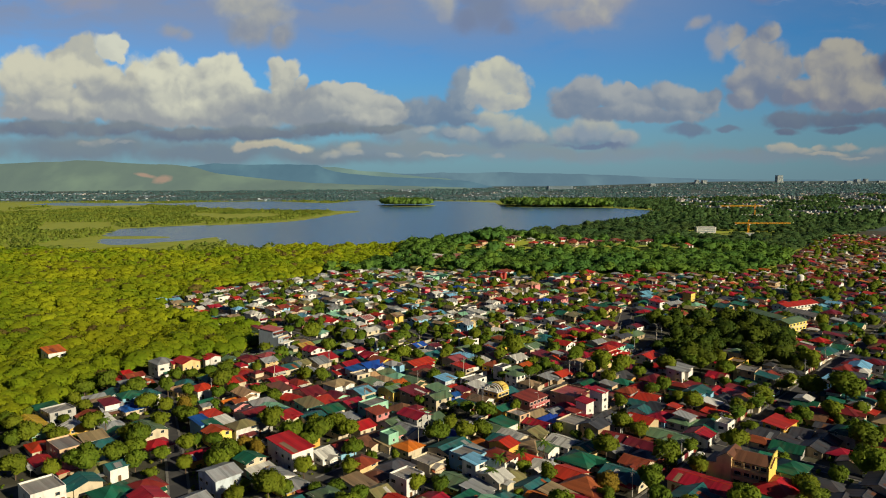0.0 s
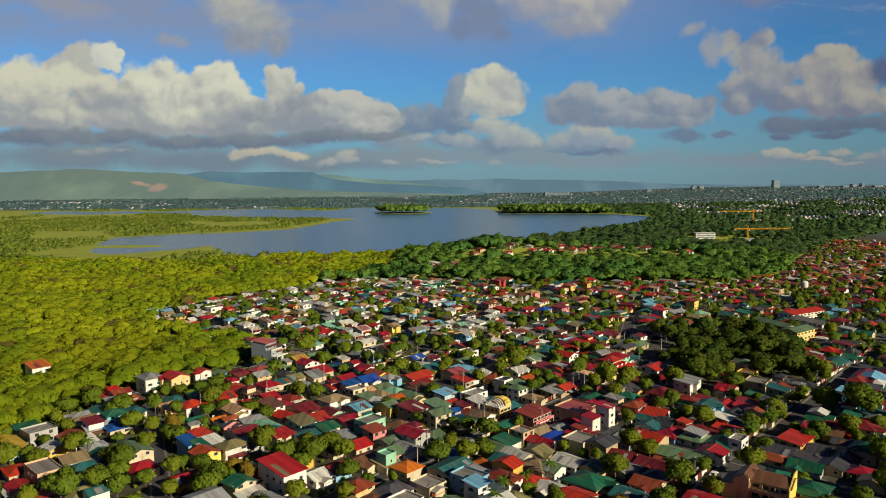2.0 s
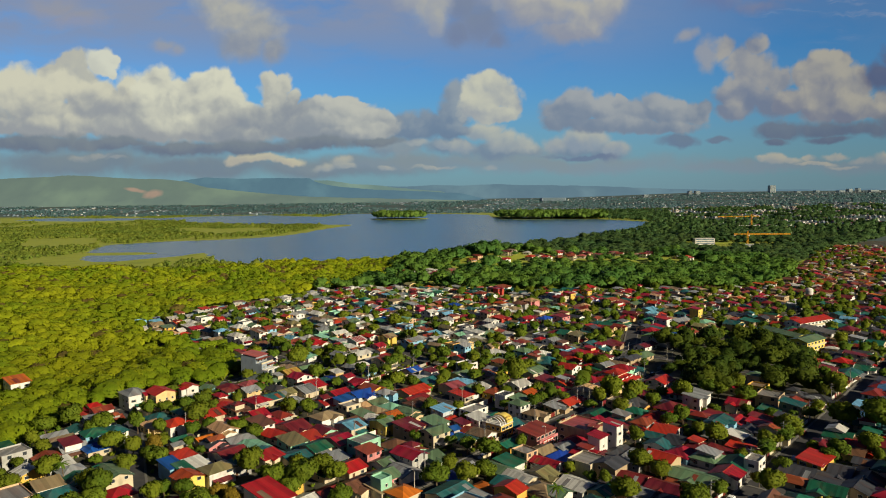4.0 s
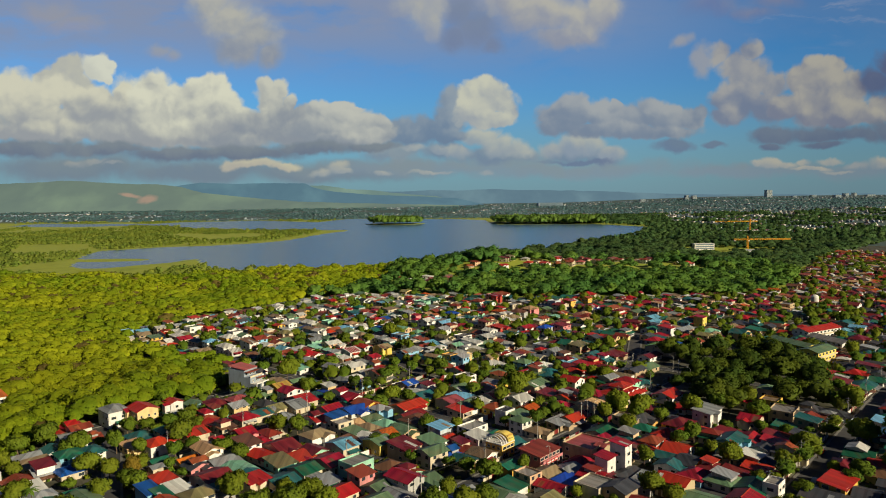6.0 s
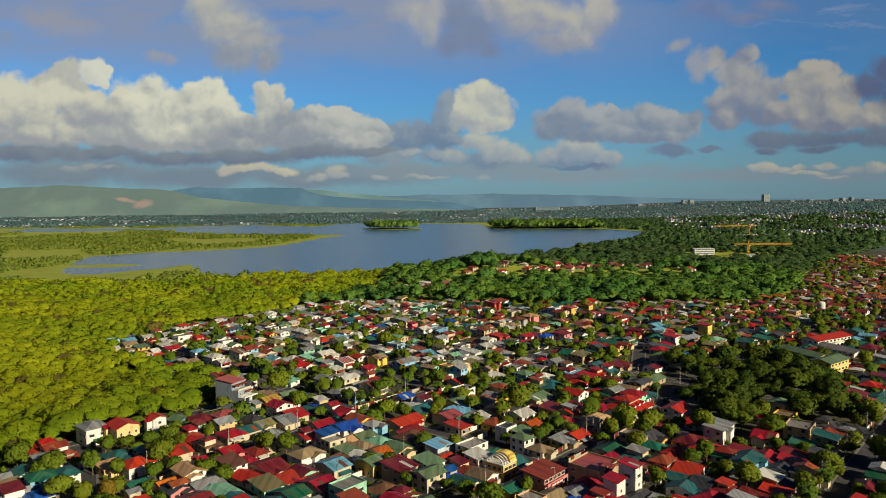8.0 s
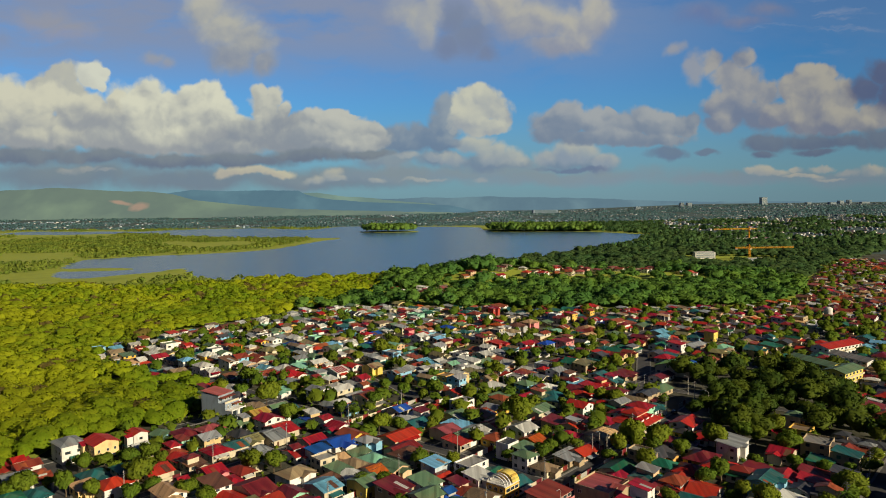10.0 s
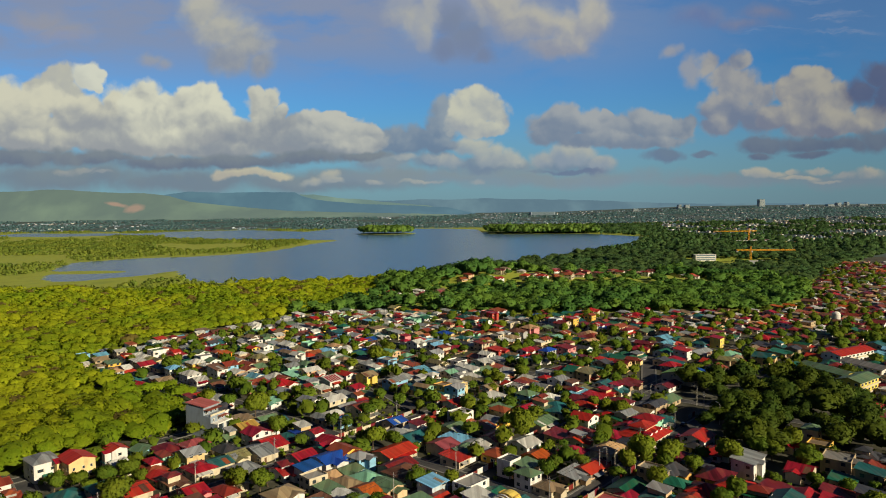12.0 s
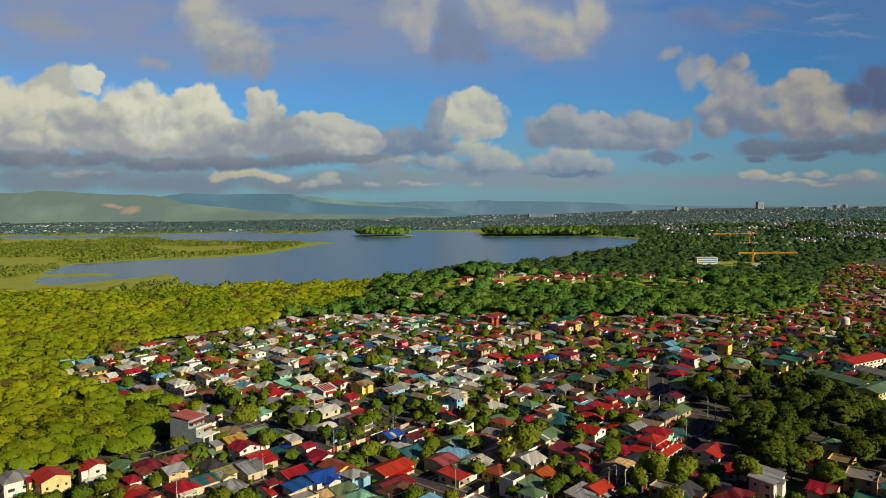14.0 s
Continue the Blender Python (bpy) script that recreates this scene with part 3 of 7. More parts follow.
# x, y, turn from the streets, length, depth, storeys, wall, roof, label
SCHOOLS = ((215.3, 445.7, -12, 21, 11, 3, "yellow", "sage", "three-storey yellow school block with a faded green roof"),
           (211.0, 465.5, 60, 29, 10, 3, "yellow", "sage", "three-storey yellow school wing with a green roof among trees"),
           (245.5, 487.0, 60, 26, 9, 2, "white", "concrete", "long two-storey white school hall with a grey roof"),
           (256.0, 523.0, -19, 36, 12, 2, "white", "red", "long two-storey white hall with a red sheet roof"))


def off_school(x, y, need):
    """Whether a place lies further than need from the school's blocks."""
    for sx, sy, turn, long, deep, *_ in SCHOOLS:
        c, q = math.cos(GRID + radians(turn)), math.sin(GRID + radians(turn))
        u, v = (x - sx) * c + (y - sy) * q, (y - sy) * c - (x - sx) * q
        if abs(u) < long / 2 + need and abs(v) < deep / 2 + need:
            return False
    return True


def in_grove(x, y):
    """The dark grove round the school."""
    edge = ((131, 492), (232, 482), (176, 366), (128, 352), (108, 405))
    return off_school(x, y, 4.0) and all((bx - ax) * (y - ay) - (by - ay) * (x - ax) < 0 for (ax, ay), (bx, by) in zip(edge, edge[1:] + edge[:1]))


# ---- ground, water ----
def mesh_object(name, verts, faces, mat, smooth=False):
    me = bpy.data.meshes.new(name)
    me.from_pydata(verts, [], faces)
    me.materials.append(mat)
    if smooth:
        me.polygons.foreach_set("use_smooth", [True] * len(me.polygons))
    me.update()
    return new(name, me)


def ground_material():
    """Grass and scrub, bare earth, worn into one another."""
    m = material("ground_scrub", (0.285, 0.325, 0.036), 0.95, 0.40, 0.02, 0.5, (0.17, 0.22, 0.03), 0.7, own=0.0, bump=0.4)
    n, l = m.node_tree.nodes, m.node_tree.links
    b = n["Principled BSDF"]
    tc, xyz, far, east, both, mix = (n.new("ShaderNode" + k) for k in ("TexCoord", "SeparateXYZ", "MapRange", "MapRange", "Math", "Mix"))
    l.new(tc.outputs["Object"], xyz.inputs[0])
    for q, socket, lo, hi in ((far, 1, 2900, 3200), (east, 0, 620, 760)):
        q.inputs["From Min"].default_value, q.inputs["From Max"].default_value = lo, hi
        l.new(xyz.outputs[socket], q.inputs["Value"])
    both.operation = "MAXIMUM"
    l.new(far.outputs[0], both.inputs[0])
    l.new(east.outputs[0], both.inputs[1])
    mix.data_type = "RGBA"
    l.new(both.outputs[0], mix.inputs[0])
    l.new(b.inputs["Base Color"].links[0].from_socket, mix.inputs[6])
    mix.inputs[7].default_value = (0.060, 0.092, 0.088, 1)          # streets and yards of the city, the colour blued for distance haze
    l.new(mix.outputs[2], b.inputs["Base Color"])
    return m


gx = np.unique(np.concatenate([np.arange(-6000, -1700, 150), np.arange(-1700, 900, 15), np.arange(900, 6001, 120)])).astype(float)
gy = np.unique(np.concatenate([np.arange(-4000, 800, 200), np.arange(800, 900, 20), np.arange(900, 1700, 12), np.arange(1700, 3300, 24), np.arange(3300, 4961, 50)])).astype(float)
GX, GY = np.meshgrid(gx, gy)
W = wet(GX, GY)
GZ = rise(GX, GY) + np.clip(-W * 0.08 - 0.2, -2.5, 0.0) + 0.0
verts = np.stack([GX, GY, GZ], -1).reshape(-1, 3)
cols = len(gx)
faces = [(j * cols + i, j * cols + i + 1, (j + 1) * cols + i + 1, (j + 1) * cols + i) for j in range(len(gy) - 1) for i in range(cols - 1)]
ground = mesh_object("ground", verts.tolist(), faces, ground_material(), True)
tagged(ground, "green scrub and bare earth running to the horizon", "ground", kind="structure")


def water_material():
    m = bpy.data.materials.new("lake_water")
    m.use_nodes = True
    n, l = m.node_tree.nodes, m.node_tree.links
    b = n["Principled BSDF"]
    b.inputs["Base Color"].default_value = (0.05, 0.115, 0.21, 1)
    b.inputs["Roughness"].default_value, b.inputs["IOR"].default_value = 0.22, 1.33
    tc, mp, nz, bp = n.new("ShaderNodeTexCoord"), n.new("ShaderNodeMapping"), n.new("ShaderNodeTexNoise"), n.new("ShaderNodeBump")
    l.new(tc.outputs["Object"], mp.inputs["Vector"])
    mp.inputs["Scale"].default_value = (0.25, 0.5, 1)
    l.new(mp.outputs[0], nz.inputs["Vector"])
    nz.inputs["Scale"].default_value, nz.inputs["Detail"].default_value = 1.0, 4
    bp.inputs["Strength"].default_value, bp.inputs["Distance"].default_value = 0.5, 0.3
    l.new(nz.outputs[0], bp.inputs["Height"])
    l.new(bp.outputs[0], b.inputs["Normal"])
    return m


lake = mesh_object("water", [(-1700, 940, -0.45), (760, 940, -0.45), (760, 3260, -0.45), (-1700, 3260, -0.45)], [(0, 1, 2, 3)], water_material())
tagged(lake, "calm blue lake water with a faint ripple", "lake", kind="structure")


def hill_material(name, wood_color, haze_glow, scar=False):
    """Far wooded slopes with distance haze as colour and glow; one bears a scar of red earth."""
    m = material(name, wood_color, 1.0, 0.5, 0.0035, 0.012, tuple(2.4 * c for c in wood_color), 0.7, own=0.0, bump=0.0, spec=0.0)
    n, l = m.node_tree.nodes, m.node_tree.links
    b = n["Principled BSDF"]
    # emission imitates haze; the slopes are no source of light
    b.inputs["Emission Color"].default_value, b.inputs["Emission Strength"].default_value = (*haze_glow, 1), 1.0
    if scar:
        tc, nz = n.new("ShaderNodeTexCoord"), n.new("ShaderNodeTexNoise")
        nz.inputs["Scale"].default_value, nz.inputs["Detail"].default_value = 0.012, 5
        l.new(tc.outputs["Object"], nz.inputs["Vector"])
        out = b.inputs["Base Color"].links[0].from_socket
        for x, z, rx, rz, lean in ((-1960, 118, 95, 15, -0.16), (-1835, 92, 70, 32, 0.1)):
            mp, ln, edge, ramp, mix = n.new("ShaderNodeMapping"), n.new("ShaderNodeVectorMath"), n.new("ShaderNodeMath"), n.new("ShaderNodeMapRange"), n.new("ShaderNodeMix")
            l.new(tc.outputs["Object"], mp.inputs["Vector"])
            mp.vector_type = "TEXTURE"
            mp.inputs["Location"].default_value, mp.inputs["Rotation"].default_value, mp.inputs["Scale"].default_value = (x, 4420, z), (0, -lean, 0), (rx, 1e6, rz)
            ln.operation, edge.operation = "LENGTH", "ADD"
            l.new(mp.outputs[0], ln.inputs[0])
            l.new(ln.outputs["Value"], edge.inputs[0])
            l.new(nz.outputs[0], edge.inputs[1])
            l.new(edge.outputs[0], ramp.inputs["Value"])
            ramp.inputs["From Min"].default_value, ramp.inputs["From Max"].default_value, ramp.inputs["To Max"].default_value = 1.5, 0.95, 0.8
            mix.data_type = "RGBA"
            l.new(ramp.outputs[0], mix.inputs[0])
            l.new(out, mix.inputs[6])
            mix.inputs[7].default_value = (0.24, 0.115, 0.075, 1)
            out = mix.outputs[2]
        l.new(out, b.inputs["Base Color"])
    return m


def hill_range(name, y0, y1, profile, steps, mat, label, seed):
    """A far range: crest from profile (x, height pairs), foot at the plain, folded by ravines."""
    xs = np.linspace(profile[0], profile[-2], steps)
    vs, rows = [], 12
    for j in range(rows):
        k = j / (rows - 1)
        for x in xs:
            top = interp(x, *profile)
            fold = noise.noise(Vector((x * 0.0022, k * 1.5, seed))) * 0.42 + noise.noise(Vector((x * 0.007, k * 3, seed + 5))) * 0.20 + noise.noise(Vector((x * 0.02, k * 6, seed + 8))) * 0.08
            rough_top = noise.noise(Vector((x * 0.012, seed, 0))) * 3 + noise.noise(Vector((x * 0.05, seed, 4))) * 1.5 if k > 0.9 else 0
            vs.append((x, y0 + (y1 - y0) * k, max(-3, top * (k ** 0.85) * (1 + fold * (1.0 - k))) + rough_top))
    fs = [(j * steps + i, j * steps + i + 1, (j + 1) * steps + i + 1, (j + 1) * steps + i) for j in range(rows - 1) for i in range(steps - 1)]
    return tagged(mesh_object(name, vs, fs, mat, True), label, "hills", kind="structure")


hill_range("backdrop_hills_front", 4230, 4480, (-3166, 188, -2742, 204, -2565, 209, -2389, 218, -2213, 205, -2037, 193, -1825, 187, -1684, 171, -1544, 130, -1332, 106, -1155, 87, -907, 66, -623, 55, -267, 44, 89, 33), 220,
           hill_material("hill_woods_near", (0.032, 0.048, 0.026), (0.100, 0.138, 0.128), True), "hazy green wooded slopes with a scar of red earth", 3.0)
# cloud shade painted in: darker woods and a bluer haze glow
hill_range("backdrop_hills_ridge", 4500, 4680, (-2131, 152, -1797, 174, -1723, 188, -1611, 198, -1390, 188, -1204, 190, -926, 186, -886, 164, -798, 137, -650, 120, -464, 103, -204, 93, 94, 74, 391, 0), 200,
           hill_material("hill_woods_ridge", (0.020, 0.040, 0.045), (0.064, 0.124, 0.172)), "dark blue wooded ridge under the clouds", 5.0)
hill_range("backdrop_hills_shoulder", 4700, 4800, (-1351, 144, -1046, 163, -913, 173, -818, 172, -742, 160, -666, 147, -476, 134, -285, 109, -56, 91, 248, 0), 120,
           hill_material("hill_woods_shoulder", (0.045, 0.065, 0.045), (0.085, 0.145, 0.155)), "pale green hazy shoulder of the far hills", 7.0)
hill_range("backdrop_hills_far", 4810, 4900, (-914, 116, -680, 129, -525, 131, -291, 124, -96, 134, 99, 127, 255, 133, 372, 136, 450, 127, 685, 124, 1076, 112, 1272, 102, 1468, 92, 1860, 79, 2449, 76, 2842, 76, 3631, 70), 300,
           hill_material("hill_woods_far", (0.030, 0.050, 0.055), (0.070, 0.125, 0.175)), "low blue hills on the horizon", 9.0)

# ---- streets ----
def ribbon(name, points, width, z, mat, thick=0.12):
    """A strip of paving along a line."""
    bm = bmesh.new()
    pts = [Vector((*p, 0)) for p in points]
    rows = []
    for i, p in enumerate(pts):
        d = (pts[min(i + 1, len(pts) - 1)] - pts[max(i - 1, 0)]).normalized()
        side = Vector((-d.y, d.x, 0)) * width / 2
        rows.append([bm.verts.new(p + side * k + Vector((0, 0, h))) for k, h in ((1, z - thick), (1, z), (-1, z), (-1, z - thick))])
    for a, b in zip(rows, rows[1:]):
        for i in range(3):
            bm.faces.new((a[i], a[i + 1], b[i + 1], b[i]))
    bmesh.ops.recalc_face_normals(bm, faces=bm.faces)
    me = bpy.data.meshes.new(name)
    bm.to_mesh(me)
    bm.free()
    me.materials.append(mat)
    return new(name, me)


MAIN_S = (-165, -78, 10, 97, 185, 228, 290, 352, 420)         # long streets, by their place across the grid
CROSS_R = (264, 410, 540)                                # cross streets
ROADS = []
for i, s in enumerate(MAIN_S):
    lo, hi = (150, 1250) if s < 150 else (140, 640)
    pts = [plan(r, s) for r in range(lo, hi, 10)]
    pts = [p for p in pts if wood_edge(p[1]) + 4 < p[0] and p[1] < town_end(p[0])]
    if len(pts) > 2:
        ROADS.append((pts, 6.6 if s == 97 else 4.8))
for r in CROSS_R:
    pts = [plan(r, s) for s in range(-200, 560, 10)]
    pts = [p for p in pts if wood_edge(p[1]) + 4 < p[0] and p[1] < town_end(p[0]) and not in_grove(*p)]
    ROADS.append((pts, 4.6))
ROADS.append(([(-86, 214), (-98, 241), (-112, 270), (-126, 300), (-140, 329), (-158, 352)], 5.5))
ROADS.append(([(-14, 434), (-27, 459), (-41, 486), (-54, 512)], 5.5))
ROADS.append(([(104, 433), (115, 470), (127, 510), (140, 550)], 7.0))
for i, (pts, wide) in enumerate(ROADS):
    z = 0.10 + 0.004 * i
    tagged(ribbon("road", pts, wide, z, ASPHALT), "worn grey asphalt street between the houses", "road", kind="structure")
    for side in (-1, 1):
        off_pts = []
        for k, p in enumerate(pts):
            a, b = Vector(pts[max(k - 1, 0)]), Vector(pts[min(k + 1, len(pts) - 1)])
            d = (b - a).normalized()
            off_pts.append((p[0] - d.y * side * (wide / 2 + 0.45), p[1] + d.x * side * (wide / 2 + 0.45)))
        tagged(ribbon("pavement", off_pts, 0.9, z + 0.12, KERB), "narrow concrete pavement beside the street", "pavement", kind="structure")


def road_gap(x, y):
    """Metres from the nearest street's edge."""
    best = 99.0
    for pts, wide in ROADS:
        a = np.array(pts)
        p = np.array((x, y))
        u = a[1:] - a[:-1]
        t = np.clip(((p - a[:-1]) * u).sum(1) / (u * u).sum(1), 0, 1)
        best = min(best, float(np.hypot(*(a[:-1] + u * t[:, None] - p).T).min()) - wide / 2)
    return best


# ---- houses ----
def part(name, bm, mat, parent, label="", at=None):
    """Links a bmesh, or a mesh that is shared, as one object under a thing."""
    if isinstance(bm, bpy.types.Mesh):
        me = bm
    else:
        me = bpy.data.meshes.new(name)
        bmesh.ops.recalc_face_normals(bm, faces=bm.faces)
        bm.to_mesh(me)
        bm.free()
        me.materials.append(mat)
    ob = new(name, me)
    ob.parent = parent
    if at is not None:
        ob.matrix_basis = at
    if label:
        ob["label"] = label
    return ob


def flat_mesh(name, verts, faces, mat):
    me = bpy.data.meshes.new(name)
    me.from_pydata(verts, [], faces)
    me.materials.append(mat)
    me.update()
    return me


def box_parts(x0, y0, z0, x1, y1, z1):
    return ([(x, y, z) for z in (z0, z1) for x, y in ((x0, y0), (x1, y0), (x1, y1), (x0, y1))],
            [(0, 3, 2, 1), (4, 5, 6, 7), (0, 1, 5, 4), (1, 2, 6, 5), (2, 3, 7, 6), (3, 0, 4, 7)])


def frame_mesh(wide, high):
    """A window frame: one ring, proud of the wall, with a sill lip; it stands on y = 0 and faces -y."""
    w, t = wide / 2, 0.1
    ring = []
    for y, k in ((0.02, 0), (-0.09, 0), (-0.09, t), (0.02, t)):
        ring.append([(-w + k, y, k), (w - k, y, k), (w - k, y, high - k), (-w + k, y, high - k)])
    vs = [p for r in ring for p in r]
    fs = [(a * 4 + i, a * 4 + (i + 1) % 4, ((a + 1) % 4) * 4 + (i + 1) % 4, ((a + 1) % 4) * 4 + i) for a in range(4) for i in range(4)]
    return flat_mesh("window", vs, fs, FRAME)


def pane_mesh(wide, high, k, n):
    """One of n panes side by side."""
    t = 0.1
    step = (wide - 2 * t) / n
    x0 = -wide / 2 + t + k * step
    return flat_mesh("pane", *box_parts(x0 + 0.025, -0.03, t + 0.02, x0 + step - 0.025, 0.02, high - t - 0.02), GLASS)


WINDOWS = [(frame_mesh(w, h), [pane_mesh(w, h, k, n) for k in range(n)]) for w, h, n in ((1.5, 1.25, 1), (2.2, 1.3, 1), (1.0, 1.2, 1))]
DOOR_MESH = flat_mesh("door", *box_parts(-0.5, -0.06, 0, 0.5, 0.02, 2.05), DOOR)
HOUSES, FAR_HOUSES = [], []
rng = random.Random(7)
WORDS = {"skyblue": "sky-blue", "paleblue": "pale blue", "greyblue": "grey-blue", "sage": "sage-green", "lime": "lime-green", "striped": "red-striped white", "mint": "mint-green",
         "slate": "slate-grey", "concrete": "bare concrete", "rust": "rusty red", "maroon": "dark red", "buff": "cream yellow"}
KINDS = {"gx": "gabled", "gy": "gabled", "hip": "hipped", "low": "low-pitched", "flat": "flat"}


def shell(kind, w, d, h, over=0.6, thick=0.16):
    """Walls and roof of a house round the origin, each one closed mesh: (walls, roof, peak height)."""
    if kind == "gy":
        (wv, wf), (rv, rf), peak = shell("gx", d, w, h, over, thick)
        turn = lambda vs: [(-y, x, z) for x, y, z in vs]
        return (turn(wv), wf), (turn(rv), rf), peak
    a, b = w / 2, d / 2
    A, B = a + over, b + over
    if kind == "flat":
        q = 0.2
        vs = [(x, y, z) for x, y, z in ((-a, -b, -0.2), (a, -b, -0.2), (a, b, -0.2), (-a, b, -0.2), (-a, -b, h + 0.7), (a, -b, h + 0.7), (a, b, h + 0.7), (-a, b, h + 0.7))]
        vs += [(sx * (a - q), sy * (b - q), z) for z in (h + 0.7, h) for sx, sy in ((-1, -1), (1, -1), (1, 1), (-1, 1))]
        fs = [(i, (i + 1) % 4, 4 + (i + 1) % 4, 4 + i) for i in range(4)] + [(4 + i, 4 + (i + 1) % 4, 8 + (i + 1) % 4, 8 + i) for i in range(4)]
        fs += [(8 + i, 8 + (i + 1) % 4, 12 + (i + 1) % 4, 12 + i) for i in range(4)] + [(12, 13, 14, 15)]
        return (vs, fs), box_parts(-a + q + 0.02, -b + q + 0.02, h + 0.01, a - q - 0.02, b - q - 0.02, h + 0.1), h + 0.7
    if kind == "low":
        t = 0.11 * d
        vs = [(-a, -b, -0.2), (a, -b, -0.2), (a, b, -0.2), (-a, b, -0.2), (-a, -b, h), (a, -b, h), (a, b, h + t), (-a, b, h + t)]
        fs = [(0, 1, 5, 4), (1, 2, 6, 5), (2, 3, 7, 6), (3, 0, 4, 7)]
        e = t / d * over
        top = [(-A, -B, h - e + thick), (A, -B, h - e + thick), (A, B, h + t + e + thick), (-A, B, h + t + e + thick)]
        rv = [(x, y, z - thick + 0.01) for x, y, z in top] + top
        return (vs, fs), (rv, box_parts(0, 0, 0, 1, 1, 1)[1]), h + t
    if kind == "gx":
        peak = h + b * (0.34 if b < 5 else 0.27)
        vs = [(x, y, z) for x in (-a, a) for y, z in ((-b, -0.2), (b, -0.2), (b, h), (0, peak), (-b, h))]
        fs = [(4, 3, 2, 1, 0), (5, 6, 7, 8, 9), (0, 5, 9, 4), (4, 9, 8, 3), (3, 8, 7, 2), (2, 7, 6, 1)]
        e = (peak - h) / b * over
        line = [(-B, h - e), (0, peak), (B, h - e)]
        rv = [(x, y, z + k) for x in (-A, A) for k in (0.02, thick) for y, z in line]
        rf = [(3, 4, 10, 9), (4, 5, 11, 10), (0, 6, 7, 1), (1, 7, 8, 2), (0, 3, 9, 6), (2, 8, 11, 5), (0, 1, 4, 3), (1, 2, 5, 4), (6, 9, 10, 7), (7, 10, 11, 8)]
        return (vs, fs), (rv, rf), peak
    m = min(a, b)
    peak = h + m * 0.40
    e = 0.40 * over
    ra, rb = max(a - m, 0.12), max(b - m, 0.12)
    vs, fs = box_parts(-a, -b, -0.2, a, b, h)
    rv = [(sx * A, sy * B, z) for z in (h - e, h - e + thick) for sx, sy in ((-1, -1), (1, -1), (1, 1), (-1, 1))] + [(sx * ra, sy * rb, peak + thick) for sx, sy in ((-1, -1), (1, -1), (1, 1), (-1, 1))]
    rf = [(3, 2, 1, 0)] + [(i, (i + 1) % 4, 4 + (i + 1) % 4, 4 + i) for i in range(4)] + [(4 + i, 4 + (i + 1) % 4, 8 + (i + 1) % 4, 8 + i) for i in range(4)] + [(8, 9, 10, 11)]
    return (vs, fs), (rv, rf), peak


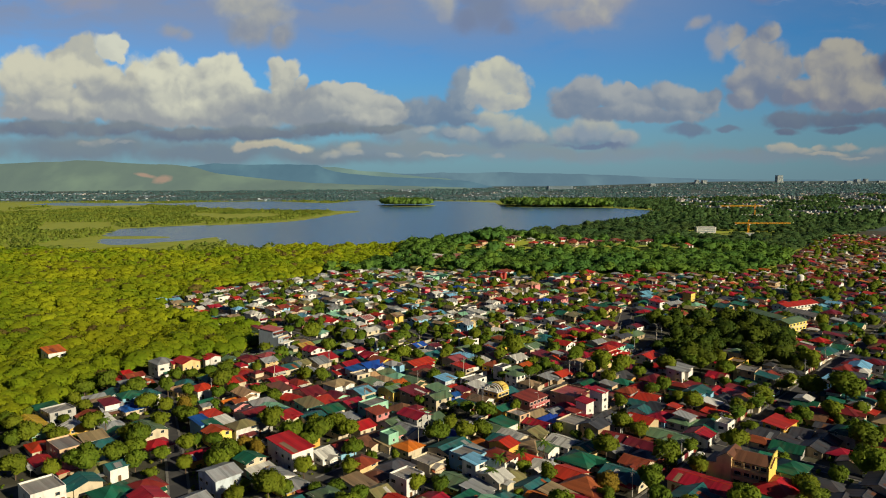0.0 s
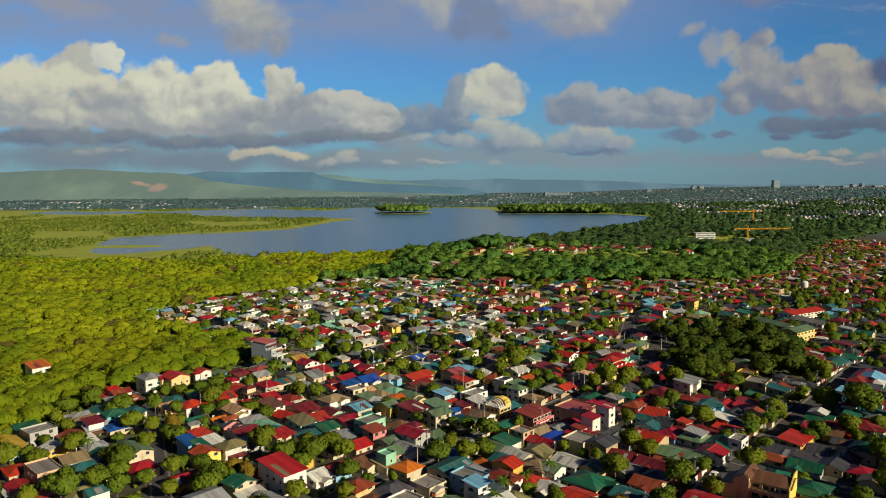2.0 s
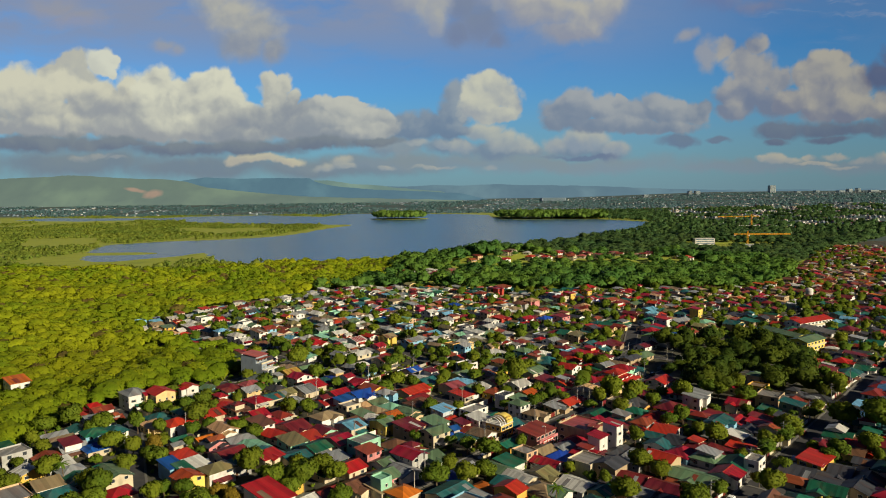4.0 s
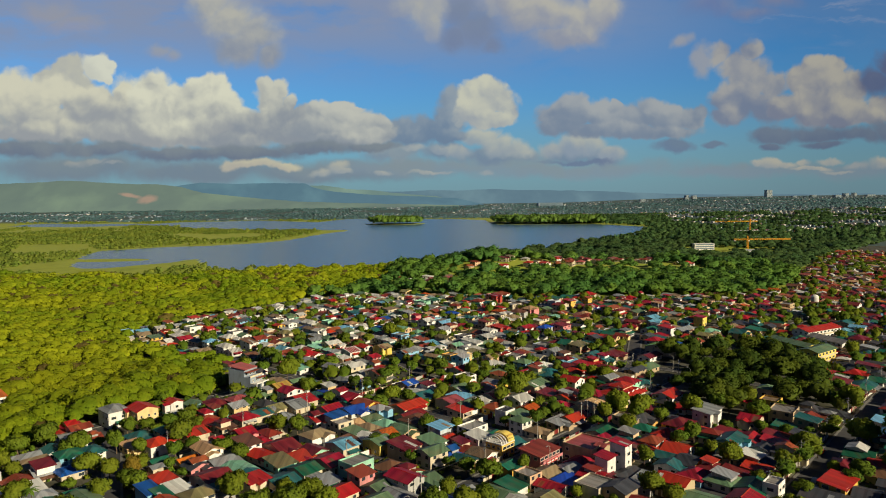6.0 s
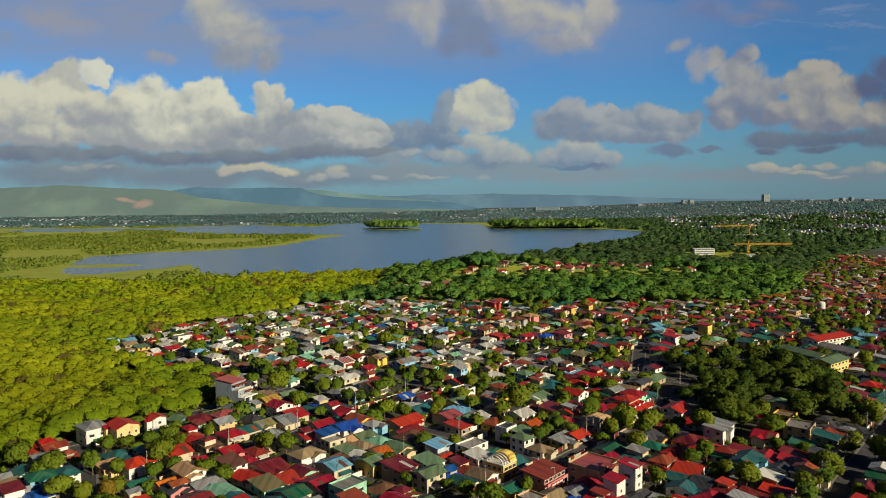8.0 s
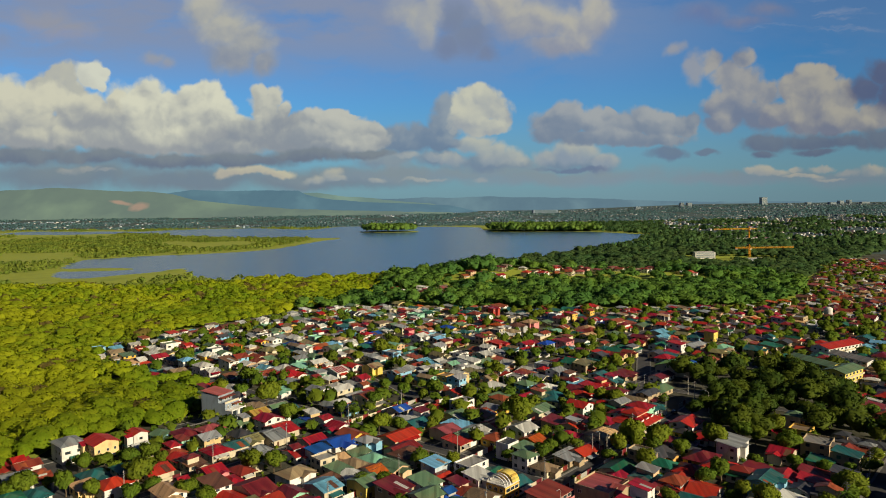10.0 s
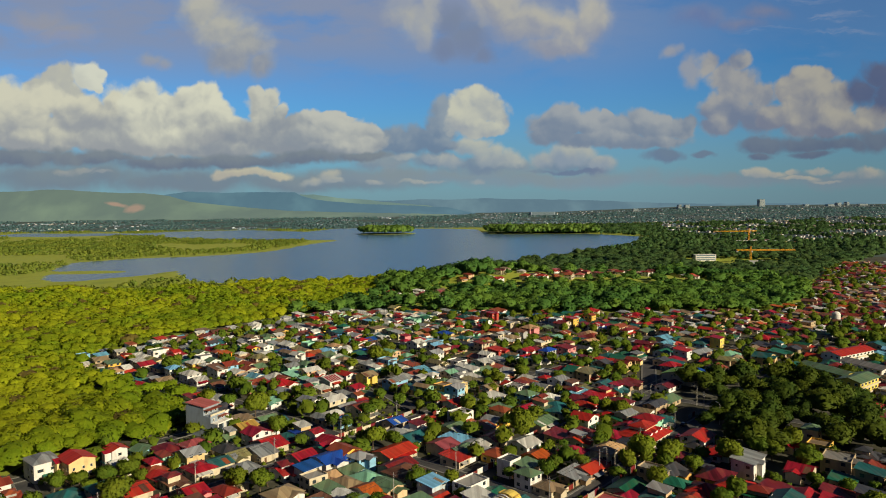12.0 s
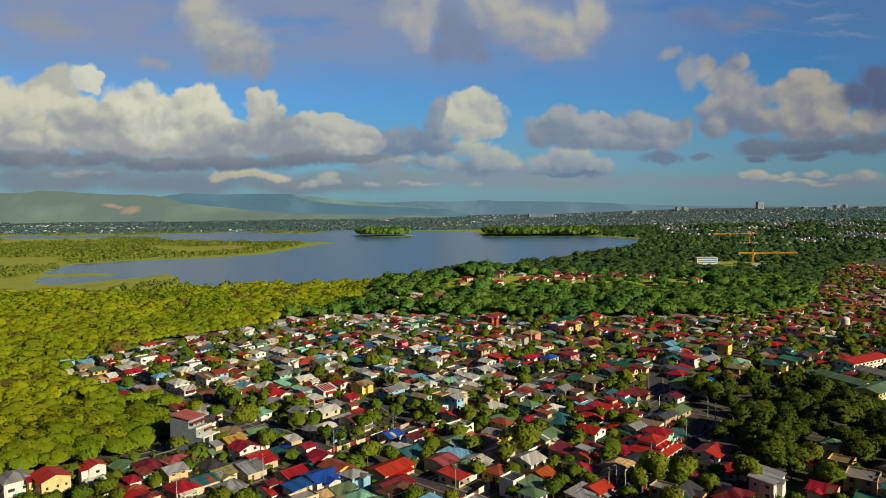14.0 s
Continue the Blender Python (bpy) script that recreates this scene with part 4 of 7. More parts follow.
def house(x, y, w, d, h, kind, roof, wall, turn=0.0, annex=None, few=False):
    """A house on the grid: w along the streets' bearing, d across it, h to the eaves. kind: gx, gy gabled, hip, low, flat."""
    HOUSES.append((x, y, w, d))
    street_sides = (0, 1)
    if kind == "gy":
        kind, w, d, turn, street_sides = "gx", d, w, turn - 90, (0, 2)
    ob = new("house")
    ob.matrix_world = pose(x, y, 0, 0, 0, math.degrees(GRID) + turn)
    storeys = max(1, round(h / 3.1))
    colour = WORDS.get(roof, roof)
    size = ("single-storey", "two-storey", "three-storey", "four-storey")[storeys - 1]
    tagged(ob, f"{size} {WORDS.get(wall, wall)} rendered house with a {KINDS[kind]} {colour} roof", "house", "houses of the town")
    a, b = w / 2, d / 2
    walls, top, peak = shell(kind, w, d, h)
    part("wall", flat_mesh("wall", *walls, WALL[wall]), None, ob)
    part("roof", flat_mesh("roof", *top, ROOF[roof]), None, ob, f"{colour} sheet roof, streaked by weather")
    if kind in ("gx", "gy"):
        n, q = (a, b) if kind == "gx" else (b, a)
        cap = [(sx * (n + 0.63), y0, peak + z0) for sx in (-1, 1) for y0, z0 in ((-0.28, 0.10), (0, 0.24), (0.28, 0.10), (0, 0.18))]
        if kind == "gy":
            cap = [(-y0, x0, z0) for x0, y0, z0 in cap]
        part("ridge_cap", flat_mesh("ridge_cap", cap, [(0, 1, 5, 4), (1, 2, 6, 5), (2, 3, 7, 6), (3, 0, 4, 7), (3, 2, 1, 0), (4, 5, 6, 7)], ROOF[roof]), None, ob)
    if roof == "striped":
        for k in range(5):
            y0 = -a + 0.5 + k * (2 * a - 1.0) / 5
            sl = (peak - h) / b
            line = [(-0.35, peak - sl * 0.35 + 0.17), (-b - 0.4, h - sl * 0.4 + 0.17)]
            vs = [(xx, yy, zz + kk) for kk in (0, 0.03) for xx, (yy, zz) in ((y0, line[0]), (y0 + 1.0, line[0]), (y0 + 1.0, line[1]), (y0, line[1]))]
            part("roof_stripe", flat_mesh("roof_stripe", vs, box_parts(0, 0, 0, 1, 1, 1)[1], ROOF["red"]), None, ob, "red painted stripe")
    for k, (fx, fy, rot, half) in enumerate(((0, -b, 0, a), (-a, 0, -90, b), (a, 0, 90, b), (0, b, 180, a))):
        for st in range(storeys):
            count = max(1, int(half * 2 // 3.4))
            for i in range(count):
                if rng.random() < (0.93 if few and k not in street_sides else 0.6 if few else 0.30 if k in street_sides else 0.8):
                    continue
                q = (i + 0.5) / count * 2 * half - half
                m = Matrix.Translation((fx, fy, 0)) @ pose(0, 0, 0, 0, 0, rot) @ Matrix.Translation((q, -0.02, st * 3.0 + 0.95))
                if st == 0 and i == 0 and k == 0:
                    part("door", DOOR_MESH, None, ob, "", m @ Matrix.Translation((0, 0, -0.9)))
                else:
                    ring, panes = WINDOWS[rng.randrange(3)]
                    win = part("window", ring, None, ob, "", m)
                    for pane in panes:
                        part("pane", pane, None, win)
    if annex is None:
        annex = rng.random() < 0.55
        if rng.random() < 0.4 and min(w, d) > 5.5:
            wing_long, wing_wide = rng.uniform(1.4, 2.6), min(w, d) * rng.uniform(0.42, 0.6)
            (wv, wf), (rv, rf), _ = shell("gx", wing_long + 2.0, wing_wide, h - 0.25)
            spot = pose(rng.uniform(-0.25, 0.25) * w, -b - wing_long / 2 + 1.0, 0, 0, 0, 90)
            part("wing_wall", flat_mesh("wing_wall", wv, wf, WALL[wall]), None, ob, "", spot)
            part("wing_roof", flat_mesh("wing_roof", rv, rf, ROOF[roof]), None, ob, "", spot)
    if kind in ("gx", "low") and roof != "striped" and rng.random() < 0.4:
        x0 = rng.uniform(-a, a - 2.0)
        long_by = rng.uniform(1.2, 2.4)
        if kind == "gx":
            fall = (peak - h) / b
            line = [(-b * 0.25, peak - fall * b * 0.25 + 0.165), (-b - 0.3, h - fall * 0.3 + 0.165)]
        else:
            line = [(b * 0.2, h + 0.11 * d * 0.6 + 0.165), (-b - 0.3, h - 0.033 + 0.165)]
        vs = [(xx, yy, zz + kk) for kk in (0, 0.03) for xx, (yy, zz) in ((x0, line[0]), (x0 + long_by, line[0]), (x0 + long_by, line[1]), (x0, line[1]))]
        part("roof_patch", flat_mesh("roof_patch", vs, box_parts(0, 0, 0, 1, 1, 1)[1], ROOF[rng.choice(("grey", "rust", "white", "brown", "tan"))]), None, ob, "patch of newer roof sheet")
    if annex:
        side, z1, out = rng.choice((-1, 1)), min(h - 0.3, 3.0), rng.uniform(1.8, 3.2)
        f0, f1 = sorted((rng.uniform(-1, -0.3), rng.uniform(0.3, 1)))
        top = [(a * f0, side * b, z1), (a * f1, side * b, z1), (a * f1, side * (b + out), z1 - 0.6), (a * f0, side * (b + out), z1 - 0.6)]
        vs = [(x0, y0, z0 - 0.07) for x0, y0, z0 in top] + top
        part("lean_to_roof", flat_mesh("lean_to_roof", vs, box_parts(0, 0, 0, 1, 1, 1)[1], ROOF[rng.choice(("grey", "rust", "maroon", "green", "white", "brown", "teal", "red"))]), None, ob,
             "lean-to roof of metal sheet on posts")
        for px in (a * f0 + 0.1, a * f1 - 0.1):
            yy = side * (b + out - 0.15)
            part("lean_to_post", flat_mesh("lean_to_post", *box_parts(px - 0.06, yy - 0.06, 0, px + 0.06, yy + 0.06, z1 - 0.6), STEEL), None, ob)
    return ob


def far_house(x, y, w, d, h, kind, roof, wall, turn=0.0):
    """A house farther off: kept for one joined mesh."""
    HOUSES.append((x, y, w, d))
    FAR_HOUSES.append((x, y, w, d, h, kind, roof, wall, turn))


def join_far_houses():
    mats = [*WALL.values(), *ROOF.values(), GLASS]
    slot_w = {k: i for i, k in enumerate(WALL)}
    slot_r = {k: i + len(WALL) for i, k in enumerate(ROOF)}
    vs, fs, mi = [], [], []

    def add(verts, faces, m, slot):
        o = len(vs)
        vs.extend((m @ Vector(v)).to_tuple() for v in verts)
        fs.extend(tuple(o + i for i in f) for f in faces)
        mi.extend([slot] * len(faces))

    for x, y, w, d, h, kind, roof, wall, turn in FAR_HOUSES:
        m = pose(x, y, float(rise(np.float64(x), np.float64(y))), 0, 0, math.degrees(GRID) + turn)
        walls, top, _ = shell(kind, w, d, h)
        add(*walls, m, slot_w[wall])
        add(*top, m, slot_r[roof])
        if h < 4 and rng.random() < 0.24:
            up_w, up_r, _ = shell(rng.choice(("gx", "low", "hip")), w * rng.uniform(0.45, 0.7), d * rng.uniform(0.5, 0.8), rng.uniform(4.6, 5.4))
            mm = m @ pose(w * rng.uniform(-0.15, 0.15), d * rng.uniform(-0.08, 0.15), 0)
            add(*up_w, mm, slot_w[rng.choice(("white", "white", "cream", "grey", wall))])
            add(*up_r, mm, slot_r[rng.choice(("grey", "white", "red", "rust", "maroon", roof))])
        dice = rng.random()
        if dice < 0.4 and min(w, d) > 5.5:
            wing_w, wing_r, _ = shell("gx", 4.0, min(w, d) * 0.5, h - 0.25)
            mm = m @ pose((dice - 0.2) * w, -d / 2 - 0.6, 0, 0, 0, 90)
            add(*wing_w, mm, slot_w[wall])
            add(*wing_r, mm, slot_r[roof])
        elif dice > 0.5:
            z1, out = min(h - 0.3, 2.6), 2.4
            lean = [(-w * 0.4, -d / 2, z1), (w * (dice - 0.5), -d / 2, z1), (w * (dice - 0.5), -d / 2 - out, z1 - 0.5), (-w * 0.4, -d / 2 - out, z1 - 0.5)]
            add([(q0, q1, q2 - 0.07) for q0, q1, q2 in lean] + lean, box_parts(0, 0, 0, 1, 1, 1)[1], m, slot_r[rng.choice(("grey", "rust", "maroon", "green", "white", "brown", "teal", "red"))])
        for k, (fx, fy, rot, half) in enumerate(((0, -d / 2, 0, w / 2), (-w / 2, 0, -90, d / 2))):
            for st in range(max(1, round(h / 3.1))):
                for q in (-half * 0.5, half * 0.5):
                    mm = m @ Matrix.Translation((fx, fy, 0)) @ pose(0, 0, 0, 0, 0, rot) @ Matrix.Translation((q, 0, st * 3.0 + 0.95))
                    add(*box_parts(-0.7, -0.05, 0, 0.7, 0.05, 1.25), mm, len(mats) - 1)
    me = bpy.data.meshes.new("town_houses")
    me.from_pydata(vs, [], fs)
    for m in mats:
        me.materials.append(m)
    me.polygons.foreach_set("material_index", mi)
    me.update()
    return tagged(new("town_houses", me), "crowded low houses with red, green and grey sheet roofs", "houses", kind="stuff")


house(-57.2, 242.3, 9, 15, 6.9, "low", "red", "white")
house(-74.6, 219.0, 9, 11, 6.975, "gx", "grey", "paleblue")
house(-89.9, 260.7, 8, 8, 5, "gy", "orange", "yellow")
house(-99.3, 269.7, 5, 9, 5.5, "low", "blue", "skyblue")
house(-93.5, 266.7, 4, 9, 5, "low", "green", "mint")
house(-82.0, 266.8, 10, 8, 5.5, "hip", "olive", "white")
house(-127.4, 209.9, 10, 12, 6, "flat", "concrete", "white")
house(-106.7, 212.7, 11, 11, 2.975, "hip", "green", "white")
house(-98.5, 217.6, 10, 9, 2.975, "hip", "maroon", "cream")
house(-109.3, 251.3, 9, 9, 3.4, "hip", "red", "cream")
house(-139.7, 244.4, 8, 14, 6, "flat", "concrete", "peach")
house(-117.3, 263.3, 9, 13, 5, "gy", "sage", "cream")
house(-138.2, 293.7, 9, 8, 2.975, "hip", "blue", "cream")
house(-156.7, 334.9, 8, 7, 5, "gx", "rust", "white")
house(-143.4, 236.4, 6, 9, 2.975, "gy", "red", "cream")
house(-113.5, 228.7, 6, 6, 5, "gx", "teal", "white")
house(-167.7, 271.4, 8, 22, 3.4, "gy", "yellow", "mint")
house(-221.7, 378.3, 9, 12, 6.51, "low", "orange", "white")
house(-19.2, 233.3, 11, 9, 2.975, "hip", "slate", "cream")
house(-14.0, 219.5, 8, 8, 6.045, "flat", "concrete", "white")
house(-7.7, 236.2, 8, 9, 3.825, "flat", "concrete", "cream")
house(8.2, 231.5, 6, 6, 6.045, "low", "skyblue", "white")
house(-15.6, 250.9, 8, 8, 3.4, "hip", "orange", "cream")
house(0.0, 251.1, 13, 11, 2.975, "gx", "teal", "cream")
house(-47.5, 272.8, 8, 14, 2.975, "gx", "green", "cream")
house(-15.1, 278.7, 8, 11, 5.5, "gy", "red", "grey")
house(-23.1, 254.5, 5, 5, 6.51, "flat", "mint", "mint")
house(-36.2, 272.9, 8, 9, 2.975, "gx", "red", "cream")
house(-55.2, 261.1, 6, 8, 5, "low", "skyblue", "amber")
house(-40.5, 250.6, 7, 9, 2.975, "gx", "maroon", "skyblue")
house(-32.0, 257.4, 8, 9, 2.975, "gx", "brown", "cream")
house(-23.2, 255.2, 7, 8, 2.975, "low", "tan", "cream")
house(30.1, 251.6, 9, 10, 3.4, "hip", "tan", "cream")
house(31.6, 264.7, 7, 9, 3.4, "gx", "olive", "cream")
house(34.5, 248.4, 7, 7, 3.825, "gy", "sage", "white")
house(62.7, 293.2, 5, 6, 11, "low", "red", "white")
house(55.8, 287.9, 6, 5, 8.2, "low", "red", "white")
house(53.1, 307.2, 14, 13, 6.045, "flat", "pink", "tan")
house(81.9, 220.5, 11, 20, 3.4, "gy", "red", "cream")
house(104.2, 217.9, 16, 12, 3.4, "hip", "red", "cream")
house(75.8, 212.9, 13, 10, 2.975, "gx", "teal", "cream")
house(43.7, 219.1, 12, 12, 3.4, "hip", "rust", "cream")
house(39.7, 228.1, 10, 9, 2.975, "gy", "red", "cream")
house(45.7, 240.4, 11, 12, 2.975, "hip", "green", "cream")
house(58.3, 227.5, 9, 14, 2.975, "gy", "teal", "cream")
house(64.7, 237.7, 9, 9, 2.975, "gy", "rust", "cream")
house(82.9, 262.3, 10, 16, 2.975, "gy", "sage", "cream")
house(72.6, 252.1, 8, 15, 2.975, "gy", "maroon", "cream")
house(94.7, 262.6, 8, 9, 3.825, "gx", "red", "white")
house(106.8, 269.1, 7, 5, 6, "flat", "concrete", "white")
house(110.8, 312.7, 12, 8, 5, "gx", "teal", "skyblue")
house(114.0, 346.6, 13, 8, 6, "low", "grey", "white")
house(102.0, 329.5, 11, 11, 2.975, "hip", "red", "cream")
house(130.9, 341.2, 9, 8, 3.825, "gy", "red", "cream")
house(149.0, 361.6, 8, 8, 5.5, "flat", "tan", "amber")
house(153.6, 375.7, 7, 6, 7.44, "hip", "sage", "cream")
house(139.0, 370.8, 9, 10, 2.975, "gx", "red", "cream")
house(66.5, 365.8, 13, 9, 3.825, "hip", "peach", "cream")
house(37.3, 358.3, 8, 9, 3.825, "gx", "orange", "amber")
house(52.1, 363.1, 9, 9, 3.825, "hip", "red", "white")
house(25.3, 348.5, 7, 6, 6.045, "flat", "slate", "white")
house(0.8, 372.9, 9, 10, 3.825, "gx", "pink", "cream")
house(23.4, 382.2, 11, 9, 3.4, "gx", "red", "cream")
house(21.7, 363.3, 9, 8, 3.4, "hip", "rust", "amber")
house(5.7, 394.2, 9, 15, 2.975, "gx", "sage", "cream")
house(17.6, 397.1, 8, 12, 2.975, "gx", "rust", "cream")
house(-18.4, 367.3, 15, 10, 3.4, "gx", "red", "cream")
house(-16.4, 351.3, 12, 9, 3.4, "gx", "maroon", "cream")
house(-14.0, 345.3, 12, 10, 3.825, "hip", "brown", "cream")
house(-45.6, 371.3, 9, 13, 2.975, "gx", "green", "cream")
house(-54.9, 364.4, 9, 9, 2.975, "gx", "red", "cream")
house(-45.6, 376.1, 8, 8, 5, "gy", "red", "white")
house(-49.0, 345.7, 8, 6, 5.5, "low", "blue", "white")
house(-71.3, 379.6, 9, 14, 2.975, "gx", "red", "cream")
house(-73.4, 370.8, 8, 15, 2.975, "gx", "grey", "cream")
house(-81.4, 365.6, 8, 9, 2.975, "gx", "olive", "cream")
house(-86.3, 358.4, 8, 10, 2.975, "gx", "teal", "cream")
house(-91.3, 352.5, 9, 10, 3.4, "hip", "red", "cream")
house(-74.5, 352.8, 9, 9, 2.975, "hip", "grey", "cream")
house(-110.8, 372.0, 9, 12, 3.825, "hip", "maroon", "cream")
house(-100.9, 374.4, 10, 8, 5, "hip", "pink", "cream")
house(-128.7, 366.2, 6, 7, 6.5, "gy", "red", "white")
house(-150.3, 352.6, 9, 11, 7.5, "hip", "grey", "white")
house(-85.6, 395.0, 8, 8, 5.6, "gx", "ochre", "amber")
house(6.7, 433.5, 7, 8, 3.4, "gx", "red", "white")
house(41.1, 421.4, 8, 9, 3.4, "gx", "red", "mint")
house(44.9, 401.7, 13, 10, 3.4, "gx", "sage", "cream")
house(-45.6, 408.9, 7, 7, 2.975, "gx", "blue", "skyblue")
house(-20.9, 406.2, 8, 8, 2.975, "gx", "blue", "cream")
house(-62.2, 481.7, 9, 13, 3.825, "gx", "striped", "white")
house(-88.1, 475.2, 11, 14, 3.825, "hip", "red", "white")
house(-132.4, 506.1, 7, 12, 5, "low", "brown", "white")
house(-139.3, 543.7, 6, 7, 6.045, "low", "orange", "orange")
house(-151.5, 537.9, 8, 8, 5.5, "flat", "concrete", "white")
house(-188.1, 555.2, 9, 9, 6.045, "flat", "sage", "white")
house(-185.0, 528.4, 9, 9, 2.975, "gx", "red", "cream")
house(-225.1, 553.1, 8, 8, 3.825, "gx", "skyblue", "cream")
house(-233.0, 546.4, 7, 7, 5.5, "flat", "concrete", "skyblue")
house(-223.6, 530.9, 7, 7, 2.975, "gx", "white", "cream")
house(-41.1, 483.5, 8, 9, 5.5, "gx", "tan", "yellow")
house(-24.5, 472.8, 12, 8, 5, "gx", "grey", "skyblue")
house(-90.6, 575.7, 8, 8, 5.5, "flat", "mint", "mint")
house(-62.4, 563.7, 10, 10, 3.825, "hip", "white", "white")
house(-50.9, 596.3, 9, 8, 3.4, "gx", "blue", "white")
house(-23.9, 590.0, 6, 5, 6.975, "low", "red", "pink")
house(-21.6, 525.3, 9, 9, 2.975, "gx", "teal", "cream")
house(-12.5, 504.1, 9, 12, 2.975, "gx", "skyblue", "cream")
house(136.7, 477.2, 14, 20, 5, "gx", "lime", "cream")
house(149.3, 490.0, 8, 8, 3.4, "hip", "blue", "cream")
house(38.4, 548.1, 9, 9, 5, "low", "red", "red")
house(51.4, 523.2, 7, 7, 3.4, "gx", "blue", "cream")
house(192.0, 568.1, 8, 7, 6.975, "low", "red", "yellow")
house(156.0, 534.0, 8, 9, 6, "low", "red", "white")
house(25.8, 455.9, 8, 7, 5, "gx", "tan", "peach")
house(1.6, 458.6, 7, 7, 5.5, "flat", "tan", "ochre")
house(94.9, 654.2, 9, 8, 6.975, "flat", "white", "paleblue")
house(109.2, 658.6, 8, 8, 6.51, "low", "red", "amber")
house(127.5, 673.5, 7, 7, 6.51, "gx", "rust", "amber")
house(-21.6, 670.3, 9, 12, 5.5, "flat", "mint", "mint")
house(-47.6, 627.5, 10, 7, 6, "low", "tan", "cream")
house(123.2, 635.8, 10, 8, 5, "gx", "red", "white")
house(46.4, 689.1, 8, 6, 6.975, "low", "red", "red")
house(93.3, 610.2, 9, 8, 3.825, "gx", "rust", "amber")
house(205.4, 491.6, 12, 24, 3.4, "gx", "green", "white")
house(21.4, 292.3, 7, 6, 3.6, "gx", "green", "amber")
house(-16.9, 309.7, 9, 10, 5.2, "low", "maroon", "tan")
house(-33.3, 290.9, 10, 8, 6.2, "flat", "concrete", "mint")
house(-41.8, 314.0, 8, 11, 4.2, "gx", "skyblue", "cream")
house(-27.7, 316.4, 8, 10, 4.6, "gx", "sage", "yellow")
house(-54.2, 326.2, 11, 9, 4.2, "hip", "tan", "white")
house(-84.5, 326.5, 7, 9, 5.2, "gx", "red", "pink")
house(-116.3, 318.3, 10, 9, 4.4, "hip", "red", "white")
house(-107.6, 332.3, 9, 12, 3.4, "gx", "red", "cream")
house(-82.5, 283.9, 10, 16, 3.4, "gx", "maroon", "cream")
house(-66.8, 279.4, 8, 7, 4.8, "low", "red", "cream")
house(-65.9, 314.9, 9, 14, 3.4, "gx", "maroon", "cream")
house(-57.6, 280.1, 9, 13, 3.4, "gx", "teal", "cream")
house(-44.2, 299.0, 8, 12, 3.4, "gx", "red", "cream")
house(-52.0, 291.4, 8, 10, 3.4, "gx", "green", "cream")
house(-3.1, 331.2, 8, 7, 5, "low", "skyblue", "paleblue")

# ---- landmarks among the houses ----
def block(parent, name, x0, y0, z0, x1, y1, z1, mat, label=""):
    return part(name, flat_mesh(name, *box_parts(x0, y0, z0, x1, y1, z1), mat), None, parent, label)


def glaze(parent, kind, x, y, z, rot):
    ring, panes = WINDOWS[kind]
    win = part("window", ring, None, parent, "", pose(x, y, z, 0, 0, rot))
    part("pane", panes[0], None, win)


def landmark(name, x, y, turn, w, d, label):
    ob = new(name)
    ob.matrix_world = pose(x, y, 0, 0, 0, math.degrees(GRID) + turn)
    HOUSES.append((x, y, w, d))
    return tagged(ob, label, "house", "houses of the town")


def stepped_house(x, y):
    """Tall grey house whose storeys step back in terraces."""
    ob = landmark("house", x, y, 16, 12, 18, "tall grey rendered house stepping down in white terraces")
    ob.matrix_world = ob.matrix_world @ Matrix.Diagonal((0.9, 1.22, 1.08, 1.0))
    block(ob, "wall", -5, -1.5, -0.2, 5, 7, 12.2, WALL["greyblue"], "plain blue-grey side wall")
    slope = [(-5.3, -2.2, 12.2), (5.3, -2.2, 12.2), (5.3, 7.3, 13.2), (-5.3, 7.3, 13.2)]
    part("roof", flat_mesh("roof", [(q0, q1, q2 - 0.02) for q0, q1, q2 in slope] + [(q0, q1, q2 + 0.16) for q0, q1, q2 in slope], box_parts(0, 0, 0, 1, 1, 1)[1], ROOF["pink"]), None, ob, "faded red sheet roof")
    block(ob, "terrace", -5, -4.8, -0.2, 5, -1.52, 8.8, WALL["greyblue"])
    block(ob, "parapet", -5, -4.9, 8.8, 5, -4.7, 9.6, WALL["cream"])
    block(ob, "canopy", -4.9, -3.6, 10.9, 4.9, -1.52, 11.1, ROOF["rust"], "small rust-red terrace roof")
    block(ob, "canopy", -0.4, -6.6, 8.0, 5.2, -4.82, 8.2, ROOF["rust"], "small rust-red terrace roof")
    block(ob, "front_bay", -5, -7.9, -0.2, 5, -4.82, 6.0, WALL["greyblue"])
    for x0, x1 in ((-5.1, -0.3), (0.1, 5.1)):
        block(ob, "window_surround", x0, -8.25, 3.0, x0 + 0.45, -7.92, 6.6, WALL["white"], "white box frame")
        block(ob, "window_surround", x1 - 0.45, -8.25, 3.0, x1, -7.92, 6.6, WALL["white"], "white box frame")
        block(ob, "window_surround", x0 + 0.46, -8.25, 3.0, x1 - 0.46, -7.92, 3.4, WALL["white"], "white box frame")
        block(ob, "window_surround", x0 + 0.46, -8.25, 6.2, x1 - 0.46, -7.92, 6.6, WALL["white"], "white box frame")
        block(ob, "pane", x0 + 1.1, -7.96, 3.7, x1 - 1.1, -7.90, 5.9, GLASS)
    for xx in (-3.4, -1.0, 1.6):
        glaze(ob, 1, xx, -7.93, 0.8, 0)
    for xx in (-3, 0, 3):
        glaze(ob, 2, xx, -4.83, 6.6, 0)
        glaze(ob, 0, xx, -1.53, 9.2, 0)
    block(ob, "eave_band", -5.12, -8.0, 6.0, 5.12, -4.84, 6.2, WALL["white"])


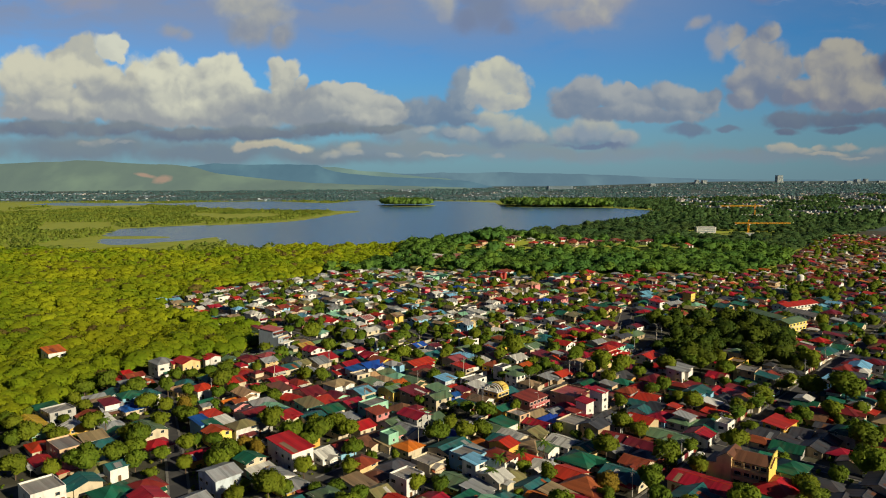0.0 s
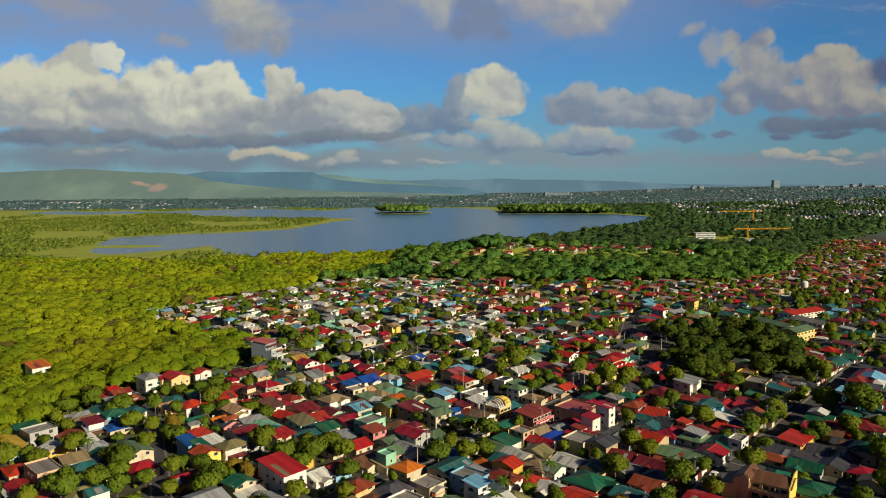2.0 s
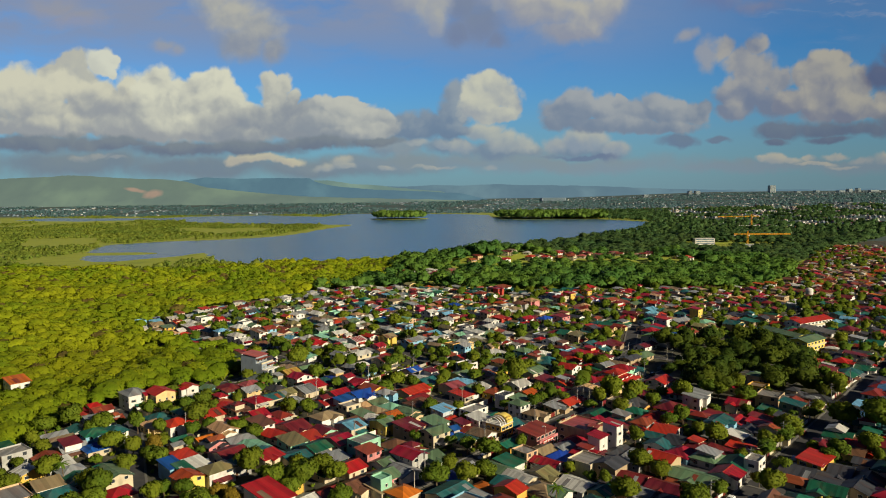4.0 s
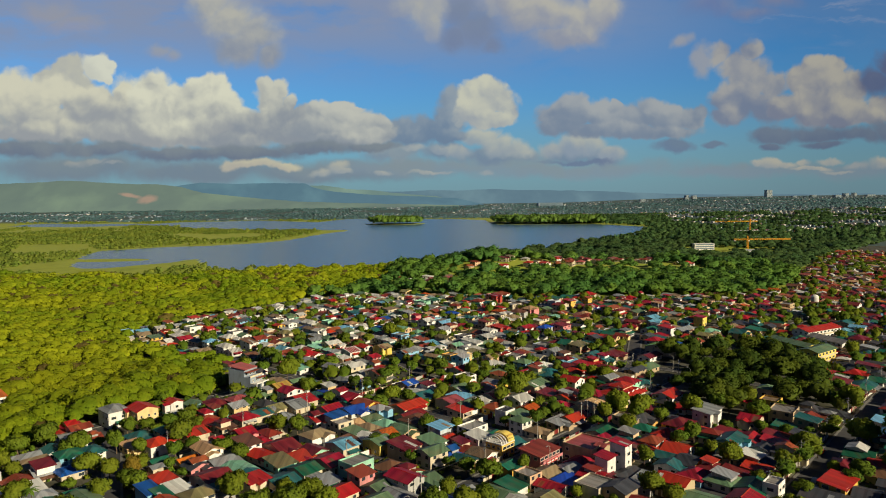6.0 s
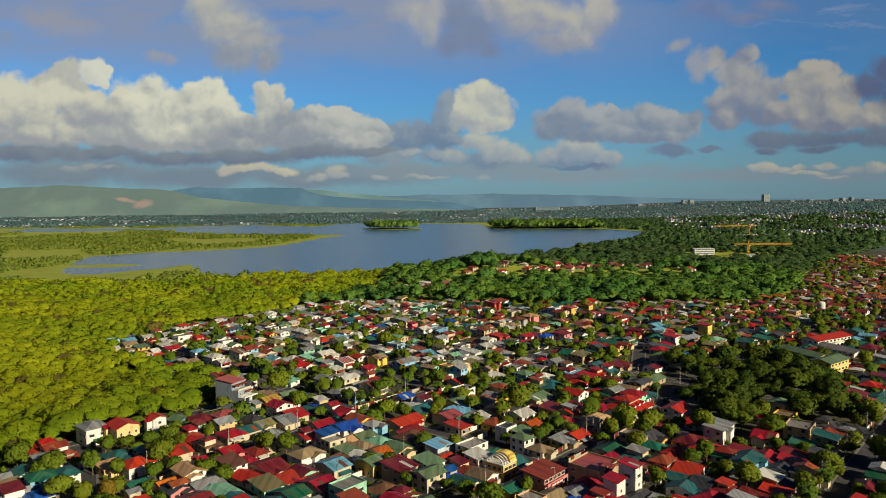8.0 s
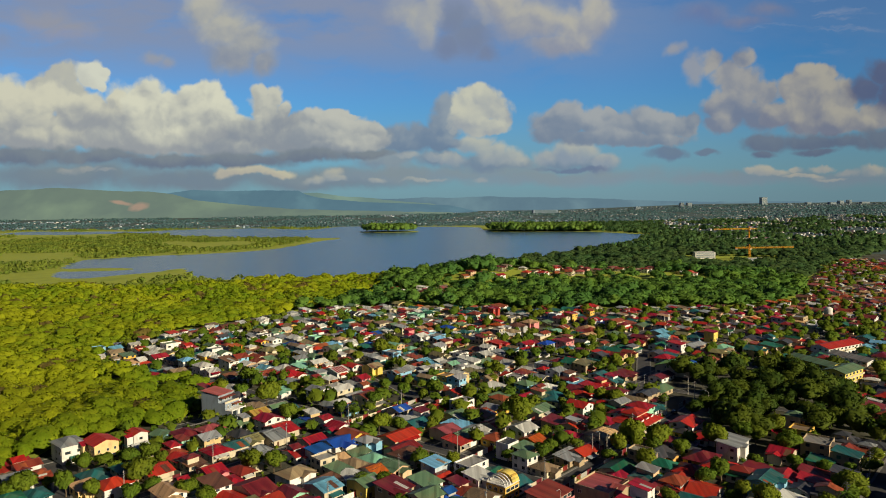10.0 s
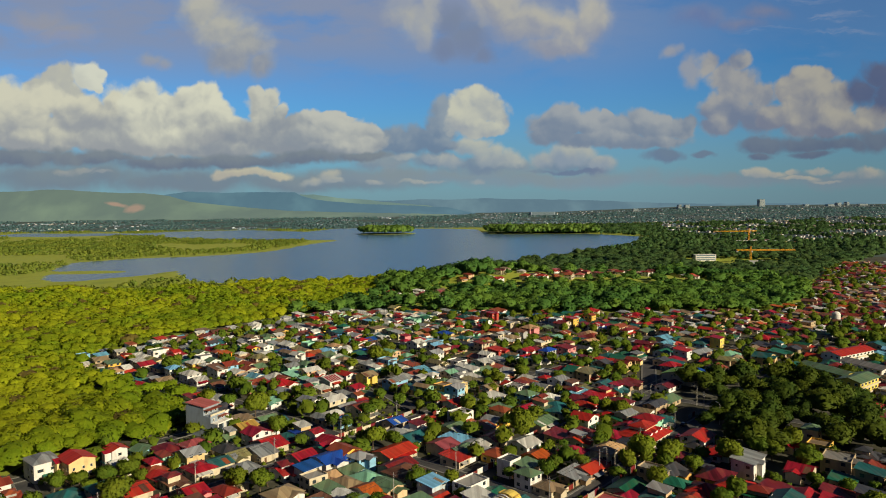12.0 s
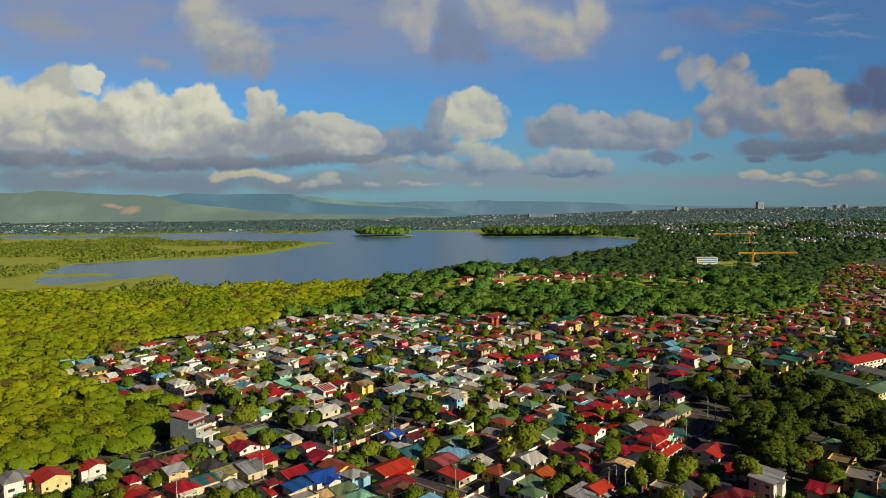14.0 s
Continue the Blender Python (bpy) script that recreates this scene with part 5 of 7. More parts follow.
def cream_house(x, y):
    """Two-storey cream house, red gabled roof, arched window over a pillared porch."""
    ob = landmark("house", x, y, -90, 10, 10, "two-storey cream house with a red gabled roof and porch")
    walls, top, peak = shell("gx", 11, 9.5, 7.6)
    part("wall", flat_mesh("wall", *walls, WALL["buff"]), None, ob)
    part("roof", flat_mesh("roof", *top, ROOF["red"]), None, ob, "bright red sheet roof")
    for yy in (-3.0, 0.4, 3.2):
        glaze(ob, 2, 5.52, yy, 4.4, 90)
        glaze(ob, 0, 5.52, yy, 1.0, 90)
    for xx in (-3, 0.5, 3.5):
        glaze(ob, 0, xx, -4.77, 4.2, 0)
        glaze(ob, 0, xx, -4.77, 1.0, 0)
    block(ob, "porch_roof", 5.55, -4.5, 2.7, 7.6, 4.5, 2.9, WALL["white"])
    for yy in (-4.2, -1.4, 1.4, 4.2):
        block(ob, "porch_pillar", 7.2, yy - 0.15, -0.1, 7.5, yy + 0.15, 2.7, WALL["white"])
    block(ob, "balcony_rail", 7.45, -4.5, 2.9, 7.55, 4.5, 3.7, WALL["white"])
    (wv, wf), (rv, rf), _ = shell("gx", 5.0, 5.0, 6.9)
    part("wing_wall", flat_mesh("wing_wall", wv, wf, WALL["buff"]), None, ob, "", pose(-3.5, -4.0, 0, 0, 0, 90))
    part("wing_roof", flat_mesh("wing_roof", rv, rf, ROOF["red"]), None, ob, "", pose(-3.5, -4.0, 0, 0, 0, 90))


def balcony_house(x, y):
    """Three-storey tan house: a solid gabled wing beside long balconies under a dark brown roof."""
    ob = landmark("house", x, y, -85, 21, 16, "three-storey tan house with balconies and a dark brown roof")
    (wv, wf), (rv, rf), _ = shell("gx", 11, 9, 9.4, 0.9)
    part("wall", flat_mesh("wall", wv, wf, WALL["buff"]), None, ob, "", pose(3.05, 0, 0))
    part("roof", flat_mesh("roof", rv, rf, ROOF["brown"]), None, ob, "dark brown sheet roof", pose(3.05, 0, 0))
    line = [(-10.5, -0.2), (-10.5, 7.0), (-7.2, 7.2), (-7.2, 9.0), (-4.0, 11.2), (-2.52, 10.3), (-2.52, -0.2)]
    n = len(line)
    vs = [(px, -6.2, pz) for px, pz in line] + [(px, 3.5, pz) for px, pz in line]
    part("wing_wall", flat_mesh("wing_wall", vs, [tuple(range(n)), tuple(range(2 * n - 1, n - 1, -1))] + [(i, i + n, (i + 1) % n + n, (i + 1) % n) for i in range(n)], WALL["buff"]), None, ob, "plain tan gabled wall")
    for (x0, z0), (x1, z1) in (((-7.4, 8.95), (-4.0, 11.3)), ((-4.0, 11.3), (-2.0, 10.1)), ((-10.8, 7.05), (-7.22, 7.3))):
        top = [(x0, -6.1, z0), (x1, -6.1, z1), (x1, 3.8, z1), (x0, 3.8, z0)]
        part("wing_roof", flat_mesh("wing_roof", [(q0, q1, q2 + 0.02) for q0, q1, q2 in top] + [(q0, q1, q2 + 0.18) for q0, q1, q2 in top], box_parts(0, 0, 0, 1, 1, 1)[1], ROOF["brown"]), None, ob)
    for k in range(3):
        z = 0.3 + 3.0 * k
        if k:
            block(ob, "balcony", -2.4, -6.1, z - 0.2, 8.5, -4.52, z, WALL["buff"])
            block(ob, "balcony_rail", -2.4, -6.2, z, 8.5, -6.1, z + 1.0, WALL["buff"])
        for i in range(4):
            glaze(ob, 1, -0.9 + i * 2.7, -4.52, z + 0.9, 0)
    for i in range(4):
        block(ob, "balcony_post", -2.3 + i * 3.5, -6.09, -0.1, -2.05 + i * 3.5, -5.85, 9.0, WALL["buff"])
    side = [(8.62, -6.3, -0.2), (8.62, 4.6, -0.2), (8.62, 4.6, 12.0), (8.62, 0.4, 12.0), (8.62, -4.6, 9.6), (8.62, -6.3, 9.6)]
    n = len(side)
    vs = side + [(px + 0.35, py, pz) for px, py, pz in side]
    part("gable_screen", flat_mesh("gable_screen", vs, [tuple(range(n - 1, -1, -1)), tuple(range(n, 2 * n))] + [(i, (i + 1) % n, (i + 1) % n + n, i + n) for i in range(n)], WALL["yellow"]), None, ob, "bright yellow end wall")
    block(ob, "window_slit", 8.98, -1.0, 2.2, 9.0, 0.0, 4.0, GLASS)


def tiered_house(x, y):
    """Wide house under a red hipped roof in two tiers with dormers."""
    ob = landmark("house", x, y, 0, 15, 14, "wide house under a bright red two-tiered hipped roof")
    walls, top, peak = shell("hip", 18, 16, 3.6, 0.9)
    part("wall", flat_mesh("wall", *walls, WALL["cream"]), None, ob)
    part("roof", flat_mesh("roof", *top, ROOF["red"]), None, ob, "bright red tiled roof")
    (wv, wf), (rv, rf), _ = shell("hip", 9.5, 7.5, 3.4, 0.7)
    part("upper_wall", flat_mesh("upper_wall", wv, wf, WALL["cream"]), None, ob, "", pose(0, 0.5, 3.4))
    part("upper_roof", flat_mesh("upper_roof", rv, rf, ROOF["red"]), None, ob, "", pose(0, 0.5, 3.4))
    for k in range(3):
        (wv, wf), (rv, rf), _ = shell("gx", 3.0, 2.4, 1.3, 0.25)
        spot = pose(-5.0 + k * 4.6, -4.6, 3.9, 0, 0, 90)
        part("dormer_wall", flat_mesh("dormer_wall", wv, wf, WALL["white"]), None, ob, "", spot)
        part("dormer_roof", flat_mesh("dormer_roof", rv, rf, ROOF["red"]), None, ob, "", spot)
    for xx in (-6, -2, 2, 6):
        glaze(ob, 1, xx, -8.02, 1.0, 0)
        glaze(ob, 1, -9.02, xx * 0.9, 1.0, -90)


def vaulted_house(x, y):
    """Yellow house whose roof terrace stands half under a barrel vault, half under bare white arches."""
    ob = landmark("house", x, y, 0, 8, 8, "two-storey yellow house with a barrel vault and white arches")
    block(ob, "wall", -4, -4, -0.2, 4, 4, 5.4, WALL["amber"])
    block(ob, "terrace", -4.2, -4.2, 5.41, 4.2, 4.2, 5.65, WALL["white"], "pale terrace slab")
    span, n = 3.9, 10

    def vault(x0, x1, thick):
        vs = []
        for xx in (x0, x1):
            for r in (span, span - thick):
                vs += [(xx, -r * math.cos(math.pi * k / n), 5.6 + 0.75 * r * math.sin(math.pi * k / n)) for k in range(n + 1)]
        m = n + 1
        fs = []
        for k in range(n):
            fs += [(k, k + 1, 2 * m + k + 1, 2 * m + k), (m + k, 3 * m + k, 3 * m + k + 1, m + k + 1), (k, m + k, m + k + 1, k + 1), (2 * m + k, 2 * m + k + 1, 3 * m + k + 1, 3 * m + k)]
        return vs, fs + [(0, 2 * m, 3 * m, m), (n, m + n, 3 * m + n, 2 * m + n)]

    part("vault", flat_mesh("vault", *vault(0.4, 4.2, 0.2), WALL["yellow"]), None, ob, "bright yellow barrel vault")
    block(ob, "upper_wall", 0.8, -3.2, 5.66, 3.9, 3.2, 7.9, WALL["amber"])
    for k in range(3):
        part("arch", flat_mesh("arch", *vault(-4.1 + 1.5 * k, -3.7 + 1.5 * k, 0.35), WALL["white"]), None, ob, "white concrete arch")
    for q in (-2.4, 0, 2.4):
        glaze(ob, 1, q, -4.02, 3.4, 0)
        glaze(ob, 0, -4.02, q, 3.4, -90)
        glaze(ob, 0, q, -4.02, 0.9, 0)


def shop_house(x, y):
    """Pink two-storey shop building: balcony along the street, a long red sign board, a red sheet roof."""
    ob = landmark("house", x, y, 0, 13, 9, "pink two-storey shop building with a red sign board")
    walls, top, _ = shell("low", 13, 9, 5.4)
    part("wall", flat_mesh("wall", *walls, WALL["pink"]), None, ob)
    part("roof", flat_mesh("roof", *top, ROOF["rust"]), None, ob, "rusty red sheet roof")
    block(ob, "balcony", -6.4, -5.9, 2.8, 6.4, -4.52, 3.0, WALL["pink"])
    block(ob, "balcony_rail", -6.4, -5.9, 3.01, 6.4, -5.8, 3.9, WALL["pink"])
    board = block(ob, "sign_board", -4.5, -6.02, 2.2, 3.0, -5.92, 3.5, WALL["red"], "red sign board with pale bars")
    for k, (x0, x1) in enumerate(((-4.0, -1.6), (-1.2, 0.4), (0.8, 2.6))):
        part("sign_bar", flat_mesh("sign_bar", *box_parts(x0, -6.06, 2.6, x1, -6.022, 3.1), WALL["white"]), None, board)
    for k in range(5):
        block(ob, "post", -6.3 + 3.1 * k, -5.88, -0.1, -6.1 + 3.1 * k, -5.7, 2.8, WALL["white"])
        glaze(ob, 1, -5.2 + 2.6 * k, -4.52, 3.6, 0)
        glaze(ob, 1, -5.2 + 2.6 * k, -4.52, 0.8, 0)
    for q in (-2.5, 0.5, 2.8):
        glaze(ob, 0, -6.52, q, 3.6, -90)


vaulted_house(20.2, 311.8)
shop_house(34.5, 302.2)
stepped_house(-103.6, 401.0)
cream_house(-137.5, 353.1)
balcony_house(97.5, 227.8)
tiered_house(86.2, 384.4)

# ---- the rest of the town fills its blocks ----
ROOF_MIX = ["red"] * 7 + ["maroon"] * 2 + ["rust"] * 3 + ["green"] * 5 + ["teal"] * 5 + ["sage"] * 6 + ["grey"] * 7 + ["brown"] * 2 + ["tan"] * 4 + ["white"] * 4 + ["blue", "skyblue", "olive", "olive", "slate", "orange", "peach", "mint"]
# EDGE_MIX is darker, its colours also standing in for shade along the eastern edge
EDGE_MIX = ["maroon"] * 5 + ["slate"] * 5 + ["brown"] * 2 + ["green"] * 4 + ["red"] * 5 + ["teal"] * 2 + ["rust"] * 2 + ["tan", "skyblue"]
WARM_MIX = ["rust"] * 5 + ["tan"] * 3 + ["peach"] * 3 + ["red"] * 2 + ["orange"] * 2 + ["white"] * 2 + ["brown"] * 3 + ["maroon"] * 3 + ["grey", "sage"]
DARK_MIX = ["slate"] * 3 + ["teal"] * 3 + ["green"] * 3 + ["blue"] + ["maroon"] * 5 + ["brown"] + ["red"] * 11 + ["maroon", "tan", "sage", "olive", "grey", "slate", "skyblue"]
DIM_WALLS = ["tan"] * 4 + ["grey"] * 2 + ["cream"] * 3 + ["ochre", "peach", "greyblue", "white", "white", "white", "buff"]
WALL_MIX = ["cream"] * 6 + ["white"] * 7 + ["tan", "grey", "grey", "peach", "mint", "skyblue", "pink", "amber", "buff"]
PALE_MIX = ["grey"] * 4 + ["white"] * 6 + ["tan"] * 3 + ["rust"] * 3 + ["sage"] * 2 + ["brown", "skyblue", "mint", "teal", "red", "peach", "olive"]
TREE_SPOTS = []


def clear_of(x, y, need):
    for hx, hy, hw, hd in HOUSES:
        if abs(hx - x) < 16 and abs(hy - y) < 16:
            r, s = along(x - hx, y - hy)
            if abs(r) < hw / 2 + need and abs(s) < hd / 2 + need:
                return False
    return True


def is_town(x, y):
    return wood_edge(y) + 4 < x and y < town_end(x) - 3 and y > 165 and not in_grove(x, y) and abs(x) < 0.78 * y + 30


GARDEN = []


def garden_tree(x, y, size):
    GARDEN.append((x, y, size))


garden_tree(-72, 396, 1)
garden_tree(-34, 416, 1.5)
garden_tree(-42, 401, 1)
garden_tree(-48, 402, 1.2)
garden_tree(-87, 418, 1.3)
garden_tree(-116, 440, 1.3)
garden_tree(-105, 435, 1.3)
garden_tree(-108, 463, 1.4)
garden_tree(-20, 431, 1.3)
garden_tree(-10, 426, 1.2)
garden_tree(-4, 434, 1.2)
garden_tree(19, 417, 1.2)
garden_tree(14, 421, 1.1)
garden_tree(35, 381, 1.5)
garden_tree(-28, 378, 1)
garden_tree(-19, 378, 1)
garden_tree(-33, 381, 1)
garden_tree(-6, 400, 0.8)
garden_tree(58, 411, 0.9)
garden_tree(68, 411, 0.9)
garden_tree(78, 418, 1.2)
garden_tree(75, 430, 1)
garden_tree(91, 430, 1)
garden_tree(77, 360, 0.8)
garden_tree(53, 351, 1)
garden_tree(83, 348, 0.9)
garden_tree(94, 348, 0.8)
garden_tree(128, 357, 1.4)
garden_tree(142, 368, 1.3)
garden_tree(124, 360, 1.4)
garden_tree(-162, 512, 1.5)
garden_tree(-69, 506, 1.1)
garden_tree(-58, 493, 1.2)
garden_tree(-34, 554, 1)
garden_tree(-25, 561, 1)
garden_tree(-39, 531, 1.1)
garden_tree(-83, 565, 0.9)
garden_tree(-57, 563, 0.9)
garden_tree(83, 554, 0.9)
garden_tree(47, 487, 1)
garden_tree(32, 477, 0.9)
garden_tree(17, 559, 1.1)
garden_tree(-80, 241, 1.1)
garden_tree(-67, 219, 0.85)
garden_tree(-53, 214, 0.75)
garden_tree(-36, 215, 1)
garden_tree(-34, 228, 1)
garden_tree(-43, 216, 0.8)
garden_tree(-124, 227, 1.6)
garden_tree(-117, 236, 1.1)
garden_tree(-134, 227, 1)
garden_tree(-116, 272, 0.9)
garden_tree(-132, 316, 1.1)
garden_tree(-122, 290, 1.1)
garden_tree(-55, 274, 1)
garden_tree(-45, 268, 1.1)
garden_tree(-39, 263, 0.9)
garden_tree(-72, 335, 0.9)
garden_tree(-64, 335, 0.9)
garden_tree(-0, 270, 1)
garden_tree(-29, 318, 1)
garden_tree(-21, 318, 1)
garden_tree(-14, 302, 1)
garden_tree(75, 330, 1.3)
garden_tree(100, 305, 0.9)
garden_tree(52, 259, 1.1)
garden_tree(67, 270, 0.9)
garden_tree(75, 239, 1.2)
garden_tree(63, 217, 1.2)
garden_tree(121, 290, 0.8)
garden_tree(131, 297, 0.9)
garden_tree(140, 304, 0.9)
garden_tree(117, 270, 0.8)
garden_tree(104, 259, 0.8)
garden_tree(-3, 216, 1.1)
garden_tree(-11, 216, 0.9)
garden_tree(-159, 256, 1)
garden_tree(-164, 251, 1.1)
garden_tree(-108, 279, 1)
garden_tree(-143, 268, 1.1)
garden_tree(-147, 227, 1.1)
garden_tree(-149, 312, 1.0)
garden_tree(-91, 232, 1)
garden_tree(-115, 246, 0.9)
garden_tree(163, 314, 1.3)
garden_tree(174, 306, 1.9)
garden_tree(169, 286, 1.4)
garden_tree(157, 284, 1.0)
garden_tree(151, 252, 1.5)
garden_tree(139, 229, 1.4)
garden_tree(126, 224, 1.0)
garden_tree(241, 456, 1.4)
garden_tree(195, 388, 1.1)
garden_tree(184, 356, 1.3)
garden_tree(184, 403, 1.1)
garden_tree(295, 557, 1.3)
fill = random.Random(21)


def clear_of_trees(x, y):
    return all(abs(x - tx) + abs(y - ty) > 2.5 + 2.2 * ts for tx, ty, ts in GARDEN)


SPECS = []
r = 80.0
while r < 1300:
    s = -560.0
    wide = fill.uniform(6.5, 9.5)
    while s < 560:
        deep = fill.uniform(7.0, 11.0)
        x, y = plan(r + wide / 2 + fill.uniform(-0.7, 0.7), s + deep / 2)
        s += deep + fill.uniform(0.0, 0.8)
        if not is_town(x, y):
            continue
        gap = road_gap(x, y)
        far_off = y > town_end(np.float64(250)) or y > 790
        if not clear_of_trees(x, y) or not off_school(x, y, 5.0):
            continue
        if gap < 3.9 or not clear_of(x, y, 2.8):
            if gap > 0.8 and clear_of(x, y, 1.2) and fill.random() < 0.55:
                TREE_SPOTS.append((x, y))
            continue
        if fill.random() < (0.25 if far_off else 0.30 if x < -0.36 * y else 0.38 if x > 140 and y > 480 else 0.12 if y < 340 and x > -60 else 0.27):
            TREE_SPOTS.append((x, y))
            continue
        tall = fill.random() < 0.17
        h = fill.uniform(4.8, 5.8) if tall else fill.uniform(2.4, 3.1)
        kind = fill.choice(("gx", "gx", "gy", "gy", "hip", "hip", "low", "flat" if tall else "low"))
        if fill.random() < (0.5 if x > 50 else 0.3):
            wide_by = 1.5 if x > 50 else 1.25
        else:
            wide_by = 1.0
        roof = fill.choice(WARM_MIX if x > 230 and y > 620 else EDGE_MIX if x > 0.36 * y else DARK_MIX if (55 < x < 150 and 390 < y < 560) or (x > 50 and y < 390) else PALE_MIX if y > 400 and x < 70 - (y - 400) * 0.2 and fill.random() < 0.6 else ROOF_MIX) if kind != "flat" else "concrete"
        spec = (x, y, (wide - fill.uniform(-0.3, 1.0)) * wide_by, deep - fill.uniform(-0.3, 0.9), h, kind, roof, fill.choice(DIM_WALLS if x > 50 and fill.random() < 0.7 else WALL_MIX), fill.uniform(-5, 5))
        SPECS.append(spec)
        HOUSES.append((x, y, spec[2], spec[3]))
    r += wide + fill.uniform(0.0, 0.7)
SPECS.sort(key=lambda q: q[1])
for k, spec in enumerate(SPECS):
    HOUSES.remove((spec[0], spec[1], spec[2], spec[3]))
    if k < 172:
        house(*spec)
    elif k < 200:
        house(*spec, few=True, annex=False)
    else:
        far_house(*spec)
# pockets of houses inside the wood by the lake
for cx, cy, count, spread in ((-24, 850, 14, 34), (60, 925, 10, 40), (125, 944, 16, 50), (215, 965, 26, 70), (312, 943, 4, 18)):
    for k in range(count):
        x, y = cx + fill.uniform(-1, 1) * spread, cy + fill.uniform(-1, 1) * min(spread * 0.6, 26)
        if clear_of(x, y, 4.5):
            far_house(x, y, fill.uniform(8, 12), fill.uniform(8, 11), fill.choice((2.8, 3.2, 5.2)), fill.choice(("gx", "gy", "hip", "low")),
                      fill.choice(("red", "rust", "rust", "pink", "white", "maroon", "tan")), fill.choice(("white", "cream", "peach")), fill.uniform(-20, 20))
join_far_houses()

# yards: trodden earth and concrete under the town
cell, yard_v, yard_f = 10.0, [], []
for i in range(-50, 110):
    for j in range(12, 130):
        x, y = i * cell, j * cell
        if wood_edge(y) - 6 < x and y < town_end(np.float64(x)) + 4 and abs(x) < 0.85 * y + 60:
            o = len(yard_v)
            yard_v += [(x - 5, y - 5, 0.04), (x + 5, y - 5, 0.04), (x + 5, y + 5, 0.04), (x - 5, y + 5, 0.04)]
            yard_f.append((o, o + 1, o + 2, o + 3))
yard_bm = bmesh.new()
yard_me = flat_mesh("yard_ground", yard_v, yard_f, material("trodden_earth", (0.058, 0.056, 0.036), 0.95, 0.5, 0.10, 1.2, (0.13, 0.125, 0.11), 0.7, own=0.0, bump=0.3))
yard_bm.from_mesh(yard_me)
bmesh.ops.remove_doubles(yard_bm, verts=yard_bm.verts, dist=0.01)
yard_bm.to_mesh(yard_me)
yard_bm.free()
tagged(new("yard_ground", yard_me), "trodden earth and concrete yards between the houses", "ground", kind="structure")

# ---- trees ----
def crown_points(seed, count, leaf, lobes=7, flat_by=0.75, lift=0.0, segs=9, rings=5, loose=0.16):
    """A crown of about unit radius: leafy sprays on the skin of many uneven lobes, over a lobed inner mass. Vertices, faces (a triangle repeats its first corner), and the soft normals."""
    g = np.random.default_rng(seed)
    cen = g.normal(size=(lobes, 3))
    cen /= np.linalg.norm(cen, axis=1)[:, None]
    cen[:, 2] = np.where(g.random(lobes) < 0.75, np.abs(cen[:, 2]), cen[:, 2])
    cen = cen * g.uniform(0.34, 0.74, (lobes, 1)) * (1, 1, flat_by)
    rad = g.uniform(0.20, 0.46, lobes)
    cen, rad = np.vstack([cen, [[g.uniform(-0.1, 0.1), g.uniform(-0.1, 0.1), 0.05]]]), np.append(rad, 0.52)
    which = g.choice(len(rad), count, p=rad**2 / (rad**2).sum())
    way = g.normal(size=(count, 3))
    way[:, 2] = np.abs(way[:, 2]) - 0.35
    way /= np.linalg.norm(way, axis=1)[:, None]
    c = cen[which] + way * (rad[which] * g.uniform(1 - 0.75 * loose, 1 + loose, count))[:, None]
    face = way + g.normal(size=(count, 3)) * 0.45
    face /= np.linalg.norm(face, axis=1)[:, None]
    t = np.cross(face, g.normal(size=(count, 3)))
    t /= np.linalg.norm(t, axis=1)[:, None]
    b = np.cross(face, t)
    size = leaf * g.uniform(0.5, 1.4, (count, 1))
    v = np.stack([c - t * size - b * size * 0.5, c + t * size - b * size * 0.5, c + b * size * 1.2 + face * size * 0.3], 1).reshape(-1, 3)
    soft = way * 0.7 + c * 0.5 + g.normal(size=(count, 3)) * 0.18 + (0, 0, lift)
    soft = np.repeat(soft / np.linalg.norm(soft, axis=1)[:, None], 3, axis=0)
    q = np.arange(count * 3).reshape(-1, 3)
    quads = np.column_stack([q, q[:, 0]])
    th = math.pi * np.arange(1, rings) / rings
    ph = 2 * math.pi * np.arange(segs) / segs
    ways = [(math.sin(i) * math.cos(j), math.sin(i) * math.sin(j), math.cos(i)) for i in th for j in ph] + [(0, 0, 1), (0, 0, -1)]
    ways = np.array(ways)
    dot = ways @ cen.T
    room = rad**2 - (cen**2).sum(1) + dot**2
    reach = np.where(room > 0, dot + np.sqrt(np.maximum(room, 0)), 0.0)
    win = reach.argmax(1)
    skin = ways * np.maximum(reach.max(1), 0.3)[:, None]
    core_n = skin - cen[win] + skin * 0.4 + (0, 0, lift)
    core_v = skin * g.uniform(0.86, 0.98, (len(skin), 1))
    o, core_f = len(v), []
    for i in range(rings - 2):
        for j in range(segs):
            core_f.append((o + i * segs + j, o + (i + 1) * segs + j, o + (i + 1) * segs + (j + 1) % segs, o + i * segs + (j + 1) % segs))
    top, bot = o + len(core_v) - 2, o + len(core_v) - 1
    for j in range(segs):
        core_f.append((top, o + j, o + (j + 1) % segs, top))
        core_f.append((bot, o + (rings - 2) * segs + (j + 1) % segs, o + (rings - 2) * segs + j, bot))
    return np.vstack([v, core_v]), np.vstack([quads, np.array(core_f)]), np.vstack([soft, core_n / np.linalg.norm(core_n, axis=1)[:, None]])


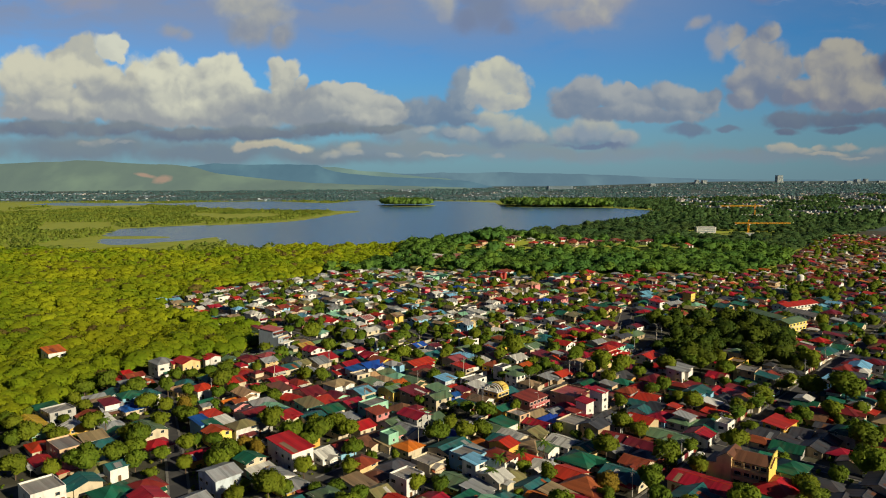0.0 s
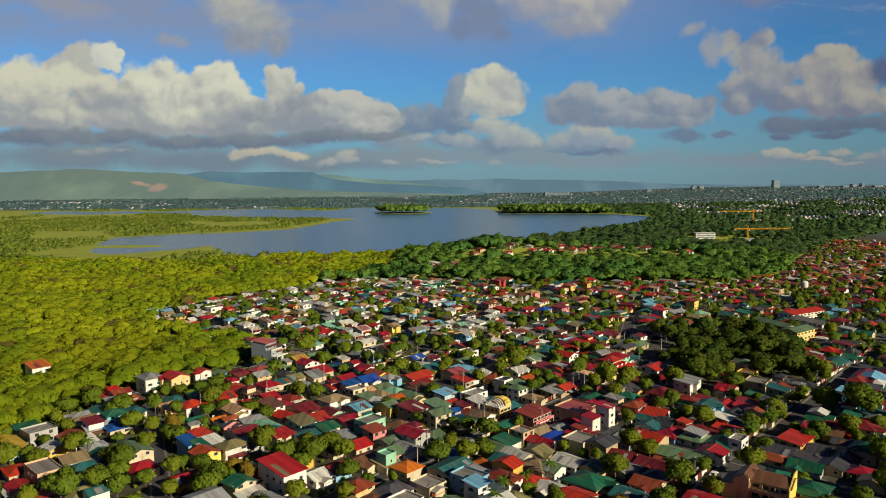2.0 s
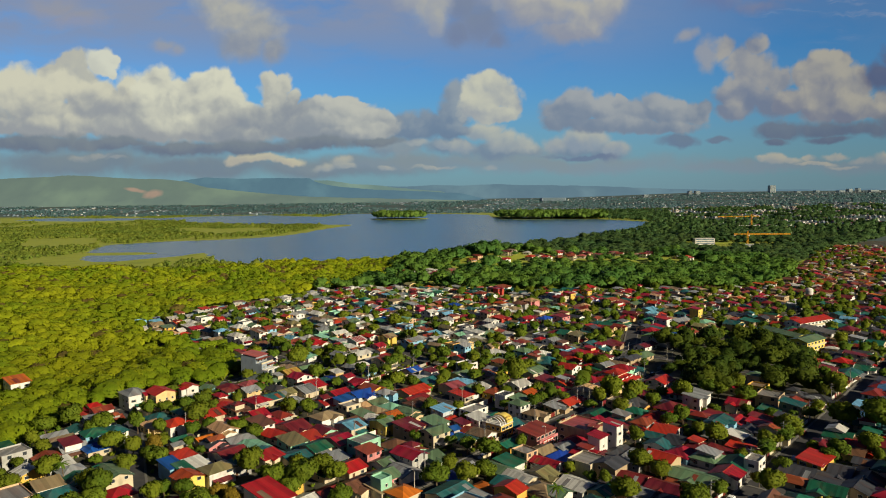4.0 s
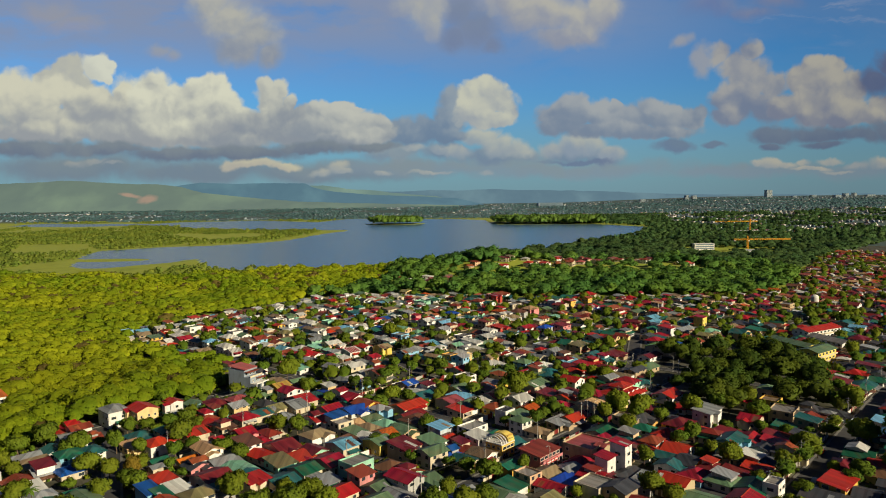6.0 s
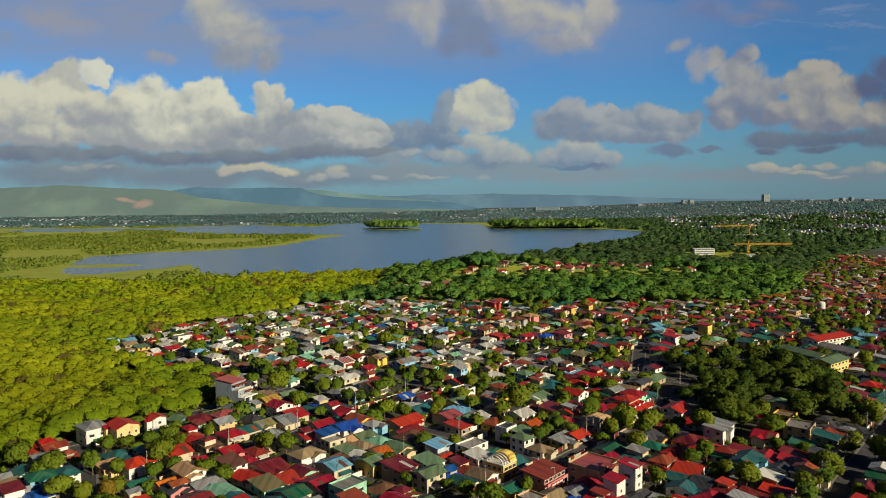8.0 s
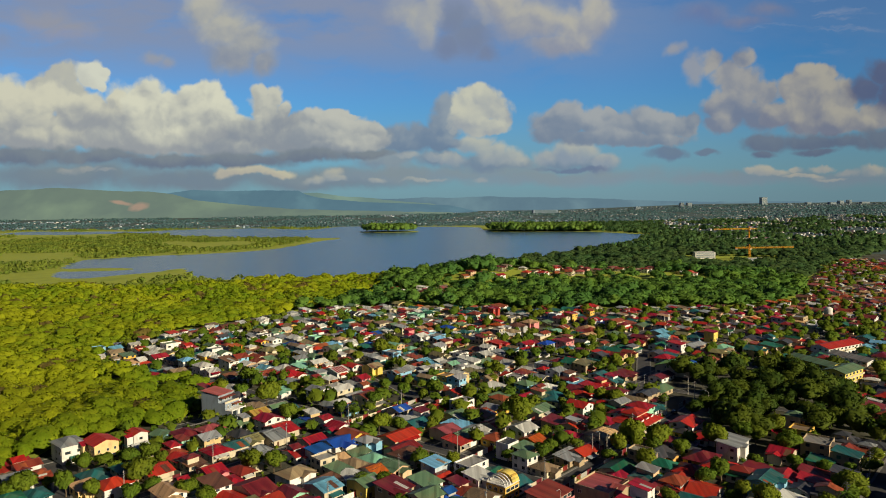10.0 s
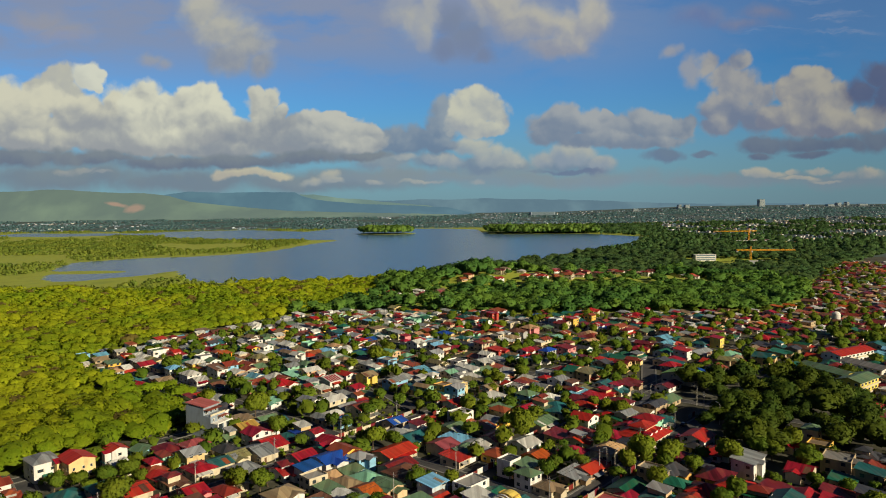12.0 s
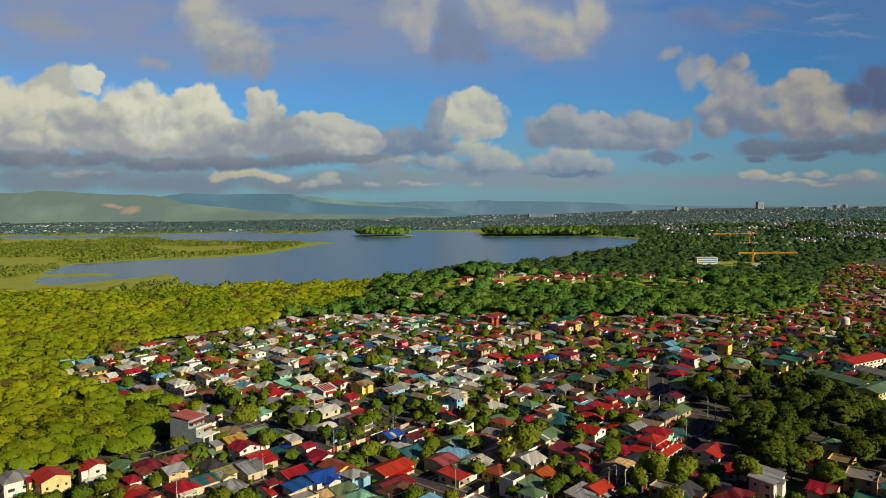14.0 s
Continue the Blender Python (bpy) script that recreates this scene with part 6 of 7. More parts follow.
def quick_mesh(name, verts, quads, normals, mat, tint):
    """Many faces at once; a face whose last corner repeats the first is a triangle. The normals make a crown shade as one soft mass."""
    tri = quads[:, 0] == quads[:, 3]
    loops = np.where(tri, 3, 4)
    flat = quads.ravel()[np.stack([np.ones_like(tri), np.ones_like(tri), np.ones_like(tri), ~tri], 1).ravel()]
    me = bpy.data.meshes.new(name)
    me.vertices.add(len(verts))
    me.vertices.foreach_set("co", verts.astype(np.float32).ravel())
    me.loops.add(len(flat))
    me.loops.foreach_set("vertex_index", flat.astype(np.int32))
    me.polygons.add(len(quads))
    me.polygons.foreach_set("loop_start", np.concatenate([[0], np.cumsum(loops)[:-1]]).astype(np.int32))
    me.update(calc_edges=True)
    me.polygons.foreach_set("use_smooth", np.ones(len(quads), dtype=bool))
    me.normals_split_custom_set_from_vertices(normals.astype(np.float32))
    at = me.attributes.new("tint", "FLOAT", "POINT")
    at.data.foreach_set("value", np.broadcast_to(tint, len(verts)).astype(np.float32))
    me.materials.append(mat)
    return me


def trunk_mesh(name, height, radius, seed):
    """A tapered, slightly bent trunk with three limbs."""
    g = random.Random(seed)
    bm = bmesh.new()

    def limb(a, b, r0, r1, sides=6):
        a, b = Vector(a), Vector(b)
        mid = (a + b) / 2 + Vector((g.uniform(-1, 1), g.uniform(-1, 1), 0)) * (b - a).length * 0.06
        rings = []
        for p, r in ((a, r0), (mid, (r0 + r1) / 2), (b, r1)):
            rings.append([bm.verts.new(p + Vector((math.cos(k * 2 * math.pi / sides), math.sin(k * 2 * math.pi / sides), 0)) * r) for k in range(sides)])
        for u, v in zip(rings, rings[1:]):
            for k in range(sides):
                bm.faces.new((u[k], u[(k + 1) % sides], v[(k + 1) % sides], v[k]))

    fork = height * 0.55
    limb((0, 0, -0.2), (0, 0, fork), radius, radius * 0.7)
    for k in range(3):
        an = k * 2.1 + g.random()
        limb((0, 0, fork - 0.1), (math.cos(an) * height * 0.25, math.sin(an) * height * 0.25, height * 0.95), radius * 0.55, radius * 0.2)
    me = bpy.data.meshes.new(name)
    bm.to_mesh(me)
    bm.free()
    me.materials.append(BARK)
    return me


TREES = []
for k in range(7):
    hgt, wid = (6.5, 7.5, 8.5, 6.0, 9.5, 7.0, 7.0)[k], (3.0, 3.6, 4.2, 2.6, 4.6, 3.3, 3.6)[k]
    tree = new("tree")
    tagged(tree, ("round green broadleaf tree beside the houses", "spreading green mango tree between roofs", "large leafy shade tree over the street",
                  "small bushy green tree in a yard", "tall dark green shade tree", "yellowish green leafy garden tree", "rust-brown leafed tree beside the street")[k], "tree", "trees among the houses")
    part("trunk", trunk_mesh("trunk", hgt * 0.6, 0.22, k), None, tree)
    v, q, nrm = crown_points(100 + k, 1500, 0.085, 14 + k % 3 * 2, 0.8, 0.15, 14, 8)
    v = v * (wid * 1.1, wid * 1.1, wid) + (0, 0, hgt * 0.56)
    part("crown", quick_mesh("crown", v, q, nrm, LEAF, 0.15 + 0.15 * k if k < 6 else 1.22), None, tree)
    TREES.append(tree)


def plant(x, y, k, size):
    t = copy_thing(TREES[k], pose(x, y, 0, 0, 0, fill.uniform(0, 360)))
    t.scale = (size, size, size * fill.uniform(0.95, 1.25))
    return t


def palm_frond():
    """One drooping frond with a folded blade."""
    vs, fs = [], []
    for k in range(7):
        t = k / 6
        x, z, w = 3.0 * t, 0.9 * t - 1.9 * t * t, 0.42 * math.sin(math.pi * (0.15 + 0.85 * t)) + 0.03
        vs += [(x, -w, z - 0.18 * w), (x, 0, z + 0.05), (x, w, z - 0.18 * w)]
        if k:
            o = 3 * k
            fs += [(o - 3, o - 2, o + 1, o), (o - 2, o - 1, o + 2, o + 1)]
    return flat_mesh("frond", vs, fs, LEAF)


FROND = palm_frond()


def palm(x, y, high):
    ob = new("palm_tree")
    ob.matrix_world = pose(x, y, 0, 0, 0, fill.uniform(0, 360))
    tagged(ob, "slender coconut palm with drooping fronds among roofs", "palm", "palms")
    vs, fs, sides = [], [], 6
    for k in range(5):
        t = k / 4
        for i in range(sides):
            an = i * 2 * math.pi / sides
            vs.append((0.5 * t * t + math.cos(an) * (0.20 - 0.08 * t), math.sin(an) * (0.20 - 0.08 * t), -0.2 + (high + 0.2) * t))
    fs = [(k * sides + i, k * sides + (i + 1) % sides, (k + 1) * sides + (i + 1) % sides, (k + 1) * sides + i) for k in range(4) for i in range(sides)]
    part("trunk", flat_mesh("trunk", vs, fs, BARK), None, ob)
    for k in range(13):
        part("frond", FROND, None, ob, "", pose(0.5, 0, high, 0, fill.uniform(-35, 25), k * 360 / 13 + fill.uniform(-8, 8)))


for x, y, high in ((17, 229, 8), (24, 231, 9), (33, 243, 8), (128, 295, 7), (115, 278, 7), (13, 221, 7), (10, 559, 9), (30, 558, 9), (-135, 265, 8), (138, 305, 7)):
    palm(x, y, high)
TREE_SPOTS.sort(key=lambda p: p[1])
planted = 0
for x, y, size in GARDEN:
    plant(x, y, fill.randrange(6), size)
    planted += 1
TREES[6].matrix_basis = pose(-75.7, 249.1, 0)
for x, y, size in ((-69.7, 244.1, 0.9), (-114.1, 291.0, 1.0), (50.4, 218.0, 1.1)):
    plant(x, y, 6, size)
TOWN_TREES = []
for k in range(17):
    x, y = plan(205 + k * 11 + fill.uniform(-3, 3), 97 + 6.2)
    if clear_of(x, y, 1.0):
        plant(x, y, fill.randrange(6), fill.uniform(0.55, 0.85))
        planted += 1
for x, y in TREE_SPOTS:
    if road_gap(x, y) < 0.4:
        continue
    if planted < 290:
        plant(x, y, fill.randrange(6), fill.uniform(0.65, 1.35))
        planted += 1
    else:
        TOWN_TREES.append((x, y))
for k, (x, y) in enumerate(((-96, 255), (-113, 284))):
    TREES[k].matrix_basis = pose(x, y, 0)
for k, (x, y) in enumerate(((-88, 312), (-50, 405), (84, 412), (28, 455))):
    TREES[k + 2].matrix_basis = pose(x, y, 0)


# ---- woods: uncountable, so joined ----
def wood(name, spots, sizes, lift, kinds, mat, label, tints, tall=1.0, roll=0.0):
    """Crowns at the spots as one mesh."""
    g = np.random.default_rng(len(spots))
    vs, qs, ns, ts, o = [], [], [], [], 0
    pick = g.integers(0, len(kinds), len(spots))
    for (x, y, z), size, k, tn in zip(spots, sizes, pick, tints):
        v, q, nrm = kinds[k]
        an = g.uniform(0, 6.283)
        c, s = math.cos(an), math.sin(an)
        spin = np.array([[c, s, 0], [-s, c, 0], [0, 0, 1]])
        ns.append(nrm @ spin)
        wv = v @ spin * (size, size, size * g.uniform(0.85, 1.2) * tall) + (x, y, z + size * lift + roll * noise.noise(Vector((x * 0.022, y * 0.022, 6.0))))
        vs.append(wv)
        qs.append(q + o)
        ts.append(np.full(len(v), tn))
        o += len(v)
    ob = new(name, quick_mesh(name, np.vstack(vs), np.vstack(qs), np.vstack(ns), mat, np.concatenate(ts)))
    return tagged(ob, label, "woodland", kind="stuff")


g0 = np.random.default_rng(5)


def patchy(pts, seed, low=0.0, high=1.0, odd=0.03):
    """A tint for each tree that drifts over the wood, with odd ones out."""
    out = []
    for x, y in pts:
        t = min(1.0, max(0.0, low + (high - low) * (0.5 + 0.9 * noise.noise(Vector((x * 0.011, y * 0.011, seed))) + g0.uniform(-0.3, 0.3))))
        dry = g0.random() < odd + 0.35 * max(0.0, noise.noise(Vector((x * 0.02, y * 0.02, seed + 9))) - 0.45)
        out.append(1.3 if dry else t)
    return out


def scatter(x0, x1, y0, y1, step, test, jitter=0.45):
    xs, ys = np.meshgrid(np.arange(x0, x1, step), np.arange(y0, y1, step))
    pts = np.stack([xs.ravel(), ys.ravel()], 1) + g0.uniform(-jitter, jitter, (xs.size, 2)) * step
    return [p for p in pts.tolist() if test(*p)]


def spots3(pts, up=0.0):
    return [(x, y, float(rise(np.float64(x), np.float64(y))) + up) for x, y in pts]


FINE = [crown_points(k, 600, 0.088, 15, 0.66, 0.5, 11, 6) for k in range(6)]
WILD = [crown_points(80 + k, 380, 0.078, 17, 0.66, 0.8, 12, 7, 0.11) for k in range(6)]
WILD_MIDDLE = [crown_points(120 + k, 120, 0.12, 13, 0.62, 0.8, 9, 6, 0.11) for k in range(6)]
MIDDLE = [crown_points(20 + k, 140, 0.16, 12, 0.62, 0.6, 9, 5) for k in range(6)]
SPARSE = [crown_points(60 + k, 64, 0.17, 9, 0.58, 0.8, 8, 5, 0.08) for k in range(5)]
COARSE = [crown_points(40 + k, 20, 0.34, 6, 0.6, 0.5, 6, 4, 0.10) for k in range(4)]
FLECK = [crown_points(50 + k, 8, 0.45, 4, 0.6, 0.5, 5, 3, 0.10) for k in range(4)]


def west_wood(x, y):
    return -0.80 * y - 40 < x < wood_edge(y) + 4 and blob(x, y, -219, 367, 9, 9) < 0 and clear_of(x, y, 2.4) and road_gap(x, y) > 1.5


near_pts = scatter(-420, -95, 170, 450, 5.6, west_wood)
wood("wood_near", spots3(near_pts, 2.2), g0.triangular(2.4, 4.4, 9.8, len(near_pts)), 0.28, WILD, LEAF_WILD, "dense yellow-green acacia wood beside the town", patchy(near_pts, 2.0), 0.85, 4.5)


def west_far(x, y):
    return y > 450 and west_wood(x, y) and wet(x, y) < -6 and (x > -255 or y < 925 + 50 * noise.noise(Vector((x * 0.012, 3.0, 1.0))) + 0.25 * max(0, -420 - x))


mid_pts = scatter(-620, -40, 450, 760, 6.7, west_far)
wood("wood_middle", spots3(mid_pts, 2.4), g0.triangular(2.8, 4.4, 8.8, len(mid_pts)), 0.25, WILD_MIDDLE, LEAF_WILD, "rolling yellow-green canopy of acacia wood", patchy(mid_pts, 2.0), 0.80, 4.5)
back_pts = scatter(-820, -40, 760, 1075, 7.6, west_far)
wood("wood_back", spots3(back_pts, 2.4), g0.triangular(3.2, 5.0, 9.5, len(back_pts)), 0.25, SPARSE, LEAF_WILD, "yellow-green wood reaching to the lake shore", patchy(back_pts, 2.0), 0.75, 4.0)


POCKETS = ((-24, 828, 54, 46), (60, 902, 62, 44), (125, 918, 72, 48), (215, 930, 95, 52), (312, 918, 36, 38), (485, 1212, 85, 52), (770, 1740, 70, 40))


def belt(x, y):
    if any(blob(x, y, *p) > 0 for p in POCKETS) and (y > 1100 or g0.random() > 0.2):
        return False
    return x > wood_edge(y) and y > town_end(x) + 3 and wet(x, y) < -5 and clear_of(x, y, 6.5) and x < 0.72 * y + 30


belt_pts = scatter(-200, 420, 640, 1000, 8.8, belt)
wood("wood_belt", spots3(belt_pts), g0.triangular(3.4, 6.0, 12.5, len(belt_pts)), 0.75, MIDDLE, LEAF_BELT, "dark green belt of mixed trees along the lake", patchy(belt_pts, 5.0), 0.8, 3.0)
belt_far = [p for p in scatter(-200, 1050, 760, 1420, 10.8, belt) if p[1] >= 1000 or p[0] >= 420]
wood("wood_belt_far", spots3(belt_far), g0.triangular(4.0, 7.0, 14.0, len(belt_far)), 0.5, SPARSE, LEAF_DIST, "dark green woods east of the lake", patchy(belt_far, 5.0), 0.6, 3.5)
grove_pts = scatter(100, 250, 340, 510, 7.6, lambda x, y: in_grove(x, y) and clear_of(x, y, 4.0) and road_gap(x, y) > 2 and not (118 < x < 140 and 440 < y < 462) and noise.noise(Vector((x * 0.05, y * 0.05, 3.0))) > -0.30)
wood("grove", spots3(grove_pts), g0.triangular(3.6, 5.5, 8.8, len(grove_pts)), 1.0, FINE, LEAF_GROVE, "dark shady grove of tall trees round the school", g0.uniform(0, 0.9, len(grove_pts)))
wood("town_trees", spots3(TOWN_TREES), g0.triangular(2.2, 3.4, 6.4, len(TOWN_TREES)), 0.9, SPARSE, LEAF, "leafy trees among the farther houses", g0.uniform(0, 0.8, len(TOWN_TREES)))

bush_pts = [p for p in scatter(-190, 260, 205, 560, 4.6, lambda x, y: is_town(x, y) and clear_of(x, y, 0.2) and road_gap(x, y) > 0.9) if g0.random() < 0.62]
wood("yard_bushes", spots3(bush_pts), g0.triangular(0.5, 0.9, 2.1, len(bush_pts)), 0.45, [crown_points(160 + k, 36, 0.24, 6, 0.9, 0.2, 5, 4) for k in range(4)], LEAF, "low green bushes in the yards between houses", g0.uniform(0, 1, len(bush_pts)))


def near_x(y):
    return interp(y, 1075, -330, 1400, -640, 1500, -560, 1640, -410, 1850, -365, 2100, -350, 3000, -330)


def shore_land(x, y):
    """Scrub of the peninsula and the western plain, thinning out to open marsh."""
    if wet(x, y) > -14 or abs(x) > 0.75 * y + 60:
        return False
    n = noise.noise(Vector((x * 0.005, y * 0.003, 1.0)))
    if y < 1075:
        return x < -255 and n > -0.02
    return x < near_x(y) and n > 0.02 - 0.25 * (1600 < y < 2300 and x > -1100)


marsh_pts = scatter(-2300, -250, 900, 3000, 13, shore_land)
wood("wood_marsh", spots3(marsh_pts), g0.triangular(1.8, 3.5, 8.0, len(marsh_pts)), 0.4, COARSE, LEAF_MARSH, "low green scrub and trees on the marshy shore", patchy(marsh_pts, 2.0))
isle_pts = scatter(-290, 540, 2320, 2620, 10, lambda x, y: blob(x, y, -175, 2500, 101, 85) > 0.10 or (170 < x < 520 and wet(x, y) < -9 and y < far_shore(x) + 190))
wood("wood_isles", spots3(isle_pts), g0.uniform(9.0, 16.0, len(isle_pts)), 1.1, COARSE, LEAF_ISLE, "round wooded islets in the lake", g0.uniform(0, 0.6, len(isle_pts)))


def east_land(x, y):
    return 1420 < y and wet(x, y) < -8 and blob(x, y, 770, 1730, 80, 45) < 0 and x > interp(y, 1420, 250, 1668, 440, 2100, 590, 3000, 300) and x < 0.72 * y + 50 and noise.noise(Vector((x * 0.008, y * 0.004, 4.0))) > (-0.6 if y < 1750 else -0.25 if x < 760 else 0.06)


east_pts = scatter(200, 2300, 1420, 3100, 21, east_land)
wood("wood_east", spots3(east_pts), g0.uniform(6.0, 11.5, len(east_pts)), 0.5, COARSE, LEAF_DIST, "woods between the lake and the city", g0.uniform(0, 0.8, len(east_pts)))
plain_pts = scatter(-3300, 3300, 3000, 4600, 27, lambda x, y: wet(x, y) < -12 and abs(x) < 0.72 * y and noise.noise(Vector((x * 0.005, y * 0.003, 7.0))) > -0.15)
wood("wood_plain", spots3(plain_pts), g0.uniform(5.0, 11.0, len(plain_pts)), 0.2, FLECK, LEAF_HAZE, "scattered far trees among the city's houses", g0.uniform(0, 1, len(plain_pts)), 0.55)


# ---- far city ----
def far_city(name, count, x0, x1, y0, y1, size, mats, label, keep, seed):
    """Far houses as one mesh: boxes with pitched tops."""
    g = np.random.default_rng(seed)
    vs, fs, mi = [], [], []
    for _ in range(count):
        x, y = g.uniform(x0, x1), g.uniform(y0, y1)
        if not keep(x, y):
            continue
        z = float(rise(np.float64(x), np.float64(y)))
        w, d, h = g.uniform(0.6, 1.8) * size, g.uniform(0.5, 1.2) * size, g.uniform(0.28, 0.52) * size
        o, c, s = len(vs), math.cos(GRID), math.sin(GRID)
        for px, py, pz in ((-w, -d, -2), (w, -d, -2), (w, d, -2), (-w, d, -2), (-w, -d, h), (w, -d, h), (w, d, h), (-w, d, h), (-w, 0, h * 1.2), (w, 0, h * 1.2)):
            vs.append((x + (px * c - py * s) / 2, y + (px * s + py * c) / 2, z + pz))
        fs += [tuple(o + i for i in f) for f in ((0, 1, 5, 4), (1, 2, 6, 9, 5), (2, 3, 7, 6), (3, 0, 4, 8, 7), (4, 5, 9, 8), (6, 7, 8, 9))]
        k = g.integers(0, len(mats[1]))
        wl = g.integers(0, len(mats[0]))
        mi += [wl] * 4 + [len(mats[0]) + k] * 2
    me = bpy.data.meshes.new(name)
    me.from_pydata(vs, [], fs)
    for m in (*mats[0], *mats[1]):
        me.materials.append(m)
    me.polygons.foreach_set("material_index", mi)
    return tagged(new(name, me), label, "city", kind="stuff")


# distance haze is mixed into these wall and roof colours, bluer and flatter
HAZE_WALL = [material("hazed_far_wall_" + k, c, 0.9, 0.1, 0.05, 0.3, bump=0.0) for k, c in (("pale", (0.22, 0.28, 0.34)), ("grey", (0.13, 0.19, 0.24)), ("blue", (0.10, 0.165, 0.225)))]
HAZE_ROOF = [material("hazed_far_roof_" + k, c, 0.9, 0.1, 0.05, 0.3, bump=0.0) for k, c in (("grey", (0.18, 0.24, 0.29)), ("slate", (0.12, 0.18, 0.22)), ("rust", (0.21, 0.19, 0.18)), ("green", (0.11, 0.19, 0.18)), ("pale", (0.24, 0.29, 0.33)))]
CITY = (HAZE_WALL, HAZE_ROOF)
CITY_EAST = ([WALL["cream"], WALL["grey"], WALL["white"], HAZE_WALL[1]], [ROOF[k] for k in ("rust", "brown", "grey", "tan", "maroon", "sage")] + HAZE_ROOF)
far_city("far_city_plain", 7000, -3300, 3300, 3150, 4700, 7.5, CITY, "far city houses under the hills in haze-pale colours",
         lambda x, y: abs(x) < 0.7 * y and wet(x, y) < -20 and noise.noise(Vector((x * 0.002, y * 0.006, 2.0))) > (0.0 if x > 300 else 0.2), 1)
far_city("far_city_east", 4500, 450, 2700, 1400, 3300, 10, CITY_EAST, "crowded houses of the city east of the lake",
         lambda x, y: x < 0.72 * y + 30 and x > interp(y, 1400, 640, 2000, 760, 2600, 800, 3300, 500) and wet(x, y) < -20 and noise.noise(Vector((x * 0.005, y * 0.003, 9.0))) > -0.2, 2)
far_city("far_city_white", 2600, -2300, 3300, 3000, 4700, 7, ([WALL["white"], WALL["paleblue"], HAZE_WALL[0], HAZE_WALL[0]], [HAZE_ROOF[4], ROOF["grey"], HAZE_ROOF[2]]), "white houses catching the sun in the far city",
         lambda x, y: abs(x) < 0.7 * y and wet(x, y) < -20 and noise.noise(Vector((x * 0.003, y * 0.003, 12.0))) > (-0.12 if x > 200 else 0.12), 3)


# ---- school by the grove ----
def school(x, y, turn, long, deep, floors, wall, roof, label):
    """A long school block: gallery storeys with posts, windows, a gabled sheet roof."""
    ob = new("school_building")
    ob.matrix_world = pose(x, y, 0, 0, 0, math.degrees(GRID) + turn)
    tagged(ob, label, "school")
    h = floors * 3.2
    walls, top, _ = shell("gx", long, deep, h, 0.9)
    part("wall", flat_mesh("wall", *walls, WALL[wall]), None, ob)
    part("roof", flat_mesh("roof", *top, ROOF[roof]), None, ob)
    for f in range(floors):
        for side in (-1, 1):
            part("gallery_rail", flat_mesh("gallery_rail", *box_parts(-long / 2, side * (deep / 2 + 0.9) - 0.06, f * 3.2 + 0.1, long / 2, side * (deep / 2 + 0.9) + 0.06, f * 3.2 + 1.0), WALL["cream"]), None, ob)
            for k in range(int(long // 4)):
                ring, panes = WINDOWS[1]
                m = pose(-long / 2 + 2 + k * 4, side * (deep / 2 + 0.02), f * 3.2 + 1.1, 0, 0, 0 if side < 0 else 180)
                win = part("window", ring, None, ob, "", m)
                part("pane", panes[0], None, win)
        for k in range(int(deep // 3.5)):
            ring, panes = WINDOWS[0]
            win = part("window", ring, None, ob, "", pose(-long / 2 - 0.02, -deep / 2 + 2 + k * 3.5, f * 3.2 + 1.1, 0, 0, -90))
            part("pane", panes[0], None, win)
    return ob


for block in SCHOOLS:
    school(*block)


# ---- street furniture ----
def tube(bm, a, b, r0, r1, sides=6):
    a, b = Vector(a), Vector(b)
    q = (b - a).to_track_quat("Z", "Y")
    rings = [[bm.verts.new(p + q @ Vector((math.cos(k * 2 * math.pi / sides) * r, math.sin(k * 2 * math.pi / sides) * r, 0))) for k in range(sides)] for p, r in ((a, r0), (b, r1))]
    for k in range(sides):
        bm.faces.new((rings[0][k], rings[0][(k + 1) % sides], rings[1][(k + 1) % sides], rings[1][k]))
    bm.faces.new(rings[0][::-1])
    bm.faces.new(rings[1])


def bm_mesh(name, build, mat):
    bm = bmesh.new()
    build(bm)
    bmesh.ops.recalc_face_normals(bm, faces=bm.faces)
    me = bpy.data.meshes.new(name)
    bm.to_mesh(me)
    bm.free()
    me.materials.append(mat)
    return me


POLE_MESH = bm_mesh("shaft", lambda bm: tube(bm, (0, 0, -0.3), (0, 0, 9.5), 0.17, 0.10, 8), POLE)
ARM_MESH = flat_mesh("crossarm", *box_parts(-1.1, -0.06, 8.7, 1.1, 0.06, 8.85), STEEL)
LOW_ARM_MESH = flat_mesh("crossarm", *box_parts(-0.8, -0.06, 7.8, 0.8, 0.06, 7.93), STEEL)
CAN_MESH = bm_mesh("transformer", lambda bm: tube(bm, (0.35, 0, 6.7), (0.35, 0, 7.6), 0.24, 0.24, 8), STEEL)


def utility_pole(x, y, turn, can):
    ob = new("utility_pole")
    ob.matrix_world = pose(x, y, 0, 0, 0, turn)
    tagged(ob, "grey concrete utility pole with crossarms and cables" + (" and a transformer" if can else ""), "pole", "utility poles along the streets")
    part("shaft", POLE_MESH, None, ob)
    part("crossarm", ARM_MESH, None, ob)
    part("crossarm", LOW_ARM_MESH, None, ob)
    if can:
        part("transformer", CAN_MESH, None, ob)
    return ob


